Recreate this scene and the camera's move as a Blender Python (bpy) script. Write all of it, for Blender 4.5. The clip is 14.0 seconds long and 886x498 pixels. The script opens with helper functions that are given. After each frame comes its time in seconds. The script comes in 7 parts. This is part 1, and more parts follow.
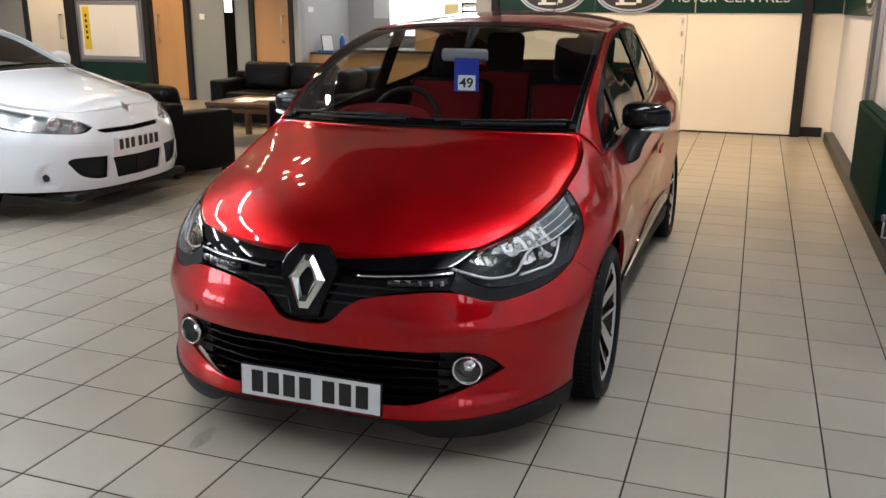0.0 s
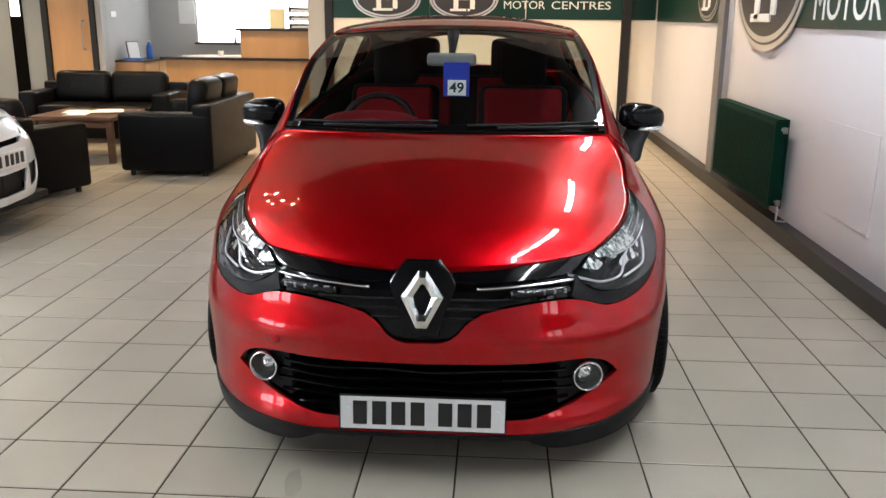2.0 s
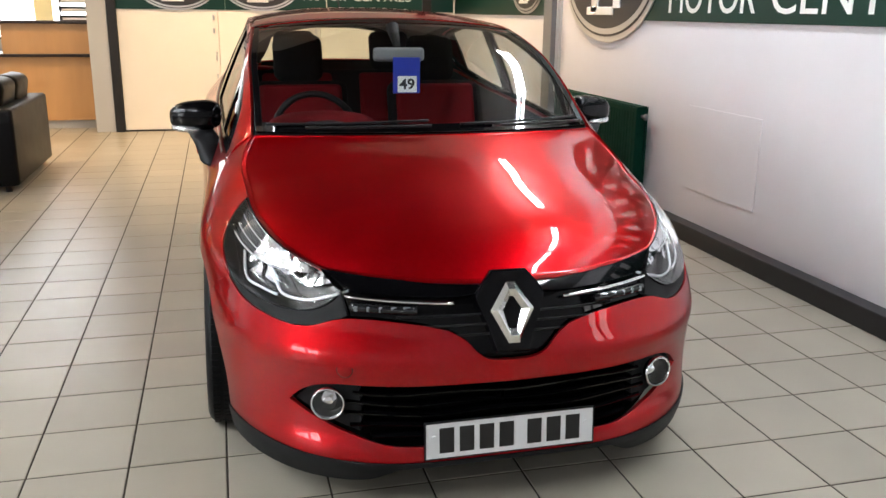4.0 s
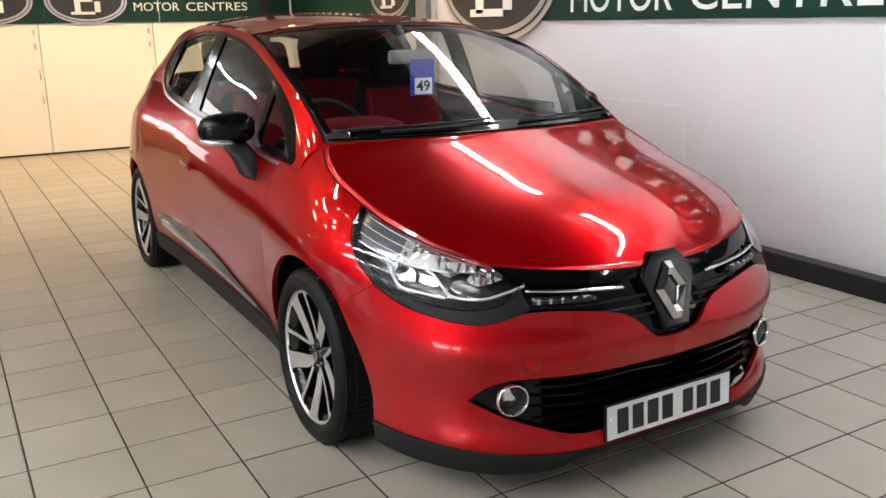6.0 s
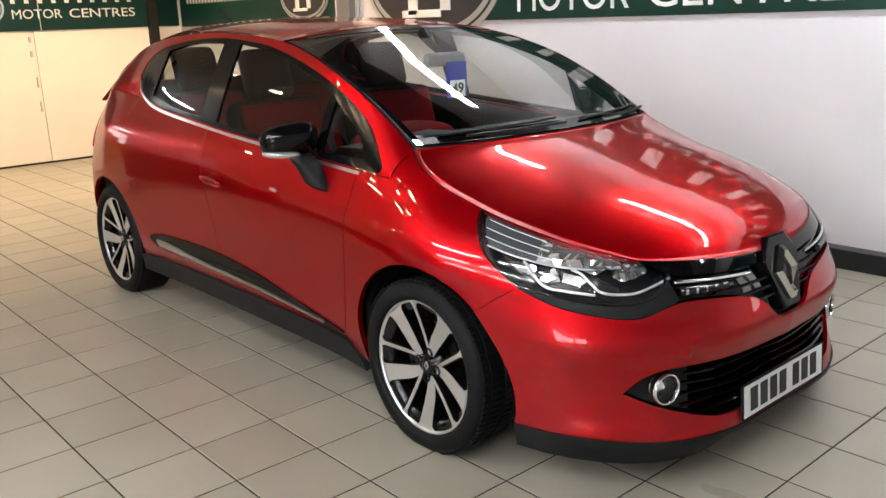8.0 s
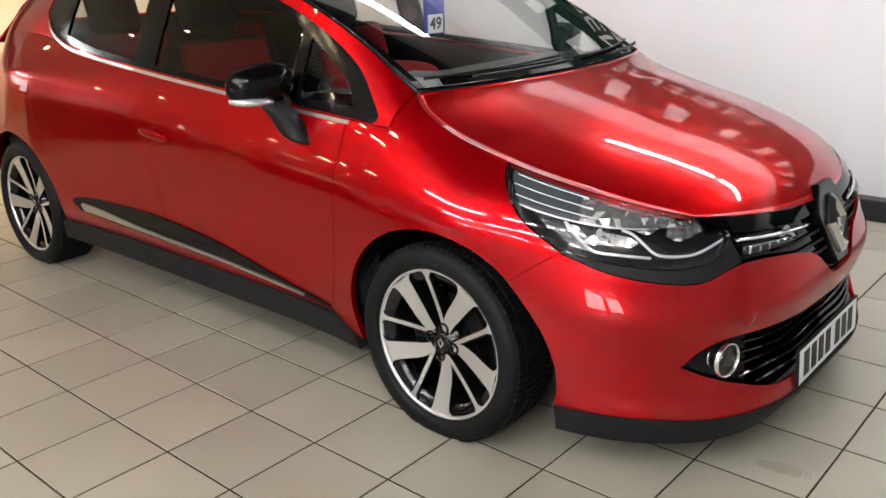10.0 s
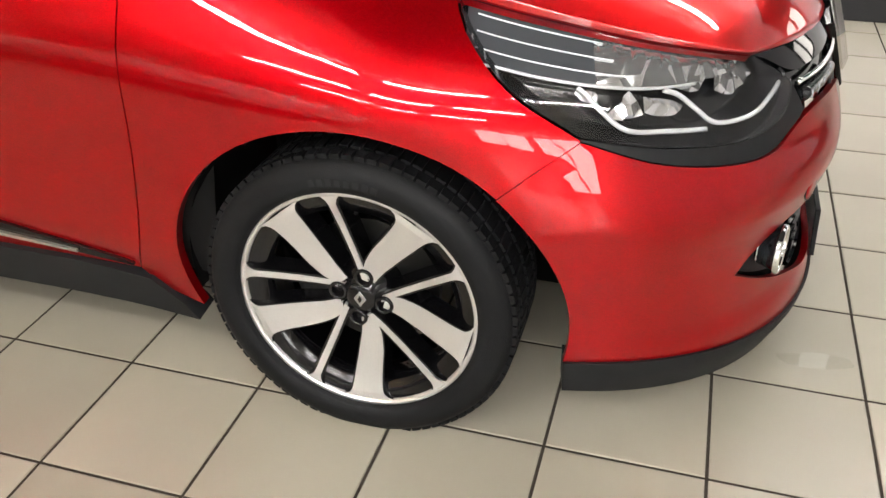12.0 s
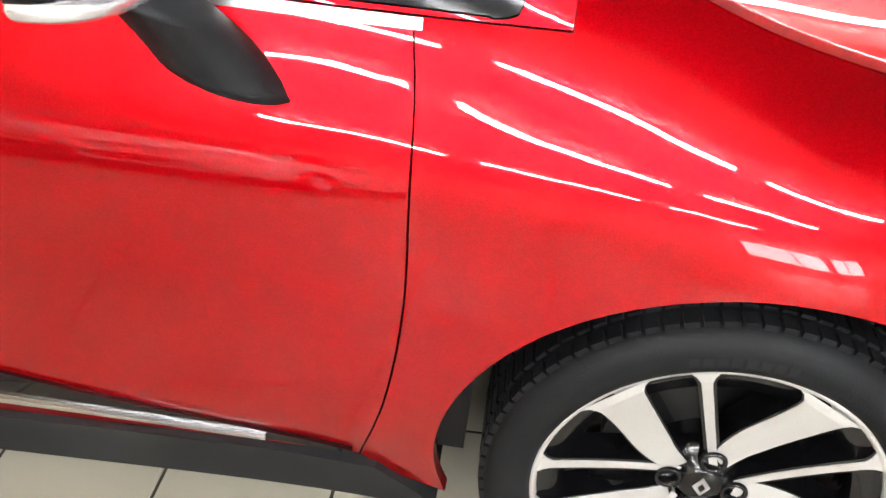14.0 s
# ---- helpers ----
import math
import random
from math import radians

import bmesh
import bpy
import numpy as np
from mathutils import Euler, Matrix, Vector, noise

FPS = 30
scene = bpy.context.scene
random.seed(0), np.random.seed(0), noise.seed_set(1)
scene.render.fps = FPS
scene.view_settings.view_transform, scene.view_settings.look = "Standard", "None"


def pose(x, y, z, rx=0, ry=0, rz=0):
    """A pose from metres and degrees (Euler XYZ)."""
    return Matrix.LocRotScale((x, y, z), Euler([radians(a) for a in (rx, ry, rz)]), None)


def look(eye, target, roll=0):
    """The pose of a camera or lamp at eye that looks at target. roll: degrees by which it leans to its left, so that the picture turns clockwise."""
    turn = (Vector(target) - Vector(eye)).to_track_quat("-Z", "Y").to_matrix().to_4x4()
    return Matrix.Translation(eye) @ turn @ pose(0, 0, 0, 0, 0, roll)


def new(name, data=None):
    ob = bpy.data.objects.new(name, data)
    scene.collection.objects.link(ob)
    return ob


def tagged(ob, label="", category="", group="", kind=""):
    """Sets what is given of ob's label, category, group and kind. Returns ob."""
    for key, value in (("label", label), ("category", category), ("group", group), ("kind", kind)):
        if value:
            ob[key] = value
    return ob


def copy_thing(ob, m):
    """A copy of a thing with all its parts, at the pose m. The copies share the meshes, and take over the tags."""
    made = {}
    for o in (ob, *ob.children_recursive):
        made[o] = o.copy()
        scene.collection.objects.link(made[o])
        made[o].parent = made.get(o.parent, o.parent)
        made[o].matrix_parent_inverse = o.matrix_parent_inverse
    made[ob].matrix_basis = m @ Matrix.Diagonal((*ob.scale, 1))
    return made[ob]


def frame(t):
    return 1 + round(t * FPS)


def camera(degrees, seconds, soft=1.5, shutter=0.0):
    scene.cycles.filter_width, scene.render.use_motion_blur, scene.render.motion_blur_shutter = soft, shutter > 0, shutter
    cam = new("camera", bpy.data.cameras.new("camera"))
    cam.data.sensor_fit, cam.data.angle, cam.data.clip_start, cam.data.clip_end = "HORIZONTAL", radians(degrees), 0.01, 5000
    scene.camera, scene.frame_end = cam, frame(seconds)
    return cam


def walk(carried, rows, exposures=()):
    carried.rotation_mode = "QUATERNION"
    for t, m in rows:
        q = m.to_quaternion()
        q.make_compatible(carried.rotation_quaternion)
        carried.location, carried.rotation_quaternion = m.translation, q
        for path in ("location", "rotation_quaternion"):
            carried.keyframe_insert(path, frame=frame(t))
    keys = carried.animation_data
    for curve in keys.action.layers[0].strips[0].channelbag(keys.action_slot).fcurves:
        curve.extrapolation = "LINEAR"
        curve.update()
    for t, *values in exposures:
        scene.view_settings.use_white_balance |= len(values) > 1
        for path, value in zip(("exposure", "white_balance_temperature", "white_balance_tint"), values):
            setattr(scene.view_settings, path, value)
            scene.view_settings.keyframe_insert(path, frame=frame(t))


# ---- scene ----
from mathutils.geometry import delaunay_2d_cdt

cam = camera(54.4, 14.0)
# the red car's own axes: front axle at the origin, nose towards -y; the room is turned against it by TURN degrees
TURN = 0.0
CAR = pose(0, 0, 0, 0, 0, TURN)
PATH = [
    (0, (1.317, -3.211, 1.454), (0.672, -1.396, 0.918), 0.2),
    (0.5, (1.058, -3.291, 1.449), (0.531, -1.437, 0.915), 0.7),
    (1, (0.791, -3.253, 1.445), (0.348, -1.377, 0.911), 0.3),
    (1.5, (0.532, -3.265, 1.434), (0.24, -1.357, 0.913), 0.3),
    (2, (0.222, -3.336, 1.434), (0.108, -1.408, 0.915), 0.5),
    (2.5, (-0.036, -3.274, 1.408), (-0.031, -1.341, 0.897), 0.2),
    (3, (-0.275, -3.177, 1.436), (-0.119, -1.251, 0.918), 0.3),
    (3.2, (-0.376, -3.163, 1.439), (-0.151, -1.245, 0.918), 0.4),
    (5.3, (-1.458, -2.806, 1.406), (-0.621, -1.066, 0.884), 0.0),
    (5.5, (-1.583, -2.778, 1.416), (-0.7, -1.06, 0.899), -0.3),
    (6, (-1.826, -2.645, 1.397), (-0.852, -0.975, 0.884), -0.8),
    (6.5, (-2.01, -2.453, 1.418), (-0.952, -0.836, 0.904), -1.2),
    (7, (-2.22, -2.311, 1.408), (-1.048, -0.77, 0.905), -0.9),
    (7.5, (-2.479, -2.201, 1.433), (-1.232, -0.723, 0.923), -1.6),
    (7.7, (-2.529, -2.16, 1.431), (-1.27, -0.694, 0.915), -1.8),
    (9.8, (-2.563, -1.717, 1.388), (-1.178, -0.406, 0.784), -1.8),
    (10, (-2.541, -1.576, 1.377), (-1.122, -0.324, 0.728), -1.7),
    (10.5, (-2.389, -1.284, 1.331), (-0.923, -0.176, 0.542), -1.4),
    (11, (-2.189, -1.039, 1.294), (-0.701, -0.042, 0.403), -0.8),
    (11.5, (-2.077, -0.812, 1.241), (-0.545, 0.01, 0.253), -0.9),
    (12, (-2.015, -0.558, 1.23), (-0.402, -0.07, 0.153), -0.7),
    (12.5, (-1.887, -0.384, 1.182), (-0.291, -0.119, 0.006), -0.1),
    (13, (-1.813, -0.246, 1.177), (-0.243, -0.05, -0.047), 1.7),
    (13.5, (-1.743, -0.004, 1.185), (-0.153, 0.145, -0.019), 2.9),
    (14, (-1.617, 0.232, 1.23), (-0.004, 0.425, 0.062), 1.2),
]
EXPOSURE = [(0.0, -0.32, 6150, 10), (1.0, -0.30, 6150, 10), (1.5, 0.0, 6180, 10), (2.0, 0.02, 6200, 10), (3.0, 0.06, 6250, 10), (5.5, -0.03, 6400, 10), (7.5, -0.06, 6500, 10), (10.0, 0.08, 6600, 10), (11.0, 0.48, 6900, 10), (12.5, 0.42, 7000, 12), (13.0, 0.38, 7000, 12), (13.5, 0.55, 6800, 12), (14.0, 0.95, 6600, 11)]
walk(cam, [(t, look(eye, target, roll)) for t, eye, target, roll in PATH], EXPOSURE)

# ---- light ----
world = bpy.data.worlds.new("world")
scene.world = world
world.use_nodes = True
world.node_tree.nodes["Background"].inputs[0].default_value = (0.75, 0.85, 1.0, 1)
world.node_tree.nodes["Background"].inputs[1].default_value = 0.15
TUBE_POWER = 125.0
SPOT_POWER = 120.0
SPOT_WATTS = 210.0


# ---- materials ----
def material(name, colour, rough=0.5, metal=0.0, **more):
    m = bpy.data.materials.new(name)
    m.use_nodes = True
    b = m.node_tree.nodes["Principled BSDF"]
    b.inputs["Base Color"].default_value = (*colour, 1)
    b.inputs["Roughness"].default_value = rough
    b.inputs["Metallic"].default_value = metal
    for key, value in more.items():
        b.inputs[key.replace("_", " ")].default_value = value
    return m


def vary(m, scale=20.0, amount=0.15, bump=0.0, bump_scale=200.0, rough=0.0, stretch=(1, 1, 1), per_piece=0.0):
    """Two scales of variation over a material: broad tint and roughness, fine relief."""
    t = m.node_tree
    b = t.nodes["Principled BSDF"]
    co = t.nodes.new("ShaderNodeTexCoord")
    mp = t.nodes.new("ShaderNodeMapping")
    mp.inputs["Scale"].default_value = stretch
    t.links.new(co.outputs["Object"], mp.inputs[0])
    n = t.nodes.new("ShaderNodeTexNoise")
    n.inputs["Scale"].default_value = scale
    n.inputs["Detail"].default_value = 6
    t.links.new(mp.outputs[0], n.inputs["Vector"])
    c = b.inputs["Base Color"].default_value
    mix = t.nodes.new("ShaderNodeMix")
    mix.data_type = "RGBA"
    mix.inputs[6].default_value = (*[v * (1 - amount) for v in c[:3]], 1)
    mix.inputs[7].default_value = (*[min(1, v * (1 + amount)) for v in c[:3]], 1)
    t.links.new(n.outputs["Fac"], mix.inputs[0])
    out = mix.outputs[2]
    if per_piece:
        info = t.nodes.new("ShaderNodeObjectInfo")
        geo = t.nodes.new("ShaderNodeNewGeometry")
        add = t.nodes.new("ShaderNodeMath")
        add.operation = "ADD"
        t.links.new(info.outputs["Random"], add.inputs[0])
        t.links.new(geo.outputs["Random Per Island"], add.inputs[1])
        fr = t.nodes.new("ShaderNodeMath")
        fr.operation = "FRACT"
        t.links.new(add.outputs[0], fr.inputs[0])
        hs = t.nodes.new("ShaderNodeHueSaturation")
        mr = t.nodes.new("ShaderNodeMapRange")
        mr.inputs[3].default_value, mr.inputs[4].default_value = 1 - per_piece, 1 + per_piece
        t.links.new(fr.outputs[0], mr.inputs[0])
        t.links.new(mr.outputs[0], hs.inputs["Value"])
        t.links.new(out, hs.inputs["Color"])
        out = hs.outputs[0]
    t.links.new(out, b.inputs["Base Color"])
    if rough:
        mr = t.nodes.new("ShaderNodeMapRange")
        r = b.inputs["Roughness"].default_value
        mr.inputs[3].default_value, mr.inputs[4].default_value = max(0, r - rough), r + rough
        t.links.new(n.outputs["Fac"], mr.inputs[0])
        t.links.new(mr.outputs[0], b.inputs["Roughness"])
    if bump:
        n2 = t.nodes.new("ShaderNodeTexNoise")
        n2.inputs["Scale"].default_value = bump_scale
        n2.inputs["Detail"].default_value = 3
        t.links.new(mp.outputs[0], n2.inputs["Vector"])
        bp = t.nodes.new("ShaderNodeBump")
        bp.inputs["Strength"].default_value = bump
        bp.inputs["Distance"].default_value = 0.002
        t.links.new(n2.outputs["Fac"], bp.inputs["Height"])
        t.links.new(bp.outputs[0], b.inputs["Normal"])
    return m


def glowing(name, colour, strength):
    m = material(name, (0.8, 0.8, 0.8))
    b = m.node_tree.nodes["Principled BSDF"]
    b.inputs["Emission Color"].default_value = (*colour, 1)
    b.inputs["Emission Strength"].default_value = strength
    return m


M = {}
M["tile"] = vary(material("floor tile", (0.30, 0.275, 0.225), 0.29, 0, Specular_IOR_Level=0.36), 2.2, 0.15, 0.15, 260, 0.0, per_piece=0.08)
M["grout"] = vary(material("grout", (0.034, 0.028, 0.023), 0.9, 0, Specular_IOR_Level=0.1), 30, 0.3, 0.3, 400)
M["wall"] = vary(material("white wall paint", (0.69, 0.68, 0.71), 0.55), 2.5, 0.05, 0.2, 150, 0.05)
M["cream"] = vary(material("cream door paint", (0.80, 0.74, 0.64), 0.4), 3, 0.04, 0.1, 120, 0.05)
M["partition"] = vary(material("cool grey partition panel", (0.26, 0.28, 0.28), 0.45), 3, 0.06, 0.15, 150)
M["grey_wall"] = vary(material("grey wall paint", (0.42, 0.42, 0.41), 0.6), 3, 0.05, 0.15, 150)
M["ceiling"] = vary(material("ceiling tile", (0.50, 0.495, 0.48), 0.8), 4, 0.05, 0.3, 90)
M["ceiling_dark"] = vary(material("dark ceiling board", (0.035, 0.034, 0.034), 0.8, 0, Specular_IOR_Level=0.2), 4, 0.1, 0.3, 90)
M["skirting"] = vary(material("dark skirting paint", (0.014, 0.014, 0.016), 0.4, 0, Specular_IOR_Level=0.3), 8, 0.2, 0.1, 150)
M["dark_frame"] = vary(material("dark door frame", (0.014, 0.013, 0.013), 0.45, 0, Specular_IOR_Level=0.3), 10, 0.2)
M["sign_green"] = vary(material("dark green sign board", (0.004, 0.030, 0.022), 0.35, 0, Specular_IOR_Level=0.3), 3, 0.1)
M["sign_white"] = material("white sign lettering", (0.8, 0.8, 0.78), 0.4)
M["sign_silver"] = material("silver emblem ring", (0.6, 0.6, 0.6), 0.3, 0.7)
M["sign_dark"] = material("dark emblem field", (0.03, 0.028, 0.03), 0.35)
M["green_metal"] = vary(material("dark green radiator paint", (0.003, 0.026, 0.017), 0.6, 0, Specular_IOR_Level=0.04), 6, 0.15, 0.1, 80)
M["post_grey"] = vary(material("grey steel post", (0.16, 0.16, 0.17), 0.45), 6, 0.1)
M["pipe_white"] = material("painted pipe", (0.55, 0.55, 0.56), 0.4)
M["oak"] = vary(material("oak veneer", (0.50, 0.28, 0.115), 0.4), 6, 0.2, 0.15, 120, 0.06, (1, 1, 0.12))
M["walnut"] = vary(material("dark worktop", (0.018, 0.010, 0.008), 0.3), 10, 0.3)
M["table_wood"] = vary(material("brown table wood", (0.085, 0.038, 0.018), 0.42), 8, 0.25, 0.1, 90)
M["leather"] = vary(material("black leather", (0.0032, 0.0032, 0.0036), 0.34, 0, Specular_IOR_Level=0.10), 7, 0.25, 0.35, 220, 0.08)
M["steel"] = material("brushed steel", (0.55, 0.55, 0.55), 0.3, 1.0)
M["paper"] = material("white paper", (0.8, 0.8, 0.78), 0.7)
M["yellow"] = material("yellow notice", (0.75, 0.55, 0.02), 0.6)
M["pale_yellow"] = material("pale yellow card", (0.72, 0.66, 0.38), 0.6)
M["blue"] = material("blue plastic", (0.02, 0.12, 0.5), 0.4)
M["tube"] = glowing("fluorescent tube", (0.97, 0.99, 1.0), TUBE_POWER)
M["spot"] = glowing("spot lamp", (1.0, 0.75, 0.45), SPOT_POWER)
M["fitting"] = material("white lamp fitting", (0.75, 0.75, 0.75), 0.4)
M["day_glass"] = glowing("daylight behind glass", (0.95, 0.98, 1.0), 9.5)
M["daylight"] = glowing("bright office", (1.0, 0.98, 0.95), 3.6)


# ---- builders ----
def mesh_object(name, bm, mat, parent=None, label="", smooth=False, m=None):
    me = bpy.data.meshes.new(name)
    bm.normal_update()
    bm.to_mesh(me)
    bm.free()
    for p in me.polygons:
        p.use_smooth = smooth
    for one in (mat if isinstance(mat, (list, tuple)) else [mat]):
        me.materials.append(one)
    ob = new(name, me)
    if parent:
        ob.parent = parent
    if m is not None:
        ob.matrix_basis = m
    if label:
        tagged(ob, label)
    return ob


part = mesh_object


def thing(name, label, category, m=None, group="", kind=""):
    ob = new(name)
    ob.empty_display_size = 0.05
    if m is not None:
        ob.matrix_basis = m
    return tagged(ob, label, category, group, kind)


def add_box(bm, x0, y0, z0, x1, y1, z1, bevel=0.0, seg=2, m=None):
    mat = Matrix.Translation(((x0 + x1) / 2, (y0 + y1) / 2, (z0 + z1) / 2)) @ Matrix.Diagonal((x1 - x0, y1 - y0, z1 - z0, 1))
    if m is not None:
        mat = m @ mat
    vs = bmesh.ops.create_cube(bm, size=1, matrix=mat)["verts"]
    if bevel:
        es = list({e for v in vs for e in v.link_edges})
        bmesh.ops.bevel(bm, geom=es, offset=bevel, segments=seg, affect="EDGES", profile=0.5, clamp_overlap=True)
    return bm


def box(name, mat, x0, y0, z0, x1, y1, z1, bevel=0.0, parent=None, label="", seg=2, m=None):
    return mesh_object(name, add_box(bmesh.new(), x0, y0, z0, x1, y1, z1, bevel, seg), mat, parent, label, m=m)


def add_cyl(bm, p, q, r, seg=16, r2=None):
    p, q = Vector(p), Vector(q)
    d = q - p
    m = Matrix.Translation((p + q) / 2) @ d.to_track_quat("Z", "Y").to_matrix().to_4x4()
    bmesh.ops.create_cone(bm, cap_ends=True, segments=seg, radius1=r, radius2=r if r2 is None else r2, depth=d.length, matrix=m)
    return bm


def structure(name, mat, x0, y0, z0, x1, y1, z1, label, category, bevel=0.0):
    return tagged(box(name, mat, x0, y0, z0, x1, y1, z1, bevel), label, category, kind="structure")


def prism(bm, pts, depth, m=None, bevel=0.0):
    """A flat outline in x, y, raised from z=0 to depth."""
    m = m or Matrix()
    lo = [bm.verts.new(m @ Vector((x, y, 0))) for x, y in pts]
    hi = [bm.verts.new(m @ Vector((x, y, depth))) for x, y in pts]
    n = len(pts)
    faces = [bm.faces.new(hi), bm.faces.new(lo[::-1])]
    for i in range(n):
        faces.append(bm.faces.new((lo[i], lo[(i + 1) % n], hi[(i + 1) % n], hi[i])))
    if bevel:
        bmesh.ops.bevel(bm, geom=list(faces[0].edges), offset=bevel, segments=2, affect="EDGES", profile=0.5)
    return bm


def lathe(bm, profile, seg=48, m=None, caps=False):
    """Turns a profile of (radius, height) about z."""
    m = m or Matrix()
    rings = [[bm.verts.new(m @ Vector((r * math.cos(2 * math.pi * i / seg), r * math.sin(2 * math.pi * i / seg), h))) for i in range(seg)] for r, h in profile]
    for a, b in zip(rings, rings[1:]):
        for i in range(seg):
            bm.faces.new((a[i], a[(i + 1) % seg], b[(i + 1) % seg], b[i]))
    if caps:
        bm.faces.new(rings[0][::-1])
        bm.faces.new(rings[-1])
    return bm


def ellipse(a, b, n=48, a0=0.0, a1=2 * math.pi):
    return [(a * math.cos(a0 + (a1 - a0) * i / n), b * math.sin(a0 + (a1 - a0) * i / n)) for i in range(n)]


def sweep(bm, pts, r, seg=8, closed=False):
    """A round bar along a line of points."""
    pts = [Vector(p) for p in pts]
    n = len(pts)
    rings = []
    up = Vector((0, 0, 1))
    for i, p in enumerate(pts):
        d = (pts[min(i + 1, n - 1)] - pts[max(i - 1, 0)]).normalized() if not closed else (pts[(i + 1) % n] - pts[i - 1]).normalized()
        s = d.cross(up)
        s = s.normalized() if s.length > 1e-4 else Vector((1, 0, 0))
        u = s.cross(d)
        rr = r[i] if isinstance(r, (list, tuple)) else r
        rings.append([bm.verts.new(p + rr * (math.cos(2 * math.pi * k / seg) * s + math.sin(2 * math.pi * k / seg) * u)) for k in range(seg)])
    pairs = list(zip(rings, rings[1:])) + ([(rings[-1], rings[0])] if closed else [])
    for a, b in pairs:
        for k in range(seg):
            bm.faces.new((a[k], a[(k + 1) % seg], b[(k + 1) % seg], b[k]))
    if not closed:
        bm.faces.new(rings[0][::-1])
        bm.faces.new(rings[-1])
    return bm


def words(name, text, size, mat, m, parent, label="", extrude=0.002, width=None, bold=0.0, letters=False):
    """Lettering in the built-in font, turned into a mesh."""
    cu = bpy.data.curves.new(name, "FONT")
    cu.body, cu.size, cu.extrude, cu.offset = text, size, extrude, bold
    cu.resolution_u = 4
    tmp = bpy.data.objects.new(name + "_curve", cu)
    scene.collection.objects.link(tmp)
    bpy.context.view_layer.update()
    me = bpy.data.meshes.new_from_object(tmp)
    bpy.data.objects.remove(tmp)
    if width:
        xs = [v.co.x for v in me.vertices]
        k = width / (max(xs) - min(xs))
        x_lo = min(xs)
        for v in me.vertices:
            v.co.x = (v.co.x - x_lo) * k
    me.materials.clear()
    me.materials.append(mat)
    if letters:
        spans = []
        for p in sorted(me.polygons, key=lambda p: min(me.vertices[i].co.x for i in p.vertices)):
            xs = [me.vertices[i].co.x for i in p.vertices]
            if spans and min(xs) <= spans[-1][0] + 1e-5:
                spans[-1][0] = max(spans[-1][0], max(xs))
                spans[-1][1].append(p)
            else:
                spans.append([max(xs), [p]])
        for _, polys in spans:
            bm = bmesh.new()
            at = {}
            for p in polys:
                for i in p.vertices:
                    if i not in at:
                        at[i] = bm.verts.new(me.vertices[i].co)
                if len(set(p.vertices)) > 2:
                    try:
                        bm.faces.new([at[i] for i in p.vertices])
                    except ValueError:
                        pass
            mesh_object("letter", bm, mat, parent, "", m=m)
        bpy.data.meshes.remove(me)
        return None
    ob = new(name, me)
    ob.parent = parent
    ob.matrix_basis = m
    if label:
        tagged(ob, label)
    return ob


# ---- the hall ----
BACK_DX = -0.125
WALL_X, BACK_Y, FRONT_Y, LEFT_X, CEIL_Z = 2.22, 7.88, -7.0, -12.0, 3.0
structure("wall_east", M["wall"], WALL_X, FRONT_Y, 0, WALL_X + 0.2, 12.0, CEIL_Z, "plain white painted side wall of the showroom", "wall")
structure("wall_north_west", M["grey_wall"], LEFT_X, 12.0, 0, WALL_X + 0.2, 12.2, CEIL_Z, "grey painted wall behind the reception", "wall")
structure("wall_south", M["wall"], LEFT_X, FRONT_Y - 0.2, 0, WALL_X + 0.2, FRONT_Y, CEIL_Z, "plain white wall closing the showroom", "wall")
structure("wall_west", M["wall"], LEFT_X - 0.2, FRONT_Y - 0.2, 0, LEFT_X, 12.2, CEIL_Z, "plain white wall closing the showroom", "wall")
structure("ceiling", M["ceiling"], LEFT_X - 0.2, FRONT_Y - 0.2, CEIL_Z, WALL_X + 0.2, 12.2, CEIL_Z + 0.15, "pale suspended ceiling over the showroom", "ceiling")
structure("ceiling_panel", M["ceiling_dark"], -1.92, -4.6, CEIL_Z - 0.04, 1.05, 2.65, CEIL_Z - 0.001, "dark lowered ceiling field over the red car", "ceiling panel", 0.004)
# daylight windows far along the side wall and in the front corner, before the cars


def daylight_window(name, m, width, height, panes, label, glow=M["day_glass"]):
    """m: lower left corner on the wall, x along it, y up, z into the hall."""
    win = tagged(new(name), label, "window", kind="structure")
    win.matrix_basis = m
    w = width / panes
    for k in range(panes):
        part("pane", add_box(bmesh.new(), k * w + 0.03, 0.03, 0.004, (k + 1) * w - 0.03, height - 0.03, 0.012), glow, win)
    for k in range(panes + 1):
        part("window_frame", add_box(bmesh.new(), k * w - 0.03, 0, 0.002, k * w + 0.03, height, 0.05, 0.004), M["dark_frame"], win, "dark window frame")
    for y0 in (-0.03, height - 0.03):
        for k in range(panes):
            part("window_rail", add_box(bmesh.new(), k * w + 0.03, y0, 0.002, (k + 1) * w - 0.03, y0 + 0.06, 0.05, 0.004), M["dark_frame"], win)
    return win


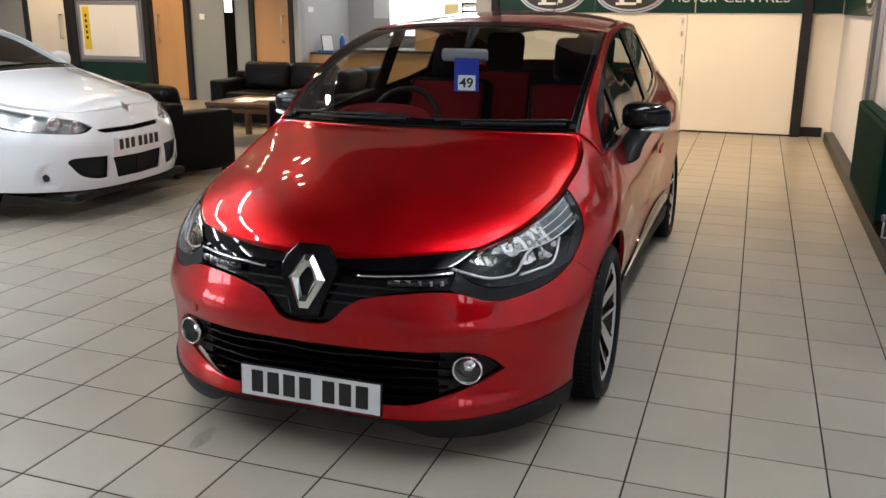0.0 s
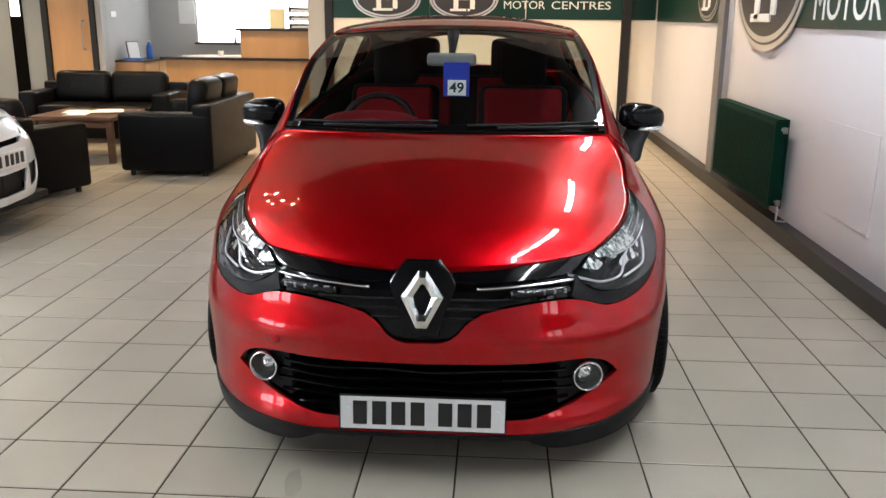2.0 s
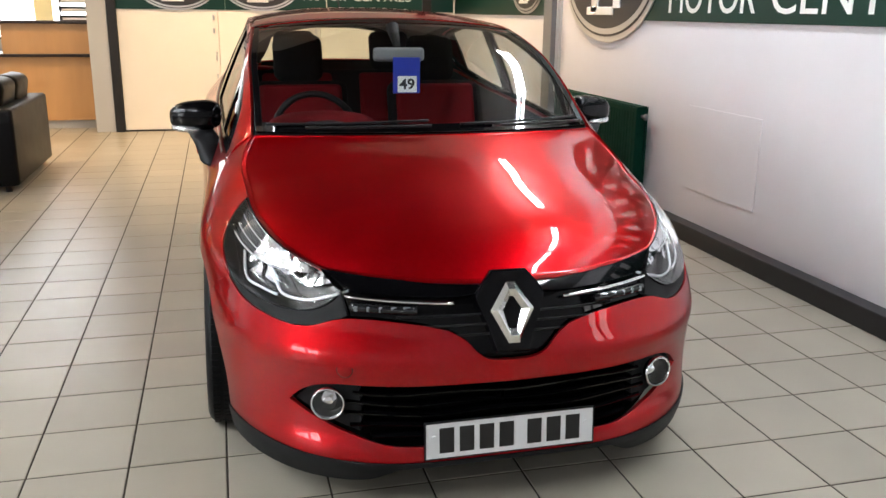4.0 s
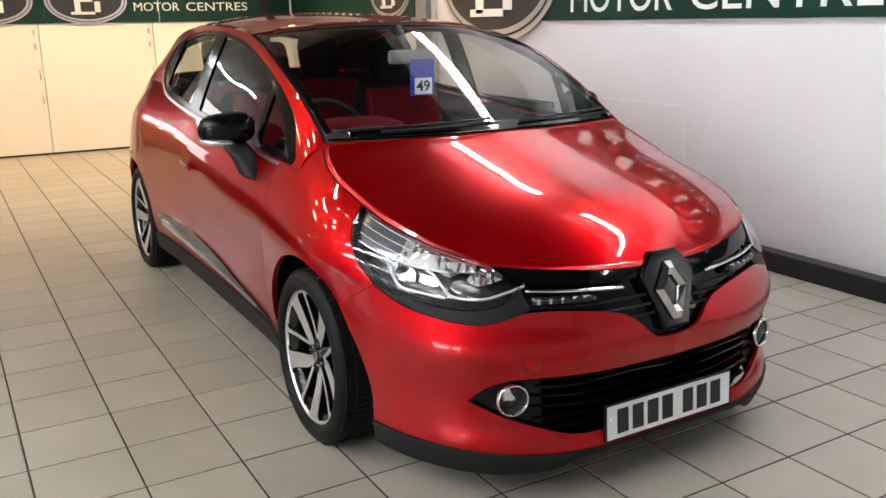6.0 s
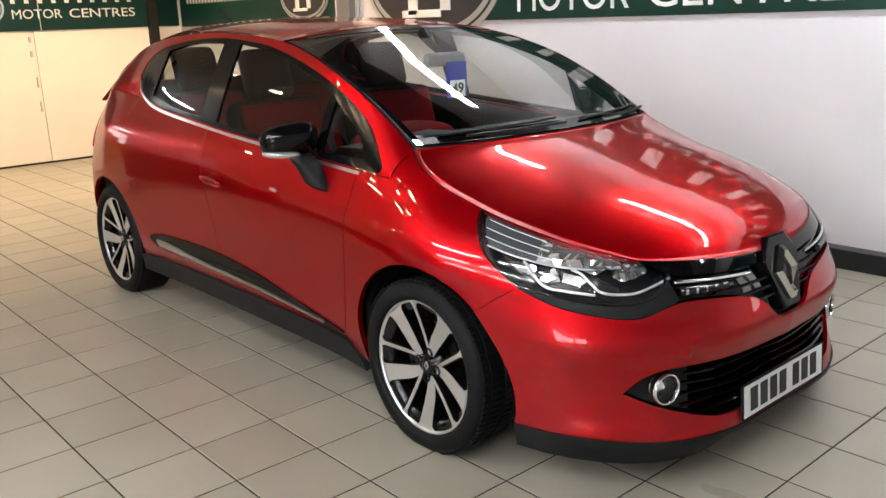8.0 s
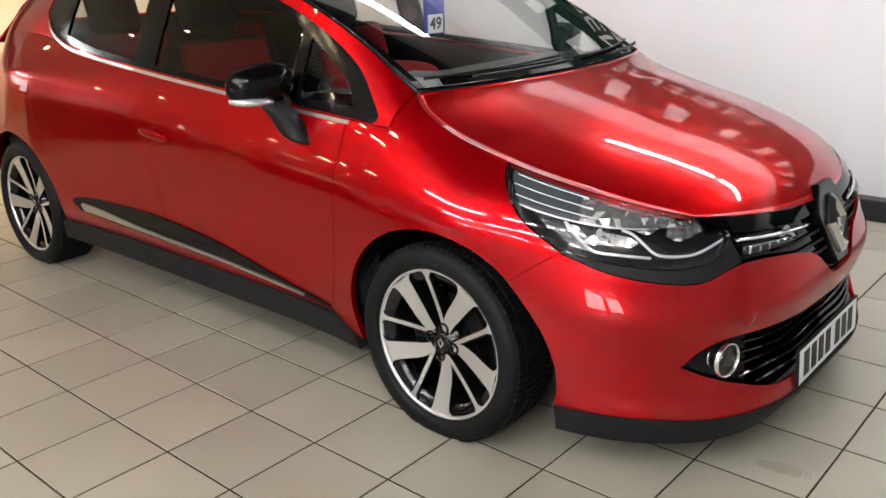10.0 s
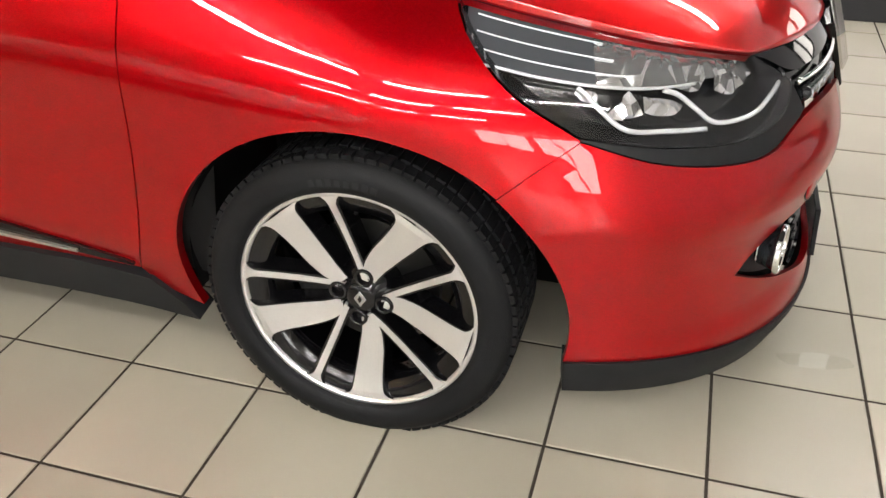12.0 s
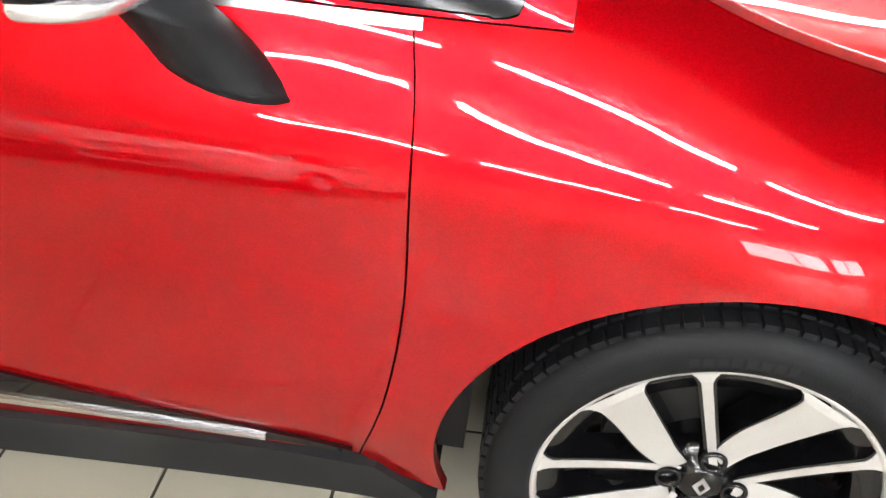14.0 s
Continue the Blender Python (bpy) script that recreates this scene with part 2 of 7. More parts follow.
daylight_window("window_2", Matrix.Translation((WALL_X, -2.45, 0.75)) @ Matrix(((0, 0, -1, 0), (-1, 0, 0, 0), (0, 1, 0, 0), (0, 0, 0, 1))), 0.75, 1.15, 2, "narrow bright window in the side wall", M["daylight"])
daylight_window("window_3", Matrix.Translation((LEFT_X, -6.7, 0.9)) @ Matrix(((0, 0, 1, 0), (1, 0, 0, 0), (0, 1, 0, 0), (0, 0, 0, 1))), 2.4, 1.95, 2, "tall bright window in the end wall")
daylight_window("window_4", Matrix.Translation((-9.4, FRONT_Y, 0.9)) @ Matrix(((-1, 0, 0, 0), (0, 0, 1, 0), (0, 1, 0, 0), (0, 0, 0, 1))), 2.4, 1.95, 2, "tall bright window in the front wall")
structure("baseboard_east", M["skirting"], WALL_X - 0.10, FRONT_Y, 0, WALL_X - 0.001, 7.6, 0.11, "dark painted boxed skirting along the side wall", "skirting", 0.006)

# lamps
def tube_light(x, y, along="y", length=1.5):
    ob = thing("ceiling_light", "long white fluorescent tube fitting on the ceiling", "ceiling light", pose(x, y, CEIL_Z, 0, 0, 0 if along == "y" else 90), "fluorescent fittings")
    box("fitting", M["fitting"], -0.05, -length / 2, -0.05, 0.05, length / 2, 0, 0.008, ob)
    for dx in (-0.03, 0.03):
        part("tube", add_cyl(bmesh.new(), (dx, -length / 2 + 0.03, -0.065), (dx, length / 2 - 0.03, -0.065), 0.013, 10), M["tube"], ob, smooth=True)
    return ob


for x, ys in ((-4.7, (-2.2, -0.4, 1.4)), (-6.8, (-2.2, -0.4, 1.4)), (-3.2, (-2.6, -0.8, 1.0)), (1.45, (-1.95, -0.35, 1.95))):
    for y in ys:
        tube_light(x, y)
tube_light(-3.3, 9.9, "x")


def spot_light(x, y, beam=True):
    ob = thing("spot_light", "small round recessed spot lamp in the ceiling", "spot lamp", pose(x, y, CEIL_Z), "recessed spots")
    part("bezel", lathe(bmesh.new(), [(0.048, -0.004), (0.058, -0.008), (0.066, -0.004), (0.066, 0.0)], 24), M["steel"], ob, "", True)
    part("bulb", lathe(bmesh.new(), [(0.001, -0.006), (0.045, -0.005), (0.048, -0.001)], 20), M["spot"], ob, "", True)
    if not beam:
        return ob
    lamp = bpy.data.lights.new("spot_beam", "SPOT")
    lamp.energy, lamp.color, lamp.spot_size, lamp.spot_blend, lamp.shadow_soft_size = SPOT_WATTS, (1.0, 0.70, 0.40), radians(115), 0.6, 0.03
    cone = new("spot_beam", lamp)
    cone.parent = ob
    cone.matrix_basis = pose(0, 0, -0.02)
    return ob


# the last two spots are unseen, added to brighten the doors on the left
for x, y in ((-1.2, 6.6), (0.3, 6.6), (1.5, 6.4), (-3.3, 7.4), (-4.9, 5.4), (-3.2, 5.6), (1.4, 4.4), (-6.4, 7.2), (-9.9, 8.0), (-7.6, 8.0)):
    spot_light(x, y)
for x, y in ((-6.14, 5.91), (-4.95, 5.05), (-8.3, 8.3), (-4.53, 4.41), (-4.12, 3.64), (-2.59, 2.77), (-2.78, 2.52), (-2.61, 2.17), (-2.95, 3.1), (-1.91, 1.94), (-2.06, 1.66), (-2.33, 2.15)):
    spot_light(x, y, False)


# ---- car body tools ----
def hermite(ts, vs):
    """A smooth curve through (t, v): cubic, without overshoot."""
    ts, vs = np.array(ts, float), np.array(vs, float)
    h = np.diff(ts)
    s = np.diff(vs) / h
    m = np.zeros(len(ts))
    m[0], m[-1] = s[0], s[-1]
    for i in range(1, len(ts) - 1):
        m[i] = 0 if s[i - 1] * s[i] <= 0 else 3 * (h[i - 1] + h[i]) / ((2 * h[i] + h[i - 1]) / s[i - 1] + (h[i] + 2 * h[i - 1]) / s[i])

    def f(t):
        t = np.asarray(t, float)
        tc = np.clip(t, ts[0], ts[-1])
        i = np.clip(np.searchsorted(ts, tc) - 1, 0, len(ts) - 2)
        q = (tc - ts[i]) / h[i]
        v = (2 * q**3 - 3 * q**2 + 1) * vs[i] + (q**3 - 2 * q**2 + q) * h[i] * m[i] + (3 * q**2 - 2 * q**3) * vs[i + 1] + (q**3 - q**2) * h[i] * m[i + 1]
        return v + np.where(t < ts[0], (t - ts[0]) * m[0], 0) + np.where(t > ts[-1], (t - ts[-1]) * m[-1], 0)

    return f


def curve(knots):
    return hermite([k[0] for k in knots], [k[1] for k in knots])


def smooth_line(pts, step):
    """A Catmull-Rom line through the points, cut at about even steps."""
    p = np.array(pts, float)
    if len(p) == 2:
        n = max(1, int(round(np.linalg.norm(p[1] - p[0]) / step)))
        return [tuple(p[0] + (p[1] - p[0]) * i / n) for i in range(n + 1)]
    q = np.vstack([2 * p[0] - p[1], p, 2 * p[-1] - p[-2]])
    out = []
    for i in range(1, len(q) - 2):
        a, b, c, d = q[i - 1], q[i], q[i + 1], q[i + 2]
        n = max(2, int(round(np.linalg.norm(c - b) / step)))
        for k in range(n):
            t = k / n
            out.append(tuple(0.5 * (2 * b + (c - a) * t + (2 * a - 5 * b + 4 * c - d) * t * t + (3 * b - a - 3 * c + d) * t**3)))
    return out + [tuple(p[-1])]


class Ribbon:
    """The outer skin of a car seen as a band: its outline from above, and how far it draws in at each height."""

    def __init__(self, outline, stations):
        line = np.array(smooth_line(outline, 0.01))
        self.u = np.concatenate([[0], np.cumsum(np.linalg.norm(np.diff(line, axis=0), axis=1))])
        self.line = line
        t = np.gradient(line, self.u, axis=0)
        t /= np.linalg.norm(t, axis=1)[:, None]
        self.inward = np.stack([-t[:, 1] * -1, t[:, 0] * -1], 1) * -1
        # inward: turned so that it points to the car's middle
        mid = np.array([0, line[:, 1].mean()])
        flip = np.sign(((mid - line) * self.inward).sum(1))
        self.inward *= np.sign(np.median(flip))
        k = 9
        ker = np.ones(k) / k
        for c in range(2):
            padded = np.pad(self.inward[:, c], k // 2, mode="edge")
            self.inward[:, c] = np.convolve(padded, ker, "valid")
        self.inward[0] = (0, 1)
        self.inward /= np.linalg.norm(self.inward, axis=1)[:, None]
        self.at = []
        self.draw = []
        for (axis, value), knots in stations:
            col = line[:, 0] if axis == "x" else line[:, 1]
            ahead = len(col) // 3 if axis == "x" else len(col)
            self.at.append(self.u[np.argmin(np.abs(col[:ahead] - value))])
            self.draw.append(curve(knots))

    def depth(self, u, z):
        d = np.array([f(z) for f in self.draw])
        at = np.array(self.at)
        i = np.clip(np.searchsorted(at, u) - 1, 0, len(at) - 2)
        q = np.clip((u - at[i]) / (at[i + 1] - at[i]), 0, 1)
        # cubic blend between four neighbours keeps the skin smooth along its length
        n = np.arange(len(u))
        i0, i3 = np.maximum(i - 1, 0), np.minimum(i + 2, len(at) - 1)
        a, b, c, e = d[i0, n], d[i, n], d[i + 1, n], d[i3, n]
        h = at[i + 1] - at[i]
        m1 = np.where(i > 0, (c - a) / np.maximum(at[i + 1] - at[i0], 1e-6), (c - b) / h) * h
        m2 = np.where(i + 2 < len(at), (e - b) / np.maximum(at[i3] - at[i], 1e-6), (c - b) / h) * h
        return (2 * q**3 - 3 * q**2 + 1) * b + (q**3 - 2 * q**2 + q) * m1 + (3 * q**2 - 2 * q**3) * c + (q**3 - q**2) * m2

    def __call__(self, u, z, out=0.0):
        u, z = np.asarray(u, float), np.asarray(z, float)
        d = self.depth(u, z) - out
        res = []
        for c in range(2):
            res.append(np.interp(u, self.u, self.line[:, c]) + d * np.interp(u, self.u, self.inward[:, c]))
        return np.stack([res[0], res[1], z], 1)

    def find(self, axis, value, z):
        """The band's length at which it passes x or y = value at height z."""
        us = np.linspace(0, self.u[-1], 900)
        p = self(us, np.full(900, z))
        if axis == "x":
            half = us < self.u[-1] * 0.35
            return float(np.interp(-value, -p[half, 0], us[half]))
        return float(np.interp(value, p[:, 1], us))


def faired(stations, y_step=0.14):
    """Close, smooth stations along the side: the shoulder glides in height from one profile to the next."""
    ys, zs = [-0.45, -0.15, 0.2, 0.9, 1.6, 2.5], [0.64, 0.715, 0.765, 0.83, 0.885, 0.90]
    known = {v: curve(k) for (axis, v), k in stations if axis == "y"}
    s = np.linspace(0.1, 1.06, 81)
    w = np.clip((s - 0.35) / 0.45, 0, 1)
    w = w * w * (3 - 2 * w)
    ker = np.exp(-0.5 * (np.arange(-6, 7) / 2.2) ** 2)
    ker /= ker.sum()
    deep = []
    for y, z in zip(ys, zs):
        d = known[y](s + w * (z - 0.8))
        ends = np.concatenate([2 * d[0] - d[6:0:-1], d, 2 * d[-1] - d[-2:-8:-1]])
        deep.append(np.convolve(ends, ker, "valid"))
    deep, ys = np.array(deep), np.array(ys)
    shoulder = curve(list(zip(ys, zs)))
    slope = np.gradient(deep, ys, axis=0)
    out = []
    dense = np.linspace(-0.15, 1.9, 15)
    rows = []
    for y in dense:
        i = int(np.clip(np.searchsorted(ys, y) - 1, 0, len(ys) - 2))
        h = ys[i + 1] - ys[i]
        q = (y - ys[i]) / h
        d = (2 * q**3 - 3 * q**2 + 1) * deep[i] + (q**3 - 2 * q**2 + q) * h * slope[i] + (3 * q**2 - 2 * q**3) * deep[i + 1] + (q**3 - q**2) * h * slope[i + 1]
        rows.append(d)
    rows = np.array(rows)
    for _ in range(3):
        rows[1:-1] = 0.25 * rows[:-2] + 0.5 * rows[1:-1] + 0.25 * rows[2:]
    for y, d in zip(dense, rows):
        out.append((("y", float(y)), list(zip(s + w * (float(shoulder(y)) - 0.8), d))))
    return [one for one in stations if one[0][0] == "x" or one[0][1] < -0.2] + out + [one for one in stations if one[0][0] == "y" and one[0][1] > 2]


def inside(pts, loop):
    x, y = pts[:, 0][:, None], pts[:, 1][:, None]
    a = np.array(loop)
    b = np.roll(a, -1, axis=0)
    cond = (a[:, 1] > y) != (b[:, 1] > y)
    with np.errstate(divide="ignore", invalid="ignore"):
        xi = (b[:, 0] - a[:, 0]) * (y - a[:, 1]) / (b[:, 1] - a[:, 1]) + a[:, 0]
    return (cond & (x < xi)).sum(1) % 2 == 1


def near(pts, loop):
    a = np.array(loop)
    b = np.roll(a, -1, axis=0)
    d = b - a
    L = np.maximum((d**2).sum(1), 1e-12)
    w = pts[:, None, :] - a
    t = np.clip((w * d).sum(2) / L, 0, 1)
    return np.sqrt(((w - t[:, :, None] * d) ** 2).sum(2)).min(1)


def area(loop):
    a = np.array(loop)
    b = np.roll(a, -1, axis=0)
    return 0.5 * (a[:, 0] * b[:, 1] - b[:, 0] * a[:, 1]).sum()


def inset(loop, d):
    """The outline drawn in by d (out by minus d)."""
    a = np.array([p for i, p in enumerate(loop) if math.dist(p, loop[i - 1]) > 1e-5])
    t1 = a - np.roll(a, 1, axis=0)
    t2 = np.roll(a, -1, axis=0) - a
    t1 /= np.linalg.norm(t1, axis=1)[:, None]
    t2 /= np.linalg.norm(t2, axis=1)[:, None]
    n = np.stack([-(t1 + t2)[:, 1], (t1 + t2)[:, 0]], 1)
    n /= np.maximum(np.linalg.norm(n, axis=1), 1e-6)[:, None]
    k = 1 / np.maximum(0.4, np.sqrt(np.clip((1 + (t1 * t2).sum(1)) / 2, 0, 1)))
    s = 1 if area(a) > 0 else -1
    return [tuple(p) for p in a + n * (k * d * s)[:, None]]


def skin_data(S, loop, holes=(), step=0.02, hem=0.012, out=0.0):
    """A trimmed piece of the surface S: points, faces, corner normals, with its edges turned in by hem."""
    loops = [list(loop)] + [list(h) for h in holes]
    pts, edges = [], []
    for lp in loops:
        k = len(pts)
        pts += lp
        edges += [(k + i, k + (i + 1) % len(lp)) for i in range(len(lp))]
    b = np.array(loop)
    gx = np.arange(b[:, 0].min() + step / 2, b[:, 0].max(), step)
    gy = np.arange(b[:, 1].min() + step / 2, b[:, 1].max(), step)
    g = np.stack(np.meshgrid(gx, gy), -1).reshape(-1, 2)
    if len(g):
        keep = inside(g, loop) & (near(g, loop) > step * 0.45)
        for h in holes:
            keep &= ~inside(g, h) & (near(g, h) > step * 0.45)
        pts += [tuple(p) for p in g[keep]]
    res = delaunay_2d_cdt([Vector(p) for p in pts], edges, [], 0, 1e-7)
    v2 = np.array([(v.x, v.y) for v in res[0]])
    faces = np.array([f for f in res[2] if len(f) == 3])
    c = v2[faces].mean(1)
    ok = inside(c, loop)
    for h in holes:
        ok &= ~inside(c, h)
    faces = faces[ok]
    P = S(v2[:, 0], v2[:, 1], out)
    e = 1e-3
    du = S(v2[:, 0] + e, v2[:, 1], out) - S(v2[:, 0] - e, v2[:, 1], out)
    dv = S(v2[:, 0], v2[:, 1] + e, out) - S(v2[:, 0], v2[:, 1] - e, out)
    N = np.cross(du, dv)
    N /= np.maximum(np.linalg.norm(N, axis=1), 1e-12)[:, None]
    # outward: away from a point inside the car
    if np.median(((P - np.array([0, np.clip(P[:, 1].mean(), 0.2, 2.6), 0.5])) * N).sum(1)) < 0:
        N = -N
    fn = np.cross(P[faces[:, 1]] - P[faces[:, 0]], P[faces[:, 2]] - P[faces[:, 0]])
    flip = (fn * N[faces[:, 0]]).sum(1) < 0
    faces[flip] = faces[flip][:, ::-1]
    verts = [tuple(p) for p in P]
    fl = [tuple(int(i) for i in f) for f in faces]
    ln = [tuple(N[i]) for f in fl for i in f]
    if hem:
        count = {}
        for f in fl:
            for i in range(3):
                a, b_ = f[i], f[(i + 1) % 3]
                count[(a, b_)] = count.get((a, b_), 0) + 1
        rim = [k for k in count if (k[1], k[0]) not in count]
        low = {}
        for a, b_ in rim:
            for i in (a, b_):
                if i not in low:
                    low[i] = len(verts)
                    verts.append(tuple(P[i] - N[i] * hem))
        for a, b_ in rim:
            f = (b_, a, low[a], low[b_])
            q = [Vector(verts[i]) for i in f]
            n = (q[1] - q[0]).cross(q[3] - q[0])
            n = tuple(n.normalized()) if n.length > 1e-12 else (0, 0, 1)
            fl.append(f)
            ln += [n] * 4
    return verts, fl, ln


def mirrored(d):
    v, f, n = d
    v2 = [(-x, y, z) for x, y, z in v]
    f2, n2, k = [], [], 0
    for face in f:
        m = len(face)
        f2.append(tuple(reversed(face)))
        n2 += [(-a, b, c) for a, b, c in reversed(n[k:k + m])]
        k += m
    return v2, f2, n2


def joined(*ds):
    v, f, n = [], [], []
    for d in ds:
        k = len(v)
        v += d[0]
        f += [tuple(i + k for i in face) for face in d[1]]
        n += d[2]
    return v, f, n


def skin_mesh(name, data, mat, parent, label=""):
    v, f, n = data
    me = bpy.data.meshes.new(name)
    me.from_pydata(v, [], f)
    for p in me.polygons:
        p.use_smooth = True
    me.normals_split_custom_set(n)
    me.materials.append(mat)
    ob = new(name, me)
    ob.parent = parent
    if label:
        tagged(ob, label)
    return ob


def skin(name, S, loop, mat, parent, label="", holes=(), step=0.02, hem=0.012, out=0.0, gap=0.0013, sides="both"):
    """sides: both (one piece a side), whole (one piece over both sides), left, right."""
    d = skin_data(S, inset(loop, gap) if gap else loop, holes, step, hem, out)
    if sides == "whole":
        return skin_mesh(name, joined(d, mirrored(d)), mat, parent, label)
    made = [skin_mesh(name, d, mat, parent, label)] if sides in ("both", "right") else []
    if sides in ("both", "left"):
        made.append(skin_mesh(name, mirrored(d), mat, parent, label))
    return made


def spine(edge, mid, power):
    """A surface over the car's middle: edge(b) gives its side line, mid(b) its middle line, power how flat it is across."""

    def S(a, b, out=0.0):
        a, b = np.asarray(a, float), np.asarray(b, float)
        ex, ey, ez = edge(b)
        my, mz = mid(b)
        p = power(b)
        q = np.abs(a)
        P = np.stack([a * ex, my + (ey - my) * q**2.2, ez + (mz - ez) * (1 - q**p)], 1)
        if out:
            e = 1e-3
            n = np.cross(S(a + e, b) - S(a - e, b), S(a, b + e) - S(a, b - e))
            n /= np.maximum(np.linalg.norm(n, axis=1), 1e-12)[:, None]
            n *= np.sign(n[:, 2])[:, None]
            P = P + n * out
        return P

    return S


def grid_skin(name, S, mat, parent, label="", a0=-1.0, a1=1.0, b0=0.0, b1=1.0, na=48, nb=32, hem=0.012, out=0.0):
    """A whole rectangle of a spine surface."""
    aa, bb = np.meshgrid(np.linspace(a0, a1, na + 1), np.linspace(b0, b1, nb + 1))
    a, b = aa.ravel(), bb.ravel()
    P = S(a, b, out)
    e = 1e-3
    N = np.cross(S(a + e, b, out) - S(a - e, b, out), S(a, b + e, out) - S(a, b - e, out))
    N /= np.maximum(np.linalg.norm(N, axis=1), 1e-12)[:, None]
    N *= np.where(N[:, 2:3] < 0, -1, 1)
    w = na + 1
    fl = [(j * w + i, j * w + i + 1, (j + 1) * w + i + 1, (j + 1) * w + i) for j in range(nb) for i in range(na)]
    q = np.cross(P[fl[0][1]] - P[fl[0][0]], P[fl[0][3]] - P[fl[0][0]])
    if (q * N[0]).sum() < 0:
        fl = [f[::-1] for f in fl]
    verts = [tuple(p) for p in P]
    ln = [tuple(N[i]) for f in fl for i in f]
    if hem:
        ring = [i for i in range(w)] + [j * w + na for j in range(1, nb + 1)] + [nb * w + i for i in range(na - 1, -1, -1)] + [j * w for j in range(nb - 1, 0, -1)]
        k = len(verts)
        for i in ring:
            verts.append(tuple(P[i] - N[i] * hem))
        m = len(ring)
        for i in range(m):
            f = (ring[i], ring[(i + 1) % m], k + (i + 1) % m, k + i)
            c = [Vector(verts[t]) for t in f]
            n = (c[1] - c[0]).cross(c[3] - c[0])
            fl.append(f)
            ln += [tuple(n.normalized()) if n.length > 1e-12 else (0, 0, 1)] * 4
    return skin_mesh(name, (verts, fl, ln), mat, parent, label)


def on_skin(S, line, out):
    p = np.array(line)
    return [Vector(q) for q in S(p[:, 0], p[:, 1], out)]


# ---- the red hatchback ----
def flake_paint(name, colour, metal=0.6):
    m = material(name, colour, 0.31, metal, Coat_Weight=0.9, Coat_Roughness=0.010, Coat_IOR=1.45, Specular_Tint=(0.45, 0.01, 0.02, 1))
    t = m.node_tree
    b = t.nodes["Principled BSDF"]
    co = t.nodes.new("ShaderNodeTexCoord")
    v = t.nodes.new("ShaderNodeTexVoronoi")
    v.inputs["Scale"].default_value = 900
    t.links.new(co.outputs["Object"], v.inputs["Vector"])
    hs = t.nodes.new("ShaderNodeHueSaturation")
    hs.inputs["Color"].default_value = (*colour, 1)
    mr = t.nodes.new("ShaderNodeMapRange")
    mr.inputs[3].default_value, mr.inputs[4].default_value = 0.8, 1.25
    sep = t.nodes.new("ShaderNodeSeparateColor")
    t.links.new(v.outputs["Color"], sep.inputs[0])
    t.links.new(sep.outputs[0], mr.inputs[0])
    t.links.new(mr.outputs[0], hs.inputs["Value"])
    t.links.new(hs.outputs[0], b.inputs["Base Color"])
    return m


def clear_glass(name, tint=(0.9, 0.95, 0.93), rough=0.0):
    m = bpy.data.materials.new(name)
    m.use_nodes = True
    t = m.node_tree
    t.nodes.remove(t.nodes["Principled BSDF"])
    tr = t.nodes.new("ShaderNodeBsdfTransparent")
    tr.inputs[0].default_value = (*tint, 1)
    gl = t.nodes.new("ShaderNodeBsdfGlossy")
    gl.inputs["Roughness"].default_value = rough
    lw = t.nodes.new("ShaderNodeLayerWeight")
    lw.inputs[0].default_value = 0.5
    pw = t.nodes.new("ShaderNodeMath")
    pw.operation = "POWER"
    pw.inputs[1].default_value = 4.5
    t.links.new(lw.outputs["Facing"], pw.inputs[0])
    fr = t.nodes.new("ShaderNodeMapRange")
    fr.inputs[3].default_value, fr.inputs[4].default_value = 0.05, 0.95
    t.links.new(pw.outputs[0], fr.inputs[0])
    mix = t.nodes.new("ShaderNodeMixShader")
    t.links.new(fr.outputs[0], mix.inputs[0])
    t.links.new(tr.outputs[0], mix.inputs[1])
    t.links.new(gl.outputs[0], mix.inputs[2])
    t.links.new(mix.outputs[0], t.nodes["Material Output"].inputs[0])
    return m


def facets(m, scale, depth, stretch=(1, 1, 1)):
    """Many small mirror facets, as in a lamp's reflector."""
    t = m.node_tree
    co = t.nodes.new("ShaderNodeTexCoord")
    mp = t.nodes.new("ShaderNodeMapping")
    mp.inputs["Scale"].default_value = stretch
    t.links.new(co.outputs["Object"], mp.inputs[0])
    v = t.nodes.new("ShaderNodeTexVoronoi")
    v.inputs["Scale"].default_value = scale
    t.links.new(mp.outputs[0], v.inputs["Vector"])
    bp = t.nodes.new("ShaderNodeBump")
    bp.inputs["Strength"].default_value = 0.8
    bp.inputs["Distance"].default_value = depth
    t.links.new(v.outputs["Distance"], bp.inputs["Height"])
    t.links.new(bp.outputs[0], t.nodes["Principled BSDF"].inputs["Normal"])
    return m


M["red"] = flake_paint("metallic red paint", (0.40, 0.0010, 0.0042), 0.80)
M["gloss_black"] = material("gloss black plastic", (0.002, 0.002, 0.0025), 0.05, 0, Specular_IOR_Level=0.22)
M["black"] = vary(material("textured black plastic", (0.008, 0.0085, 0.0095), 0.55, 0, Specular_IOR_Level=0.18), 12, 0.15, 0.25, 500, 0.05)
M["surround"] = material("satin black window surround", (0.003, 0.003, 0.0035), 0.12, 0, Specular_IOR_Level=0.16)
M["wheel_black"] = material("gloss black wheel paint", (0.003, 0.003, 0.0035), 0.09, 0, Specular_IOR_Level=0.38)
M["housing"] = material("black badge housing", (0.0025, 0.0025, 0.003), 0.10, 0, Specular_IOR_Level=0.25)
M["cavity"] = material("black lining", (0.003, 0.003, 0.003), 0.95, 0, Specular_IOR_Level=0.05)
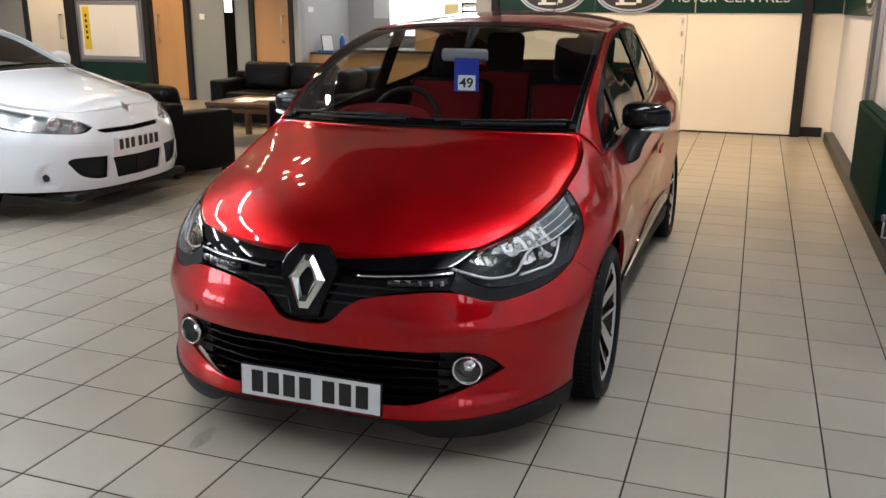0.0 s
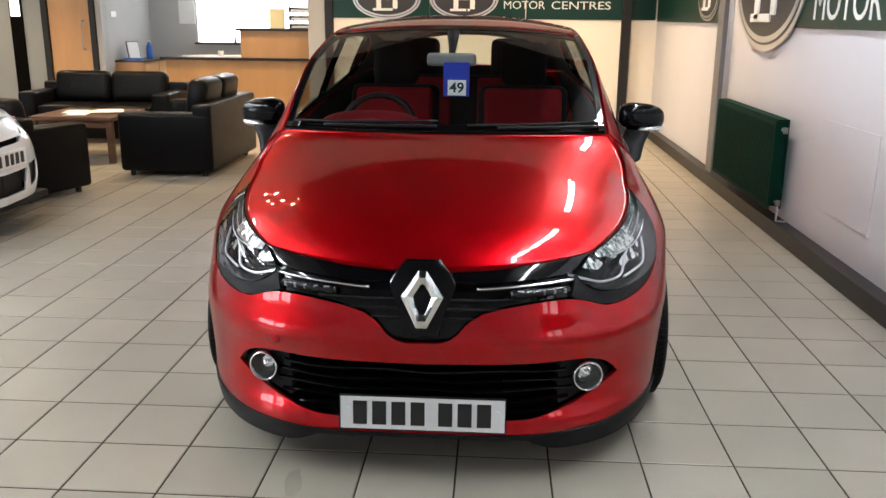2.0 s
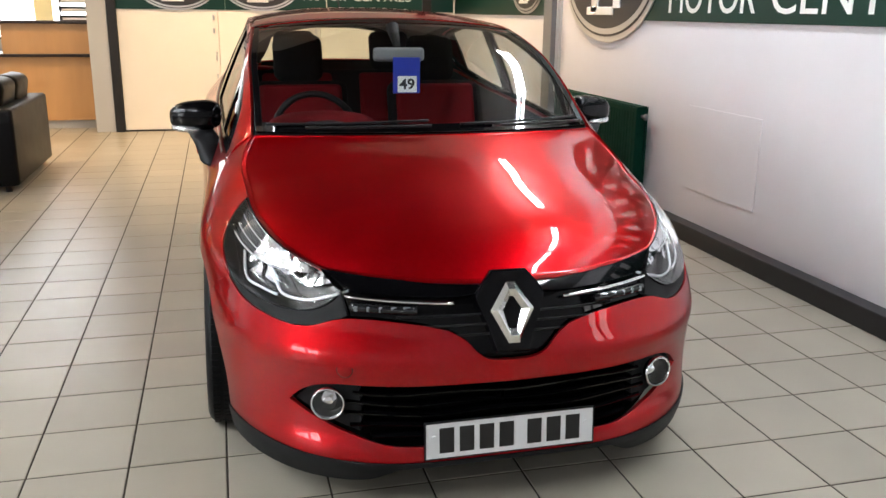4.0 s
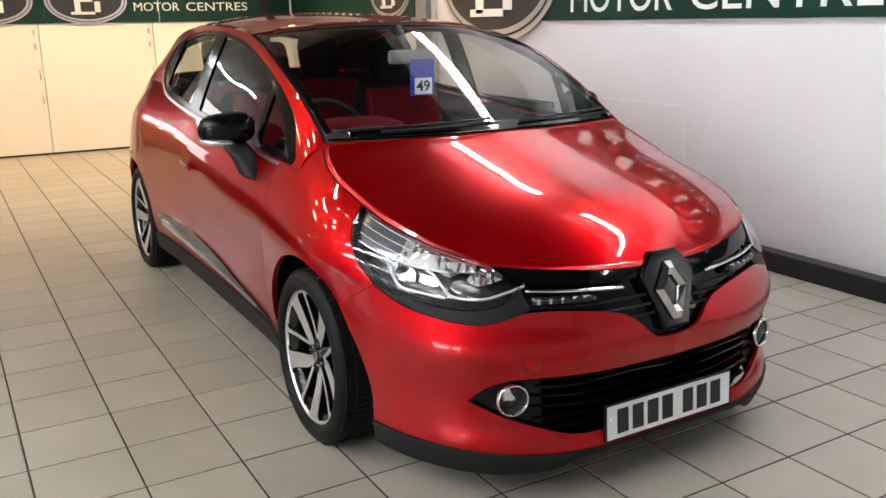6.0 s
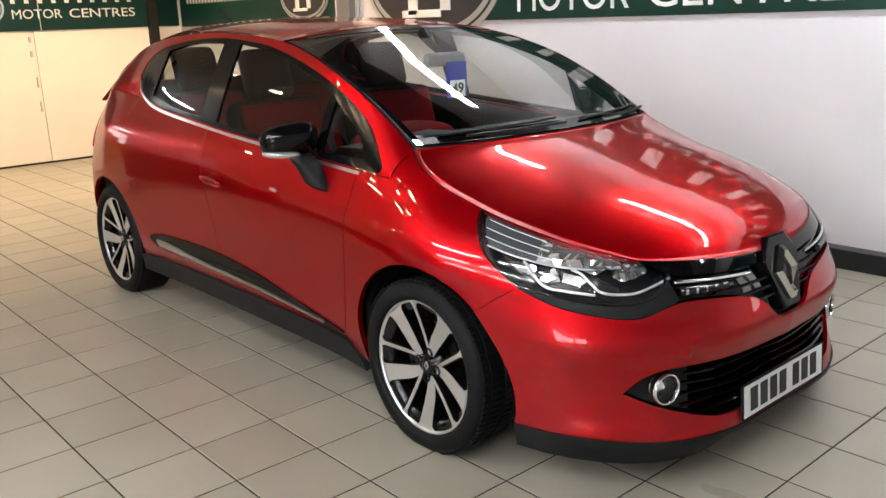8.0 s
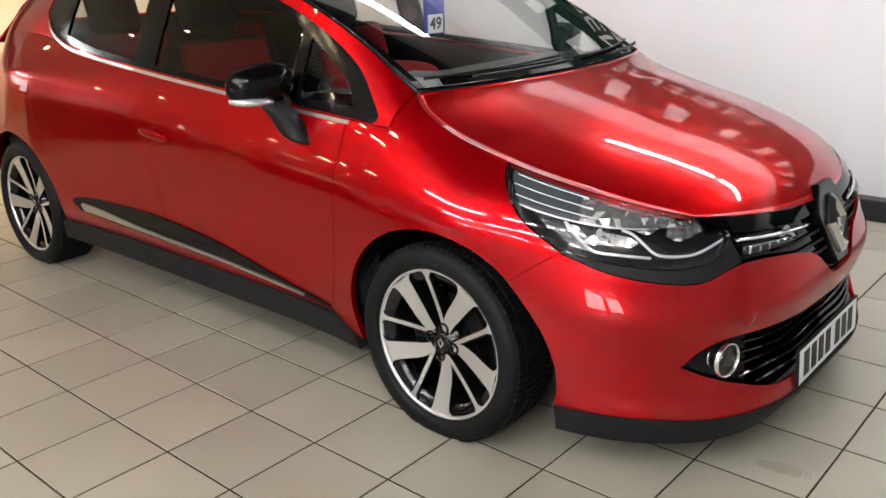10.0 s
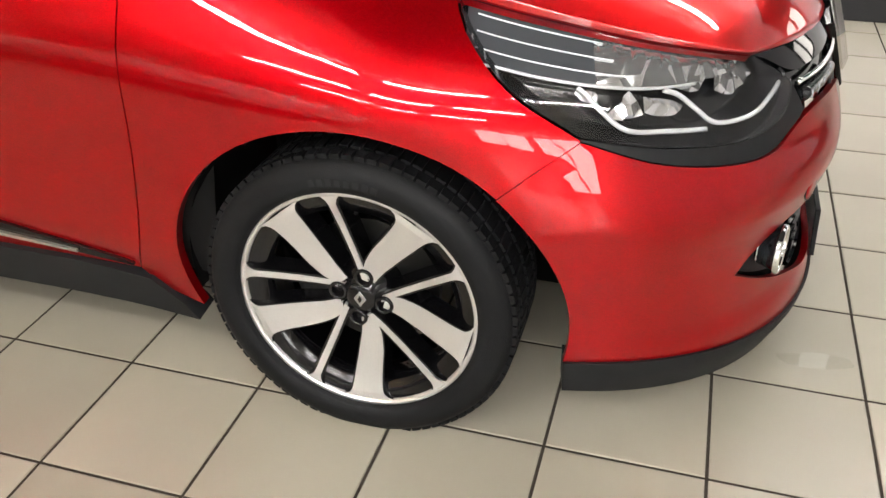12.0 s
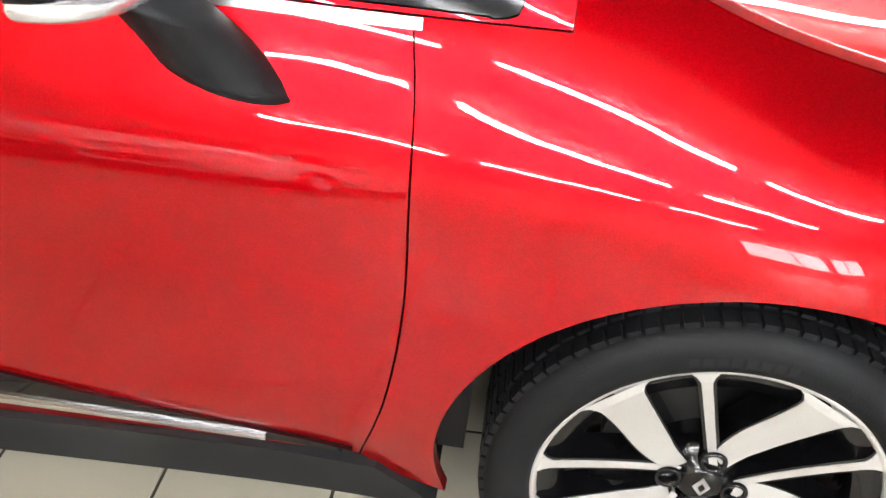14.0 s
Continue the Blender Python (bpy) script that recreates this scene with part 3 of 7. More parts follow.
M["chrome"] = material("chrome", (0.82, 0.82, 0.83), 0.06, 1.0)
M["satin"] = material("satin silver", (0.62, 0.62, 0.63), 0.28, 1.0)
M["badge"] = material("polished badge metal", (0.8, 0.8, 0.8), 0.14, 1.0)
M["machined"] = vary(material("machined alloy", (0.72, 0.72, 0.72), 0.3, 0.85), 300, 0.06, 0.0, 1, 0.05)
M["rubber"] = vary(material("tyre rubber", (0.0045, 0.0048, 0.0055), 0.6, 0, Specular_IOR_Level=0.14), 14, 0.25, 0.25, 300, 0.08)
M["glass"] = clear_glass("car glass", (0.78, 0.82, 0.81))
M["lens"] = clear_glass("lamp cover", (0.97, 0.97, 0.97))
M["lamp_white"] = material("white light guide", (0.75, 0.77, 0.8), 0.2, 0, Coat_Weight=1.0)
M["led_cell"] = material("smoked lamp cell", (0.34, 0.36, 0.39), 0.15, 0.4)
M["lamp_mirror"] = material("mirror reflector", (0.90, 0.91, 0.93), 0.10, 0.90)
M["lamp_smoke"] = material("smoked reflector", (0.13, 0.14, 0.155), 0.14, 0.6)
M["lamp_chrome"] = facets(material("lamp reflector", (0.85, 0.86, 0.88), 0.12, 0.95), 40, 0.006)
M["lamp_ribbed"] = facets(material("ribbed reflector", (0.78, 0.79, 0.81), 0.2, 0.8), 22, 0.0006, (5, 5, 1))
M["headliner"] = vary(material("grey roof lining", (0.20, 0.20, 0.20), 0.9), 10, 0.1, 0.3, 400)
M["lamp_guide"] = material("clear light guide", (0.66, 0.68, 0.71), 0.14, 0.35, Coat_Weight=1.0)
M["lamp_dark"] = material("lamp bezel", (0.010, 0.0105, 0.012), 0.15)
M["plate"] = vary(material("number plate", (0.72, 0.73, 0.74), 0.35), 20, 0.04)
M["plate_black"] = material("plate bars", (0.008, 0.008, 0.008), 0.5)
M["seat_red"] = vary(material("red seat fabric", (0.11, 0.003, 0.005), 0.9, 0, Specular_IOR_Level=0.1), 10, 0.2, 0.4, 500)
M["seat_black"] = vary(material("black seat fabric", (0.004, 0.004, 0.0045), 0.9, 0, Specular_IOR_Level=0.1), 10, 0.2, 0.4, 500)
M["dash"] = vary(material("dark dashboard", (0.005, 0.005, 0.0055), 0.6, 0, Specular_IOR_Level=0.25), 10, 0.2, 0.3, 500)
M["disc"] = material("brake disc", (0.07, 0.07, 0.07), 0.4, 1.0)
M["tail_red"] = material("tail lamp red", (0.3, 0.005, 0.005), 0.15, 0, Coat_Weight=1.0)
M["tag_blue"] = material("blue card", (0.01, 0.03, 0.35), 0.5)
M["text_dark"] = material("dark print", (0.01, 0.01, 0.012), 0.6)

car = thing("car", "metallic red five-door hatchback parked on the tiled floor", "car", CAR @ pose(0.013, 0, 0))

HUB_Z, ARCH_Z, HUB_Y, ARCH_R, ARCH_H, REAR_Y = 0.288, 0.2955, -0.032, 0.366, 0.350, 2.576
body = Ribbon(
    [(0, -0.887), (-0.25, -0.873), (-0.42, -0.833), (-0.57, -0.757), (-0.685, -0.655), (-0.774, -0.52), (-0.830, -0.36), (-0.862, -0.18), (-0.876, 0), (-0.872, 0.25),
     (-0.864, 0.6), (-0.867, 1.2), (-0.872, 1.8), (-0.882, 2.4), (-0.874, 2.65), (-0.838, 2.89), (-0.760, 3.03), (-0.605, 3.12), (-0.35, 3.17), (0, 3.18)],
    faired([
        (("x", 0), [(0.1, 0.035), (0.17, 0.010), (0.215, 0.020), (0.26, 0.026), (0.32, 0.028), (0.4, 0.014), (0.44, 0.004), (0.475, 0), (0.50, 0.004), (0.56, 0.021), (0.62, 0.044), (0.68, 0.080), (0.74, 0.14), (0.8, 0.22)]),
        (("x", -0.5), [(0.1, 0.02), (0.17, -0.004), (0.205, -0.001), (0.25, 0.014), (0.35, 0.022), (0.40, 0.016), (0.44, 0.005), (0.465, 0), (0.49, 0.003), (0.52, 0.014), (0.55, 0.027), (0.62, 0.050), (0.666, 0.076), (0.713, 0.115), (0.78, 0.19), (0.84, 0.27)]),
        (("y", -0.45), [(0.1, 0.035), (0.2, 0.018), (0.3, 0.012), (0.42, 0.003), (0.48, 0), (0.52, 0.006), (0.55, 0.013), (0.58, 0.022), (0.64, 0.040), (0.7, 0.07), (0.76, 0.12), (0.82, 0.18), (0.9, 0.28)]),
        (("y", -0.15), [(0.1, 0.06), (0.2, 0.045), (0.3, 0.022), (0.45, 0.004), (0.55, 0), (0.64, 0.005), (0.685, 0.014), (0.715, 0.030), (0.745, 0.052), (0.785, 0.088), (0.836, 0.15), (0.9, 0.22), (1.0, 0.34)]),
        (("y", 0.2), [(0.1, 0.08), (0.2, 0.06), (0.3, 0.038), (0.45, 0.014), (0.55, 0.008), (0.66, 0.007), (0.72, 0.014), (0.755, 0.026), (0.79, 0.046), (0.83, 0.066), (0.875, 0.092), (0.93, 0.14), (0.98, 0.195), (1.05, 0.28)]),
        (("y", 0.9), [(0.1, 0.08), (0.2, 0.062), (0.27, 0.05), (0.34, 0.024), (0.44, 0.022), (0.56, 0.014), (0.68, 0.004), (0.74, 0.001), (0.79, 0.008), (0.84, 0.026), (0.92, 0.068), (0.97, 0.098), (1.05, 0.14)]),
        (("y", 1.6), [(0.1, 0.08), (0.2, 0.062), (0.27, 0.05), (0.34, 0.022), (0.44, 0.022), (0.56, 0.014), (0.7, 0.002), (0.8, 0), (0.87, 0.014), (0.95, 0.06), (1.0, 0.095), (1.08, 0.14)]),
        (("y", 2.5), [(0.1, 0.06), (0.25, 0.03), (0.4, 0.006), (0.55, 0), (0.68, 0.002), (0.8, 0.007), (0.9, 0.026), (1.0, 0.095), (1.1, 0.19), (1.2, 0.25)]),
        (("y", 3.0), [(0.1, 0.08), (0.3, 0.02), (0.5, 0), (0.65, 0.01), (0.8, 0.04), (0.95, 0.1), (1.1, 0.17)]),
        (("y", 3.18), [(0.1, 0.08), (0.3, 0.02), (0.5, 0), (0.65, 0.01), (0.8, 0.03), (0.95, 0.06), (1.1, 0.12)]),
    ]),
)


def bx(x, z):
    return (body.find("x", x, z), z)


def by(y, z):
    return (body.find("y", y, z), z)


def arch_point(y_mid, a, r):
    """A point of the arch in y, z; ahead of the front wheel the opening widens towards the ground."""
    wide = 1 + (0.08 * min(1, max(0, (math.degrees(a) - 140) / 56)) if y_mid < 1 else 0)
    return y_mid + r * wide * math.cos(a), ARCH_Z + r * math.sin(a) * ARCH_H / ARCH_R


def arch(y_mid, a0, a1, r=ARCH_R, n=30):
    """Part of a wheel arch, from angle a0 to a1 (0: rearwards, 90: up)."""
    out = []
    for i in range(n + 1):
        a = radians(a0 + (a1 - a0) * i / n)
        y, z = arch_point(y_mid, a, r)
        out.append(by(y, z))
    return out


E = 0.02
# the lines that panels share
seam_bonnet = smooth_line([bx(-0.52, 0.713), by(-0.52, 0.752), by(-0.36, 0.793), by(-0.186, 0.834), by(-0.04, 0.876), by(0.07, 0.918), by(0.14, 0.953), by(0.178, 0.985)], E)
k_tip = min(range(len(seam_bonnet)), key=lambda i: abs(seam_bonnet[i][0] - by(-0.186, 0.834)[0]))
lamp_top, wing_top = seam_bonnet[:k_tip + 1], seam_bonnet[k_tip:]
lamp_rear = smooth_line([seam_bonnet[k_tip], by(-0.212, 0.79), by(-0.292, 0.712), by(-0.410, 0.638)], E)
lamp_low = smooth_line([by(-0.410, 0.638), bx(-0.72, 0.612), bx(-0.63, 0.597), bx(-0.55, 0.606), bx(-0.49, 0.640), bx(-0.473, 0.662)], E)
lamp_in = smooth_line([bx(-0.473, 0.662), bx(-0.52, 0.713)], E)
trim_low = smooth_line([by(-0.410, 0.634), bx(-0.730, 0.588), bx(-0.64, 0.562), bx(-0.57, 0.561), bx(-0.51, 0.581), bx(-0.46, 0.592), bx(-0.38, 0.592), bx(-0.27, 0.580), bx(-0.185, 0.562)], E)
grille_low = smooth_line([bx(-0.185, 0.562), bx(-0.14, 0.535), bx(-0.10, 0.495), bx(-0.06, 0.476), bx(0.0, 0.474)], 0.01)
bumper_seam = smooth_line([by(-0.410, 0.634), by(-0.35, 0.592), by(-0.290, 0.546)], E)
a_front = math.degrees(math.atan2((0.545 - ARCH_Z) * ARCH_R / ARCH_H, -0.288 - HUB_Y))
arch_bumper = arch(HUB_Y, a_front, 196, n=20)
lip_top = smooth_line([arch_bumper[-1], by(-0.45, 0.199), bx(-0.70, 0.190), bx(-0.55, 0.176), bx(-0.35, 0.170), bx(0, 0.170)], E)
lip_low = smooth_line([by(-0.412, 0.124), by(-0.45, 0.122), bx(-0.70, 0.112), bx(-0.55, 0.10), bx(-0.42, 0.106), bx(-0.35, 0.138), bx(-0.30, 0.152), bx(0, 0.156)], E)
arch_wing = arch(HUB_Y, -17, a_front, n=34)
belt = curve([(0.2, 0.893), (0.8, 0.935), (1.48, 0.982), (1.9, 1.01), (2.15, 1.04), (2.4, 1.075), (2.8, 1.085), (3.1, 1.07)])
door_front = smooth_line([by(0.37, belt(0.37)), by(0.362, 0.80), by(0.368, 0.60), by(0.397, 0.42), by(0.443, 0.270)], E)
door_split = smooth_line([by(1.475, belt(1.475)), by(1.44, 0.85), by(1.40, 0.65), by(1.37, 0.45), by(1.35, 0.275)], E)
sill_line = lambda y: 0.2 + 0.070 * min(1, max(0, (y - 0.34) / 0.1)) + 0.012 * min(1, max(0, (y - 0.56) / 1.0))
wing_low = smooth_line([by(0.443, 0.270), by(0.40, 0.228), arch_wing[0]], E)
wing_belt = smooth_line([by(y, belt(y)) for y in (0.205, 0.25, 0.30, 0.37)], E)
# the wing, up to the foot of the windscreen pillar
wing_back = smooth_line([wing_top[-1], by(0.20, 0.94), wing_belt[0]], E)


def closed(*lines):
    out = []
    for line in lines:
        for p in line:
            if not out or math.dist(p, out[-1]) > 1e-4:
                out.append(tuple(p))
    if math.dist(out[0], out[-1]) < 1e-4:
        out.pop()
    return out


# front bumper with its mouth
mouth_top = smooth_line([bx(-0.625, 0.330), bx(-0.585, 0.372), bx(-0.52, 0.398), bx(-0.40, 0.402), bx(-0.2, 0.402), bx(0, 0.402)], E)
mouth_low = smooth_line([bx(0, 0.215), bx(-0.25, 0.215), bx(-0.36, 0.222), bx(-0.46, 0.25), bx(-0.55, 0.286), bx(-0.625, 0.330)], E)
half = closed(lip_top[::-1], arch_bumper[::-1], bumper_seam[::-1], trim_low, grille_low, smooth_line([bx(0, 0.474), bx(0, 0.402)], E), mouth_top[::-1], mouth_low[::-1], smooth_line([bx(0, 0.215), bx(0, 0.170)], E))
bumper = skin("front_bumper", body, half, M["red"], car, "glossy red front bumper with a wide dark lower intake", gap=0.0, sides="whole", step=0.016, hem=0.014)
skin("front_lip", body, closed(lip_low[::-1], [lip_low[0], arch_bumper[-1]], lip_top), M["black"], car, "textured black plastic front lip", sides="whole", gap=0.0, out=0.006, hem=0.05)
skin("front_wing", body, closed(arch_wing, bumper_seam[::-1], lamp_rear[::-1], wing_top, wing_back, wing_belt, door_front, wing_low), M["red"], car, step=0.016, hem=0.02, gap=0.0013)
arch_rear_f = arch(REAR_Y, 90, 197, n=24)
rdoor_rear = closed(smooth_line([by(2.33, belt(2.33)), by(2.33, 0.90), by(2.28, 0.72), by(2.245, 0.60)], E), [p for p in arch(REAR_Y, 128, 178, r=ARCH_R + 0.02, n=14)], smooth_line([by(2.22, 0.31), by(2.14, 0.285)], E))
bottom_f = smooth_line([by(y, sill_line(y)) for y in (0.443, 0.6, 0.8, 1.1, 1.35)], E)
bottom_r = smooth_line([by(y, sill_line(y)) for y in (1.35, 1.6, 1.9, 2.14)], E)
belt_f = smooth_line([by(y, belt(y)) for y in (0.37, 0.6, 0.9, 1.2, 1.475)], E)
belt_r = smooth_line([by(y, belt(y)) for y in (1.475, 1.7, 1.9, 2.15, 2.33)], E)
front_doors = skin("front_door", body, closed(bottom_f, door_split[::-1], belt_f[::-1], door_front), M["red"], car, hem=0.02)
rear_doors = skin("rear_door", body, closed(bottom_r, rdoor_rear[::-1], belt_r[::-1], door_split), M["red"], car, hem=0.02)
tail_u = body.u[-1]
quarter = closed(rdoor_rear, [by(2.2, 0.26)], arch(REAR_Y, 186, -16, n=40), smooth_line([by(2.95, 0.19), by(3.05, 0.18), (tail_u - 0.4, 0.18), (tail_u, 0.18)], 0.04),
                 smooth_line([(tail_u, 0.18), (tail_u, 1.0)], 0.04), smooth_line([(tail_u, 1.0), (tail_u - 0.5, 1.02), by(3.03, 1.06), by(2.8, belt(2.8)), by(2.5, belt(2.5)), by(2.33, belt(2.33))], E))
skin("rear_quarter", body, quarter, M["red"], car, hem=0.02, gap=0.001, sides="both")
skin("sill", body, closed(smooth_line([by(0.335, 0.155), by(0.6, 0.168), by(1.4, 0.175), by(2.25, 0.185)], 0.05), [by(2.235, 0.27)], smooth_line([by(y, sill_line(y) - 0.004) for y in (2.14, 1.6, 1.0, 0.6, 0.42)], 0.05), [by(0.36, 0.196)]),
     M["black"], car, "matt black plastic sill", out=0.012, hem=0.06, gap=0)
# wheel arch edges and linings
for y_mid in (HUB_Y, REAR_Y):
    for side in (-1, 1):
        bm = bmesh.new()
        rings = []
        for x, r in ((0.79, ARCH_R + 0.006), (0.50, ARCH_R + 0.006), (0.5, 0.02)):
            rings.append([bm.verts.new((side * x, *arch_point(y_mid, radians(a), r))) for a in range(-12, 191, 7)])
        for p, q in zip(rings, rings[1:]):
            for i in range(len(p) - 1):
                bm.faces.new((p[i], p[i + 1], q[i + 1], q[i]))
        part("arch_lining", bm, M["cavity"], car, smooth=True)
part("floor_pan", add_box(add_box(bmesh.new(), -0.72, 0.38, 0.17, 0.72, 2.2, 0.26), -0.49, -0.62, 0.16, 0.49, 3.0, 0.26), M["cavity"], car)
box("engine_bay", M["cavity"], -0.48, -0.66, 0.2, 0.48, 0.25, 0.66, 0.02, car)

# door strips: black wedge with a bright line
strip = closed(smooth_line([by(0.452, 0.279), by(1.0, 0.318), by(1.5, 0.335), by(2.02, 0.352)], E), smooth_line([by(2.02, 0.352), by(2.08, 0.395), by(1.95, 0.424), by(1.6, 0.434), by(1.33, 0.427), by(1.0, 0.395), by(0.7, 0.335), by(0.452, 0.286)], E))
skin("door_strip", body, strip, M["gloss_black"], car, "gloss black wedge strip low on the doors", out=0.007, hem=0.012, gap=0)
bright = closed(smooth_line([by(0.575, 0.293), by(1.0, 0.326), by(1.5, 0.343), by(1.98, 0.360)], E), smooth_line([by(1.98, 0.360), by(2.0, 0.392), by(1.85, 0.388), by(1.5, 0.360), by(1.0, 0.340), by(0.575, 0.299)], E))
skin("strip_trim", body, bright, M["satin"], car, "bright silver line on the door strip", out=0.013, hem=0.008, gap=0)

# bonnet
seam3 = np.array([tuple(p) for p in on_skin(body, seam_bonnet, 0.0)])
sb = np.concatenate([[0], np.cumsum(np.linalg.norm(np.diff(seam3, axis=0), axis=1))])
sb /= sb[-1]
bonnet_edge = lambda b: (-np.interp(b, sb, seam3[:, 0]) - 0.003, np.interp(b, sb, seam3[:, 1]), np.interp(b, sb, seam3[:, 2]))
mid_y = curve([(0, -0.812), (0.1, -0.745), (0.3, -0.58), (0.55, -0.34), (0.8, -0.11), (1, 0.035)])
mid_z = curve([(0, 0.682), (0.06, 0.735), (0.14, 0.782), (0.3, 0.840), (0.55, 0.906), (0.8, 0.960), (1, 0.992)])
bonnet = spine(bonnet_edge, lambda b: (mid_y(b), mid_z(b)), curve([(0, 2.2), (0.2, 2.7), (0.5, 3.0), (0.8, 2.7), (1, 2.2)]))
grid_skin("bonnet", bonnet, M["red"], car, "smooth glossy red bonnet", na=72, nb=56, hem=0.02)

# roof rail lines: the windscreen pillar, then along the roof
rail_z = curve([(0.17, 0.985), (0.45, 1.143), (0.75, 1.268), (1.06, 1.346), (1.35, 1.374), (1.7, 1.386), (2.1, 1.372), (2.5, 1.325), (2.8, 1.255), (3.0, 1.17)])
rail_x = curve([(0.17, 0.664), (0.6, 0.654), (1.06, 0.618), (1.6, 0.608), (2.1, 0.592), (2.5, 0.568), (2.8, 0.54), (3.0, 0.52)])


def side(y, z, out=0.0):
    """The body's side above the waist: from the waist line up and in to the roof rail."""
    y, z = np.asarray(y, float), np.asarray(z, float)
    zb = belt(y)
    yy = np.linspace(0.0, 3.1, 63)
    xb = np.interp(y, yy, SIDE_X)
    t = (z - zb) / np.maximum(rail_z(y) - zb, 0.03)
    x = xb + (rail_x(y) - xb) * t + 0.035 * t * (1 - t)
    return np.stack([-x - out, y, z], 1)


SIDE_X = []
for y in np.linspace(0.0, 3.1, 63):
    yc = min(max(float(y), 0.1), 3.0)
    zz = float(belt(yc))
    SIDE_X.append(-float(body([body.find("y", yc, zz)], [zz])[0][0]))
SIDE_X = np.array(SIDE_X)

dlo = closed(smooth_line([(0.256, 0.922), (0.285, 0.957), (0.42, 1.080), (0.69, 1.212), (1.06, 1.312), (1.33, 1.350), (1.6, 1.364), (1.95, 1.350), (2.25, 1.310), (2.39, 1.255), (2.435, 1.18)], E),
             smooth_line([(2.435, 1.18), (2.34, 1.105), (2.15, 1.055), (1.9, 1.025), (1.48, 0.992), (0.9, 0.948), (0.35, 0.909), (0.29, 0.902), (0.262, 0.906), (0.256, 0.922)], E))
frame_out = closed(smooth_line([(0.178, 0.985), (0.45, 1.143), (0.75, 1.268), (1.06, 1.346), (1.35, 1.374), (1.7, 1.386), (2.1, 1.372), (2.5, 1.325), (2.8, 1.255), (2.98, 1.175)], E),
                   smooth_line([(2.98, 1.175), (3.03, 1.11), (3.03, 1.065)], E), smooth_line([(y, float(belt(y)) + 0.001) for y in (3.03, 2.8, 2.5, 2.33, 2.1, 1.8, 1.475, 1.1, 0.7, 0.372, 0.205)], E), smooth_line([(0.205, 0.894), (0.2, 0.94), (0.178, 0.985)], E))
skin("side_frame", side, frame_out, M["red"], car, "red windscreen pillar and roof rail", holes=[dlo], gap=0, hem=0.015)
pane_f = closed(smooth_line([(0.645, 0.955), (0.645, 1.158)], E), smooth_line([(0.645, 1.158), (0.8, 1.222), (1.1, 1.303), (1.40, 1.338)], E), smooth_line([(1.40, 1.338), (1.425, 1.008)], E), smooth_line([(1.425, 1.008), (0.645, 0.955)], E))
pane_t = closed(smooth_line([(0.365, 0.948), (0.42, 1.02), (0.60, 1.134)], E), smooth_line([(0.60, 1.134), (0.605, 0.953)], E), smooth_line([(0.605, 0.953), (0.365, 0.942)], E))
pane_r = closed(smooth_line([(1.575, 1.02), (1.55, 1.342)], E), smooth_line([(1.55, 1.342), (1.85, 1.340), (2.14, 1.304)], E), smooth_line([(2.14, 1.304), (2.17, 1.09)], E), smooth_line([(2.17, 1.09), (1.9, 1.048), (1.575, 1.02)], E))
skin("window_surround", side, dlo, M["surround"], car, "black window surround", holes=[pane_f, pane_t, pane_r], gap=0.001, hem=0.012, out=-0.004)
for pane in (pane_f, pane_t, pane_r):
    for o in skin("side_window", side, pane, M["glass"], car, "clear side window pane", gap=-0.004, hem=0, out=-0.012, step=0.05):
        o.visible_shadow = False
bm_line = smooth_line([(2.40, 1.155), (2.33, 1.100), (2.15, 1.050), (1.9, 1.020), (1.48, 0.986), (0.9, 0.942), (0.36, 0.9035)], 0.03)
waist = closed(bm_line, [(y, z - 0.012) for y, z in bm_line[::-1]])
skin("waist_trim", side, waist, M["satin"], car, "chrome strip under the side windows", gap=0, hem=0.01, out=0.004)

# windscreen, roof, tailgate
ws_y = lambda b: 0.185 + (1.075 - 0.185) * b
screen = spine(lambda b: (rail_x(ws_y(b)) - 0.012, ws_y(b), rail_z(ws_y(b)) + 0.002), lambda b: (0.045 + (0.985 - 0.045) * b, 0.998 + (1.392 - 0.998) * b + 0.05 * b * (1 - b)), lambda b: 2.2 + 0 * b)
ws = grid_skin("windscreen", screen, M["glass"], car, "clear raked windscreen", na=32, nb=24, hem=0, a0=-0.97, a1=0.97)
ws.visible_shadow = False
for a0, a1, b0, b1 in ((-1, -0.962, 0, 1), (0.962, 1, 0, 1), (-0.962, 0.962, 0.955, 1), (-0.962, 0.962, 0, 0.055)):
    grid_skin("screen_border", screen, M["gloss_black"], car, "black windscreen border", a0=a0, a1=a1, b0=b0, b1=b1, na=16, nb=24, hem=0.006, out=0.0015)
rf_y = lambda b: 1.075 + (2.86 - 1.075) * b
roof = spine(lambda b: (rail_x(rf_y(b)) + 0.001, rf_y(b), rail_z(rf_y(b)) + 0.001), lambda b: (0.985 + (2.92 - 0.985) * b, curve([(0, 1.394), (0.2, 1.428), (0.45, 1.446), (0.7, 1.436), (1, 1.375)])(b)), lambda b: 2.6 + 0 * b)
grid_skin("roof", roof, M["red"], car, "glossy red roof", na=40, nb=40, hem=0.02)
grid_skin("roof_lining", roof, M["headliner"], car, "grey roof lining", na=20, nb=20, hem=0, out=-0.03)
skin("pillar_trim", side, frame_out, M["dash"], car, "dark inner pillar trim", holes=[dlo], gap=0.004, hem=0, out=-0.022, step=0.05)
tg_y = curve([(0, 2.86), (0.35, 2.98), (1, 3.06)])
tg_z = curve([(0, 1.238), (0.35, 1.17), (1, 1.02)])
tg_x = curve([(0, 0.535), (0.4, 0.56), (1, 0.66)])
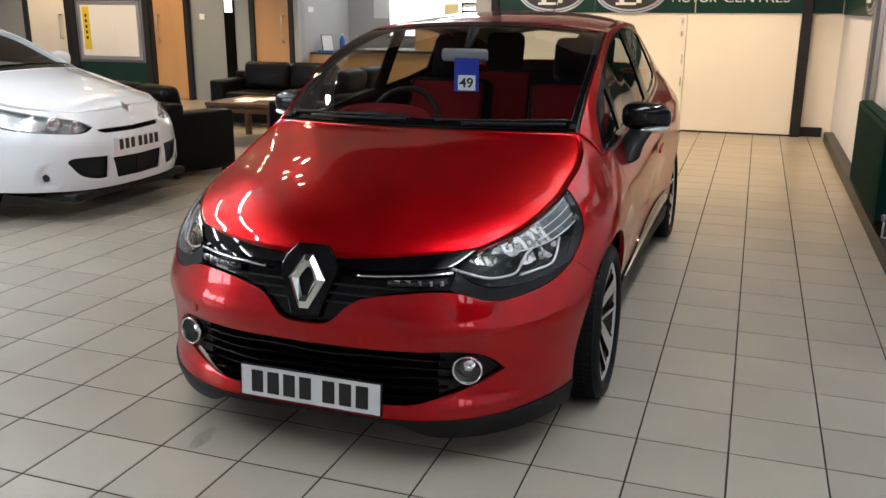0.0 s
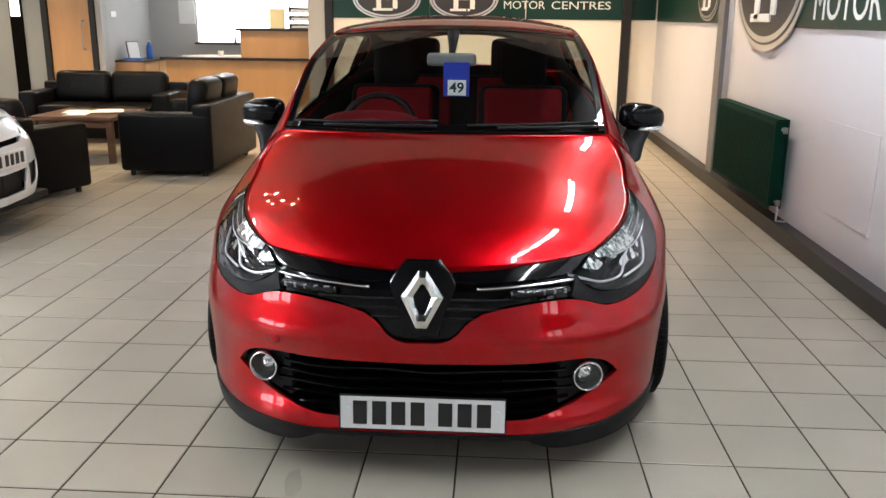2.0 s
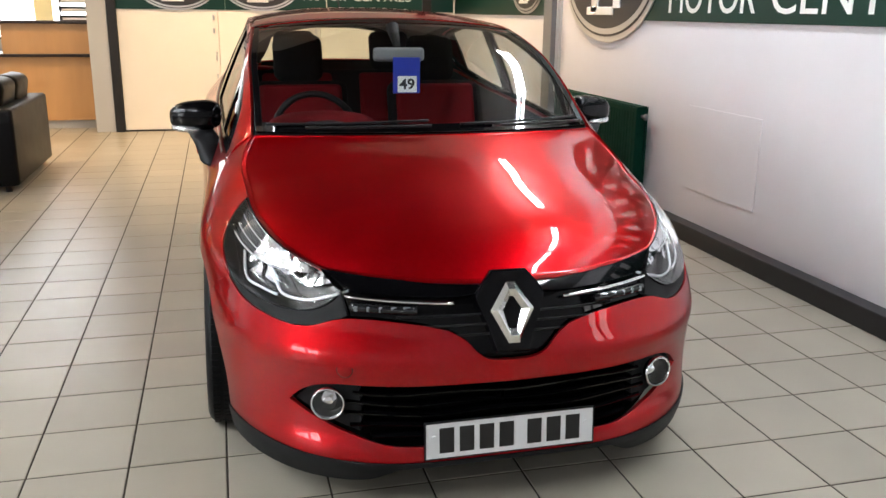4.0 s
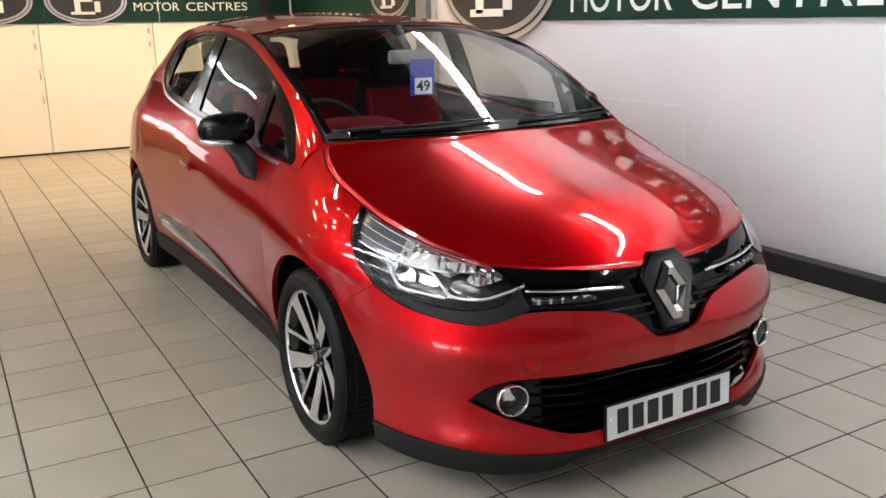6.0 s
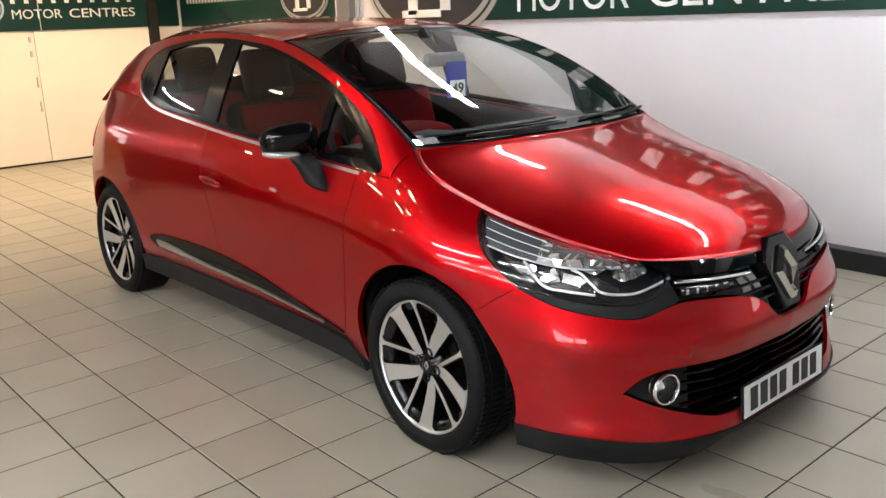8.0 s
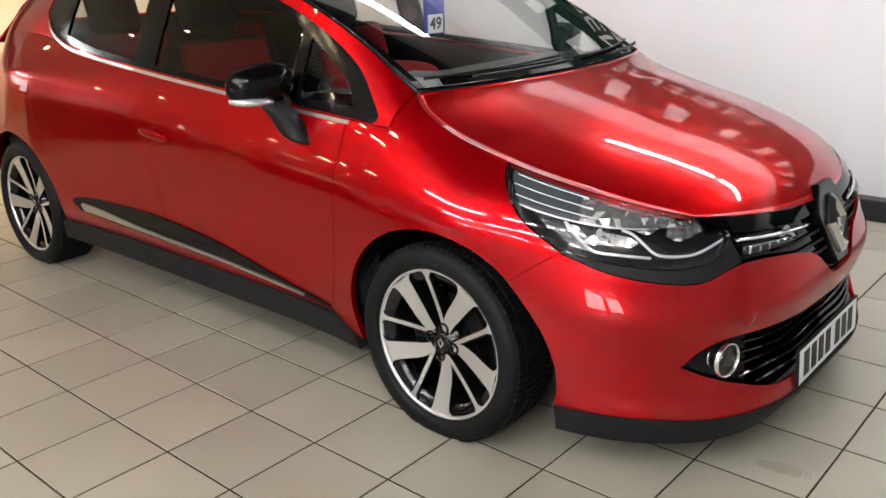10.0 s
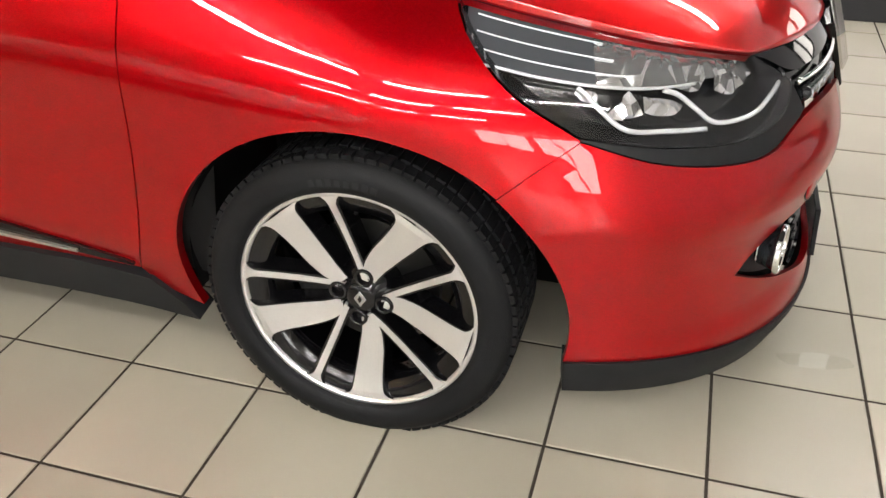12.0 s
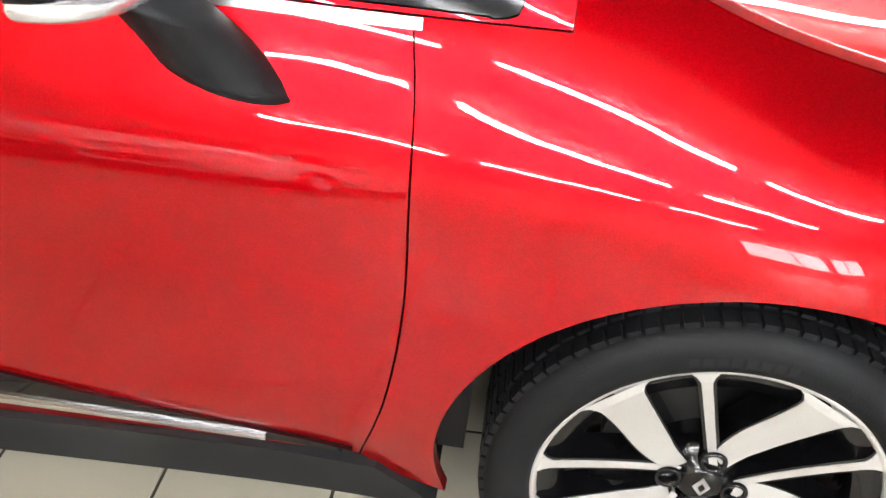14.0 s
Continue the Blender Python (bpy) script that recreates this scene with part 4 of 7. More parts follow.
tailgate = spine(lambda b: (tg_x(b), tg_y(b), tg_z(b)), lambda b: (curve([(0, 2.92), (0.4, 3.04), (1, 3.15)])(b), 1.375 - 0.375 * b), lambda b: 2.6 + 0 * b)
tg_hole = closed(smooth_line([(-0.78, 0.12), (0.78, 0.12)], 0.05), smooth_line([(0.78, 0.12), (0.82, 0.72)], 0.05), smooth_line([(0.82, 0.72), (-0.82, 0.72)], 0.05), smooth_line([(-0.82, 0.72), (-0.78, 0.12)], 0.05))
skin("tailgate", tailgate, closed(smooth_line([(-1, 0), (1, 0)], 0.05), smooth_line([(1, 0), (1, 1)], 0.05), smooth_line([(1, 1), (-1, 1)], 0.05), smooth_line([(-1, 1), (-1, 0)], 0.05)), M["red"], car, holes=[tg_hole], gap=0, sides="right", step=0.06)
skin("tailgate_trim", tailgate, closed(smooth_line([(-0.97, 0.02), (0.97, 0.02)], 0.05), smooth_line([(0.97, 0.02), (0.97, 0.98)], 0.05), smooth_line([(0.97, 0.98), (-0.97, 0.98)], 0.05), smooth_line([(-0.97, 0.98), (-0.97, 0.02)], 0.05)), M["dash"], car, "dark inner tailgate trim", holes=[tg_hole], gap=0, sides="right", step=0.06, out=-0.02, hem=0)
grid_skin("rear_window", tailgate, M["glass"], car, "rear window pane", a0=-0.84, a1=0.84, b0=0.1, b1=0.74, na=16, nb=10, hem=0, out=-0.01).visible_shadow = False
part("aerial", add_cyl(add_cyl(bmesh.new(), (0, 2.62, 1.40), (0, 2.62, 1.435), 0.018, 12, 0.012), (0, 2.62, 1.43), (0, 2.76, 1.52), 0.004, 8), M["black"], car, "black roof aerial")

# lamps behind clear covers
lamp = closed(lamp_top[::-1], lamp_in[::-1], lamp_low[::-1], lamp_rear[::-1])
for o in skin("headlight", body, lamp, M["lens"], car, "clear swept-back headlight with chrome reflectors", hem=0.004, gap=0.003, out=0.002):
    o.visible_shadow = False
headlights = [o for o in car.children if o.name.startswith("headlight")]


def lamp_detail(parent, flip):
    def sub(name, bm, mat, label="", smooth=True):
        if flip:
            bmesh.ops.scale(bm, vec=(-1, 1, 1), verts=bm.verts)
            bmesh.ops.reverse_faces(bm, faces=bm.faces)
        return part(name, bm, mat, parent, label, smooth)

    def sub_skin(name, loop, mat, out, label="", hem=0.006):
        d = skin_data(body, loop, (), 0.02, hem, out)
        return skin_mesh(name, mirrored(d) if flip else d, mat, parent, label)

    def sub_facets(name, loop, mat, out, label, step, jitter, seed):
        """A reflector of many flat mirror facets."""
        v, f, _ = skin_data(body, loop, (), step, 0.0, out)
        rnd = random.Random(seed)
        bm = bmesh.new()
        vs = [bm.verts.new((x, y + rnd.uniform(-jitter, jitter), z + rnd.uniform(-0.2, 0.2) * jitter)) for x, y, z in v]
        for face in f:
            bm.faces.new([vs[i] for i in face])
        return sub(name, bm, mat, label, False)

    sub_skin("lamp_housing", inset(lamp, 0.002), M["lamp_dark"], -0.075, "dark lamp bezel")
    # rim of the housing, from cover to bezel
    bm = bmesh.new()
    a, b = on_skin(body, inset(lamp, 0.003), -0.001), on_skin(body, inset(lamp, 0.002), -0.076)
    va, vb = [bm.verts.new(p) for p in a], [bm.verts.new(p) for p in b]
    for i in range(len(va)):
        bm.faces.new((va[i], va[(i + 1) % len(va)], vb[(i + 1) % len(vb)], vb[i]))
    sub("lamp_rim", bm, M["lamp_dark"])
    # upper indicator: bright ribbed shelf under the top edge
    up = lamp_top[::-1]
    n = len(up)
    low = [(u, z - 0.012 - 0.072 * math.sin(math.pi * min(1, (0.10 + 0.9 * (1 - i / (n - 1)))) ** 1.0 * 0.62)) for i, (u, z) in enumerate(up)]
    cut = int(n * 0.40)
    dark_part = closed([(u, z - 0.006) for u, z in up[1: cut + 1]], low[1: cut + 1][::-1])
    bright_part = closed([(u, z - 0.008) for u, z in up[cut: n - 3]], low[cut: n - 3][::-1])
    sub_skin("indicator_lens", dark_part, M["lamp_smoke"], -0.036, "smoked end of the indicator")
    sub_facets("indicator_reflector", bright_part, M["lamp_mirror"], -0.036, "bright faceted indicator reflector", 0.016, 0.0045, 3)
    for k in range(3):
        f = 0.22 + 0.25 * k
        line = [(u0, z0 + (z1 - z0) * f - 0.006) for (u0, z0), (u1, z1) in zip(up[2: cut + 2 + k], low[2: cut + 2 + k])]
        sub("indicator_rib", sweep(bmesh.new(), on_skin(body, line, -0.033), 0.0014, 6), M["lamp_white"])
    # two light guides, each falling to the lower edge and running along it
    for line in ([(-0.398, 0.704), (-0.415, 0.692), (-0.437, 0.672), (-0.485, 0.638), (-0.549, 0.629), (-0.614, 0.621)],
                 [(-0.535, 0.688), (-0.561, 0.678), (-0.595, 0.652), (-0.630, 0.627), (-0.690, 0.622), (-0.722, 0.638), (-0.741, 0.656)]):
        path = on_skin(body, smooth_line([by(y, z) for y, z in line], 0.012), -0.024)
        sub("light_guide", sweep(bmesh.new(), path, 0.0045, 8), M["lamp_guide"], "clear light guide")
    edge = smooth_line([(low[1][0], low[1][1] - 0.004)] + [low[i] for i in range(4, n - 5, 4)], 0.012)
    sub("reflector_edge", sweep(bmesh.new(), on_skin(body, edge, -0.03), 0.003, 8), M["lamp_guide"])
    # bright facets in the two chambers
    for k, (shape, deep) in enumerate((
        ([(-0.405, 0.724), (-0.440, 0.724), (-0.492, 0.716), (-0.494, 0.690), (-0.455, 0.690), (-0.420, 0.704)], -0.050),
        ([(-0.484, 0.688), (-0.470, 0.666), (-0.452, 0.654), (-0.490, 0.646), (-0.512, 0.652), (-0.506, 0.672)], -0.042),
        ([(-0.402, 0.692), (-0.424, 0.692), (-0.440, 0.684), (-0.436, 0.672), (-0.412, 0.680)], -0.042),
        ([(-0.520, 0.672), (-0.560, 0.664), (-0.585, 0.648), (-0.560, 0.640), (-0.522, 0.650)], -0.050),
        ([(-0.566, 0.708), (-0.592, 0.706), (-0.620, 0.697), (-0.600, 0.672), (-0.568, 0.680)], -0.042),
        ([(-0.636, 0.694), (-0.680, 0.692), (-0.704, 0.670), (-0.670, 0.650), (-0.640, 0.662)], -0.052),
    )):
        sub_facets("reflector", smooth_line([by(y, z) for y, z in shape], 0.012), M["lamp_mirror"], deep, "bright faceted reflector", 0.014, 0.0045, 20 + k)


for o in headlights:
    lamp_detail(o, o.data.vertices[0].co.x > 0)

# dark trim under the lamps, and the grille band
skin("lamp_trim", body, closed(lamp_low, smooth_line([lamp_low[-1], bx(-0.46, 0.60)], E), [p for p in trim_low if p[0] > bx(-0.462, 0.592)[0]][::-1]), M["black"], car, "matt black trim under the headlight", out=-0.004, hem=0.02, gap=0.001)
front_edge = smooth_line([bx(-0.52, 0.711), bx(-0.40, 0.700), bx(-0.25, 0.690), bx(-0.12, 0.683), bx(0, 0.680)], E)
band = closed(front_edge, smooth_line([bx(0, 0.680), bx(0, 0.474)], E), grille_low[::-1], [p for p in trim_low if p[0] <= bx(-0.462, 0.592)[0]][::-1], [bx(-0.473, 0.662)])
grille = skin("grille", body, band, M["gloss_black"], car, "gloss black grille band around the badge", out=-0.022, hem=0.02, gap=0, sides="whole")
skin("grille_cap", body, closed(front_edge, smooth_line([bx(0, 0.680), bx(-0.12, 0.652), bx(-0.25, 0.652), bx(-0.38, 0.660), bx(-0.455, 0.668), bx(-0.50, 0.70)], E)), M["gloss_black"], grille, "gloss black cap under the bonnet edge", out=-0.002, hem=0.02, gap=0, sides="whole")
for side_x in (-1, 1):
    line = smooth_line([bx(-0.462, 0.650), bx(-0.38, 0.645), bx(-0.28, 0.640), bx(-0.165, 0.634)], E)
    pts = [Vector((p.x * -side_x, p.y, p.z)) for p in on_skin(body, line, 0.002)]
    part("grille_bar", sweep(bmesh.new(), pts, 0.0055, 8), M["chrome"], grille, "chrome grille bar", True)
    line = smooth_line([bx(-0.452, 0.622), bx(-0.38, 0.620), bx(-0.27, 0.616)], E)
    pts = [Vector((p.x * -side_x, p.y, p.z)) for p in on_skin(body, line, -0.006)]
    drl = part("day_light", sweep(bmesh.new(), pts, 0.013, 10), M["lamp_dark"], grille, "smoked day-running light strip", True)
    for k in range(5):
        u, z = bx(-0.43 + 0.033 * k, 0.621)
        p = on_skin(body, [(u, z)], 0.004)[0]
        part("led_cell", add_box(bmesh.new(), -side_x * p.x - 0.011, p.y - 0.001, p.z - 0.008, -side_x * p.x + 0.011, p.y + 0.008, p.z + 0.008, 0.003), M["led_cell"], drl)
    for k in range(3):
        line = smooth_line([bx(-0.33 + 0.03 * k, 0.598 - 0.027 * k), bx(-0.2, 0.598 - 0.027 * k), bx(-0.03, 0.600 - 0.027 * k)], 0.03)
        pts = [Vector((p.x * -side_x, p.y, p.z)) for p in on_skin(body, line, -0.012)]
        part("grille_slat", sweep(bmesh.new(), pts, 0.0035, 6), M["black"], grille, "", True)

# badge housing and diamond badge
tilt = Matrix.Translation((0, -0.846, 0.602)) @ Matrix.Rotation(radians(90 - 19), 4, "X")
hous = [(-0.052, 0.125), (0.052, 0.125), (0.088, 0.082), (0.104, 0.052), (0.098, 0.03), (0.074, -0.03), (0.050, -0.112), (-0.050, -0.112), (-0.074, -0.03), (-0.098, 0.03), (-0.104, 0.052), (-0.088, 0.082)]
badge = part("badge_housing", prism(bmesh.new(), hous, 0.032, tilt @ Matrix.Translation((0, 0, -0.026)), 0.007), M["housing"], grille, "black badge housing")
bm = bmesh.new()
loops = []
for w, h, d in ((0.066, 0.088, 0.006), (0.065, 0.087, 0.013), (0.047, 0.066, 0.026), (0.0285, 0.046, 0.014), (0.027, 0.044, 0.006)):
    loops.append([bm.verts.new(tilt @ Vector((x, y, d))) for x, y in ((0.012 * w / 0.062, h), (w, 0.008), (0.012 * w / 0.062 + 0.004, -h), (-0.012 * w / 0.062 - 0.004, -h), (-w, 0.008), (-0.012 * w / 0.062, h))])
for p, q in zip(loops, loops[1:]):
    for i in range(6):
        bm.faces.new((p[i], p[(i + 1) % 6], q[(i + 1) % 6], q[i]))
bmesh.ops.recalc_face_normals(bm, faces=bm.faces)
part("badge", bm, M["badge"], grille, "silver diamond-shaped badge")

# round towing-eye cover in the bumper
u_t, z_t = bx(-0.476, 0.452)
p0, p1 = on_skin(body, [(u_t, z_t)], 0.0)[0], on_skin(body, [(u_t, z_t)], 0.1)[0]
m_t = Matrix.Translation(p0) @ (p1 - p0).to_track_quat("Z", "Y").to_matrix().to_4x4()
part("towing_cover", lathe(bmesh.new(), [(0.001, 0.0016), (0.021, 0.0012), (0.0222, 0.0)], 32, m_t), M["red"], bumper[0] if isinstance(bumper, list) else bumper, "round red towing-eye cover", True)
part("cover_seam", lathe(bmesh.new(), [(0.0222, 0.0008), (0.0240, 0.0008), (0.0241, -0.002)], 32, m_t), M["black"], bumper[0] if isinstance(bumper, list) else bumper, "", True)

# lower intake
intake = skin("lower_grille", body, closed(mouth_top, smooth_line([bx(0, 0.402), bx(0, 0.215)], E), mouth_low), M["cavity"], car, "black lower intake with thin horizontal slats", out=-0.06, hem=0, gap=-0.04, sides="whole")
for k in range(5):
    z = 0.236 + 0.033 * k
    x_end = (0.40, 0.46, 0.475, 0.47, 0.45)[k]
    pts = []
    for i in range(49):
        x = -x_end + 2 * x_end * i / 48
        p = on_skin(body, [(body.find("x", -abs(x), z), z + 0.004 * math.sin(x * 16 + k))], -0.022)[0]
        pts.append(Vector((x, p.y, p.z)))
    bm = bmesh.new()
    rings = []
    for p in pts:
        rings.append([bm.verts.new(p + Vector((0, dy, dz))) for dy, dz in ((0.0, 0.004), (-0.006, 0.001), (-0.004, -0.005), (0.03, -0.010), (0.03, 0.006))])
    for p, q in zip(rings, rings[1:]):
        for i in range(5):
            bm.faces.new((p[i], p[(i + 1) % 5], q[(i + 1) % 5], q[i]))
    bmesh.ops.recalc_face_normals(bm, faces=bm.faces)
    part("grille_slat", bm, M["gloss_black"], intake)
for sx in (-1, 1):
    fc = skin_data(body, closed(smooth_line([bx(-0.618, 0.329), bx(-0.58, 0.366), bx(-0.52, 0.392), bx(-0.445, 0.396)], E), smooth_line([bx(-0.445, 0.396), bx(-0.435, 0.31), bx(-0.44, 0.25)], E), smooth_line([bx(-0.44, 0.25), bx(-0.55, 0.290), bx(-0.618, 0.329)], E)), (), 0.02, 0.03, -0.022)
    bezel = skin_mesh("fog_bezel", fc if sx < 0 else mirrored(fc), M["black"], intake, "black fog lamp surround")
    p = Vector((sx * 0.521, -0.770, 0.338))
    d = Vector((sx * 0.22, -1, 0.02)).normalized()
    m = Matrix.Translation(p) @ d.to_track_quat("Z", "Y").to_matrix().to_4x4()
    ring = part("fog_ring", lathe(bmesh.new(), [(0.0425, 0.0), (0.043, 0.008), (0.0455, 0.0105), (0.0485, 0.008), (0.050, 0.0)], 40, m), M["chrome"], bezel, "chrome fog lamp ring", True)
    part("fog_bowl", lathe(bmesh.new(), [(0.001, -0.045), (0.02, -0.043), (0.034, -0.034), (0.0425, 0.0)], 32, m), M["lamp_dark"], bezel, "", True)
    part("fog_bulb", lathe(bmesh.new(), [(0.001, -0.014), (0.013, -0.016), (0.020, -0.022), (0.031, -0.024), (0.036, -0.034)], 14, m), M["lamp_chrome"], bezel, "", True)
    part("fog_glass", lathe(bmesh.new(), [(0.001, 0.0), (0.02, -0.0005), (0.034, -0.001), (0.0425, -0.002)], 32, m), M["lens"], bezel, "", True).visible_shadow = False

# number plate, its writing as plain bars
pm = Matrix.Translation((0.003, -0.872, 0.235)) @ Matrix.Rotation(radians(90 - 4), 4, "X")
plate = part("number_plate", add_box(bmesh.new(), -0.26, -0.0555, -0.004, 0.26, 0.0555, 0.004, 0.003, 2, pm), M["plate"], car, "white number plate with plain black bars")
frame_bm = bmesh.new()
for x0, y0, x1, y1 in ((-0.262, 0.0535, 0.262, 0.0575), (-0.262, -0.0575, 0.262, -0.0535), (-0.262, -0.0575, -0.258, 0.0575), (0.258, -0.0575, 0.262, 0.0575)):
    add_box(frame_bm, x0, y0, -0.005, x1, y1, 0.006, 0.001, 1, pm)
part("plate_frame", frame_bm, M["black"], plate, "thin dark plate frame")
for k in range(7):
    x = -0.196 + 0.0605 * k + (0.026 if k > 3 else 0)
    part("plate_bar", add_box(bmesh.new(), x - 0.022, -0.0385, 0.0035, x + 0.022, 0.0385, 0.0052, 0, 1, pm), M["plate_black"], plate)
for x, y in ((-0.235, 0.01), (0.235, 0.01)):
    part("plate_cap", add_cyl(bmesh.new(), pm @ Vector((x, y, 0.003)), pm @ Vector((x, y, 0.007)), 0.008, 14), M["plate"], plate)

# wheels
def make_wheel():
    """Built about the origin, its axle along x, outer face towards -x."""
    w = part("wheel", lathe(bmesh.new(), [(0.198, 0.10), (0.205, 0.05), (0.198, 0.0), (0.186, -0.04), (0.190, -0.072), (0.214, -0.076), (0.222, -0.080), (0.226, -0.082)], 64, Matrix.Rotation(radians(90), 4, "Y")), M["wheel_black"], car, "black and machined alloy wheel with five broad blades", True)
    w.data.transform(Matrix.Identity(4))
    R = Matrix.Rotation(radians(-90), 4, "Y")
    T = Matrix(((0, 0, -1, 0), (-1, 0, 0, 0), (0, 1, 0, 0), (0, 0, 0, 1)))  # x: forwards, y: up, z: outwards
    prof = [(0.228, -0.078), (0.2325, -0.090), (0.2345, -0.0955), (0.240, -0.102), (0.249, -0.1055), (0.262, -0.106), (0.274, -0.102), (0.284, -0.094), (0.2895, -0.082), (0.2920, -0.05), (0.2925, 0.0), (0.2920, 0.05), (0.2895, 0.082), (0.282, 0.094), (0.266, 0.104), (0.246, 0.10), (0.228, 0.09)]
    tall = lambda r: r if r < 0.238 else 0.238 + (r - 0.238) * 1.135

    def sit(bm):
        """The tyre's foot, pressed flat on the floor."""
        for v in bm.verts:
            v.co.z = max(v.co.z, -HUB_Z + 0.0005)
        return bm

    tyre = part("tyre", sit(lathe(bmesh.new(), [(tall(r), -h) for r, h in prof], 120, T)), M["rubber"], w, "black rubber tyre", True)
    bm = bmesh.new()
    blocks = 84
    for i in range(blocks):
        a = 2 * math.pi * i / blocks
        for k, (h0, h1) in enumerate(((0.064, 0.090), (-0.090, -0.064))):
            m = T @ Matrix.Rotation(a, 4, "Z")
            add_box(bm, tall(0.274), -0.0086, h0, tall(0.2952), 0.0086, h1 - 0.004, 0, 1, m)
        for h0, h1, sh in ((-0.052, -0.008, 0.4), (0.008, 0.052, -0.4)):
            m = T @ Matrix.Rotation(a + sh * 0.03, 4, "Z")
            add_box(bm, tall(0.288), -0.0085, h0, tall(0.2962), 0.0085, h1, 0, 1, m)
    tagged(part("tread", sit(bm), M["rubber"], tyre), kind="stuff")
    for k in range(9):
        a = radians(74 + 3.6 * k)
        if k != 8:
            part("lettering_bar", add_box(bmesh.new(), -0.0055, -0.0065, 0, 0.0055, 0.0065, 0.0012, 0, 1, T @ Matrix.Rotation(a + radians(4), 4, "Z") @ Matrix.Translation((tall(0.256), 0, 0.1055)) @ Matrix.Rotation(radians(90), 4, "Z")), M["black"], tyre)
    part("rim_edge", lathe(bmesh.new(), [(0.2225, 0.080), (0.2250, 0.0885), (0.2320, 0.0895), (0.2352, 0.084), (0.2345, 0.07)], 80, T), M["machined"], w, "bright machined rim edge", True)
    part("barrel", lathe(bmesh.new(), [(0.2230, 0.078), (0.213, 0.06), (0.205, 0.02), (0.203, -0.06)], 64, T), M["wheel_black"], w, "", True)
    # face height over radius: dished in towards the hub
    def dish(r):
        return 0.060 + 0.026 * min(1, max(0, (r - 0.05) / 0.16)) ** 1.4

    def blade(pts, thick, mat, name, a, bev):
        bm = bmesh.new()
        m = T @ Matrix.Rotation(a, 4, "Z")
        hi = [bm.verts.new(m @ Vector((x, y, dish(math.hypot(x, y))))) for x, y in pts]
        lo = [bm.verts.new(m @ Vector((x, y, dish(math.hypot(x, y)) - thick))) for x, y in pts]
        n = len(pts)
        half_n = n // 2
        for i in range(half_n - 1):
            bm.faces.new((hi[i], hi[i + 1], hi[n - 2 - i], hi[n - 1 - i]))
        for i in range(n):
            bm.faces.new((hi[i], lo[i], lo[(i + 1) % n], hi[(i + 1) % n]))
        bmesh.ops.recalc_face_normals(bm, faces=bm.faces)
        return part(name, bm, mat, w)

    # each blade: one flank nearly straight, the other with a shoulder towards the hub; a thin spoke trails it
    flank_hi = curve([(0.046, 0.010), (0.056, 0.022), (0.07, 0.030), (0.09, 0.0345), (0.115, 0.0360), (0.15, 0.0335), (0.18, 0.0318), (0.20, 0.0322), (0.213, 0.036), (0.222, 0.048), (0.226, 0.056)])
    flank_lo = curve([(0.046, -0.004), (0.06, -0.0045), (0.08, -0.006), (0.10, -0.010), (0.12, -0.0135), (0.16, -0.0215), (0.19, -0.0275), (0.208, -0.032), (0.219, -0.040), (0.226, -0.052)])
    for k in range(5):
        a = radians(57 + 72 * k)
        radii = [0.046 + (0.226 - 0.046) * (i / 22) for i in range(23)]
        one = [(math.sqrt(max(1e-6, r * r - float(flank_hi(r)) ** 2)), float(flank_hi(r))) for r in radii]
        two = [(math.sqrt(max(1e-6, r * r - float(flank_lo(r)) ** 2)), float(flank_lo(r))) for r in radii]
        blade(one + two[::-1], 0.010, M["machined"], "blade", a, 0.002)
        wide = [(r, y + 0.003) for r, y in one] + [(r, y - 0.003) for r, y in two[::-1]]
        b = blade(wide, 0.048, M["wheel_black"], "blade_core", a, 0)
        b.data.transform(Matrix.Translation((0.0015, 0, 0)))
        one, two = [], []
        for r in [0.040 + (0.226 - 0.040) * (i / 20) for i in range(21)]:
            off = -0.013 * (0.222 - r) / 0.15
            ww = 0.0056 + 0.0012 * (r - 0.04) / 0.18 + 0.013 * max(0, (r - 0.204) / 0.022) ** 2
            one.append((math.sqrt(r * r - min(r, abs(off + ww)) ** 2), off + ww))
            two.append((math.sqrt(r * r - min(r, abs(off - ww)) ** 2), off - ww))
        blade(one + two[::-1], 0.010, M["machined"], "thin_spoke", a + radians(42.5), 0.001)
        wide = [(r, y + 0.0045) for r, y in one] + [(r, y - 0.0045) for r, y in two[::-1]]
        b = blade(wide, 0.048, M["wheel_black"], "spoke_core", a + radians(42.5), 0)
        b.data.transform(Matrix.Translation((0.0015, 0, 0)))
    hub = part("hub", lathe(bmesh.new(), [(0.001, 0.066), (0.026, 0.066), (0.030, 0.062), (0.034, 0.054), (0.052, 0.050), (0.062, 0.03), (0.064, 0.0)], 40, T), M["wheel_black"], w, "gloss black hub", True)
    part("hub_cap", prism(bmesh.new(), [(0, 0.017), (0.012, 0), (0, -0.017), (-0.012, 0)], 0.002, T @ Matrix.Translation((0, 0, 0.066)), 0.0006), M["satin"], hub, "small silver diamond on the hub cap")
    part("hub_field", prism(bmesh.new(), [(0, 0.008), (0.005, 0), (0, -0.008), (-0.005, 0)], 0.0012, T @ Matrix.Translation((0, 0, 0.068))), M["wheel_black"], hub)
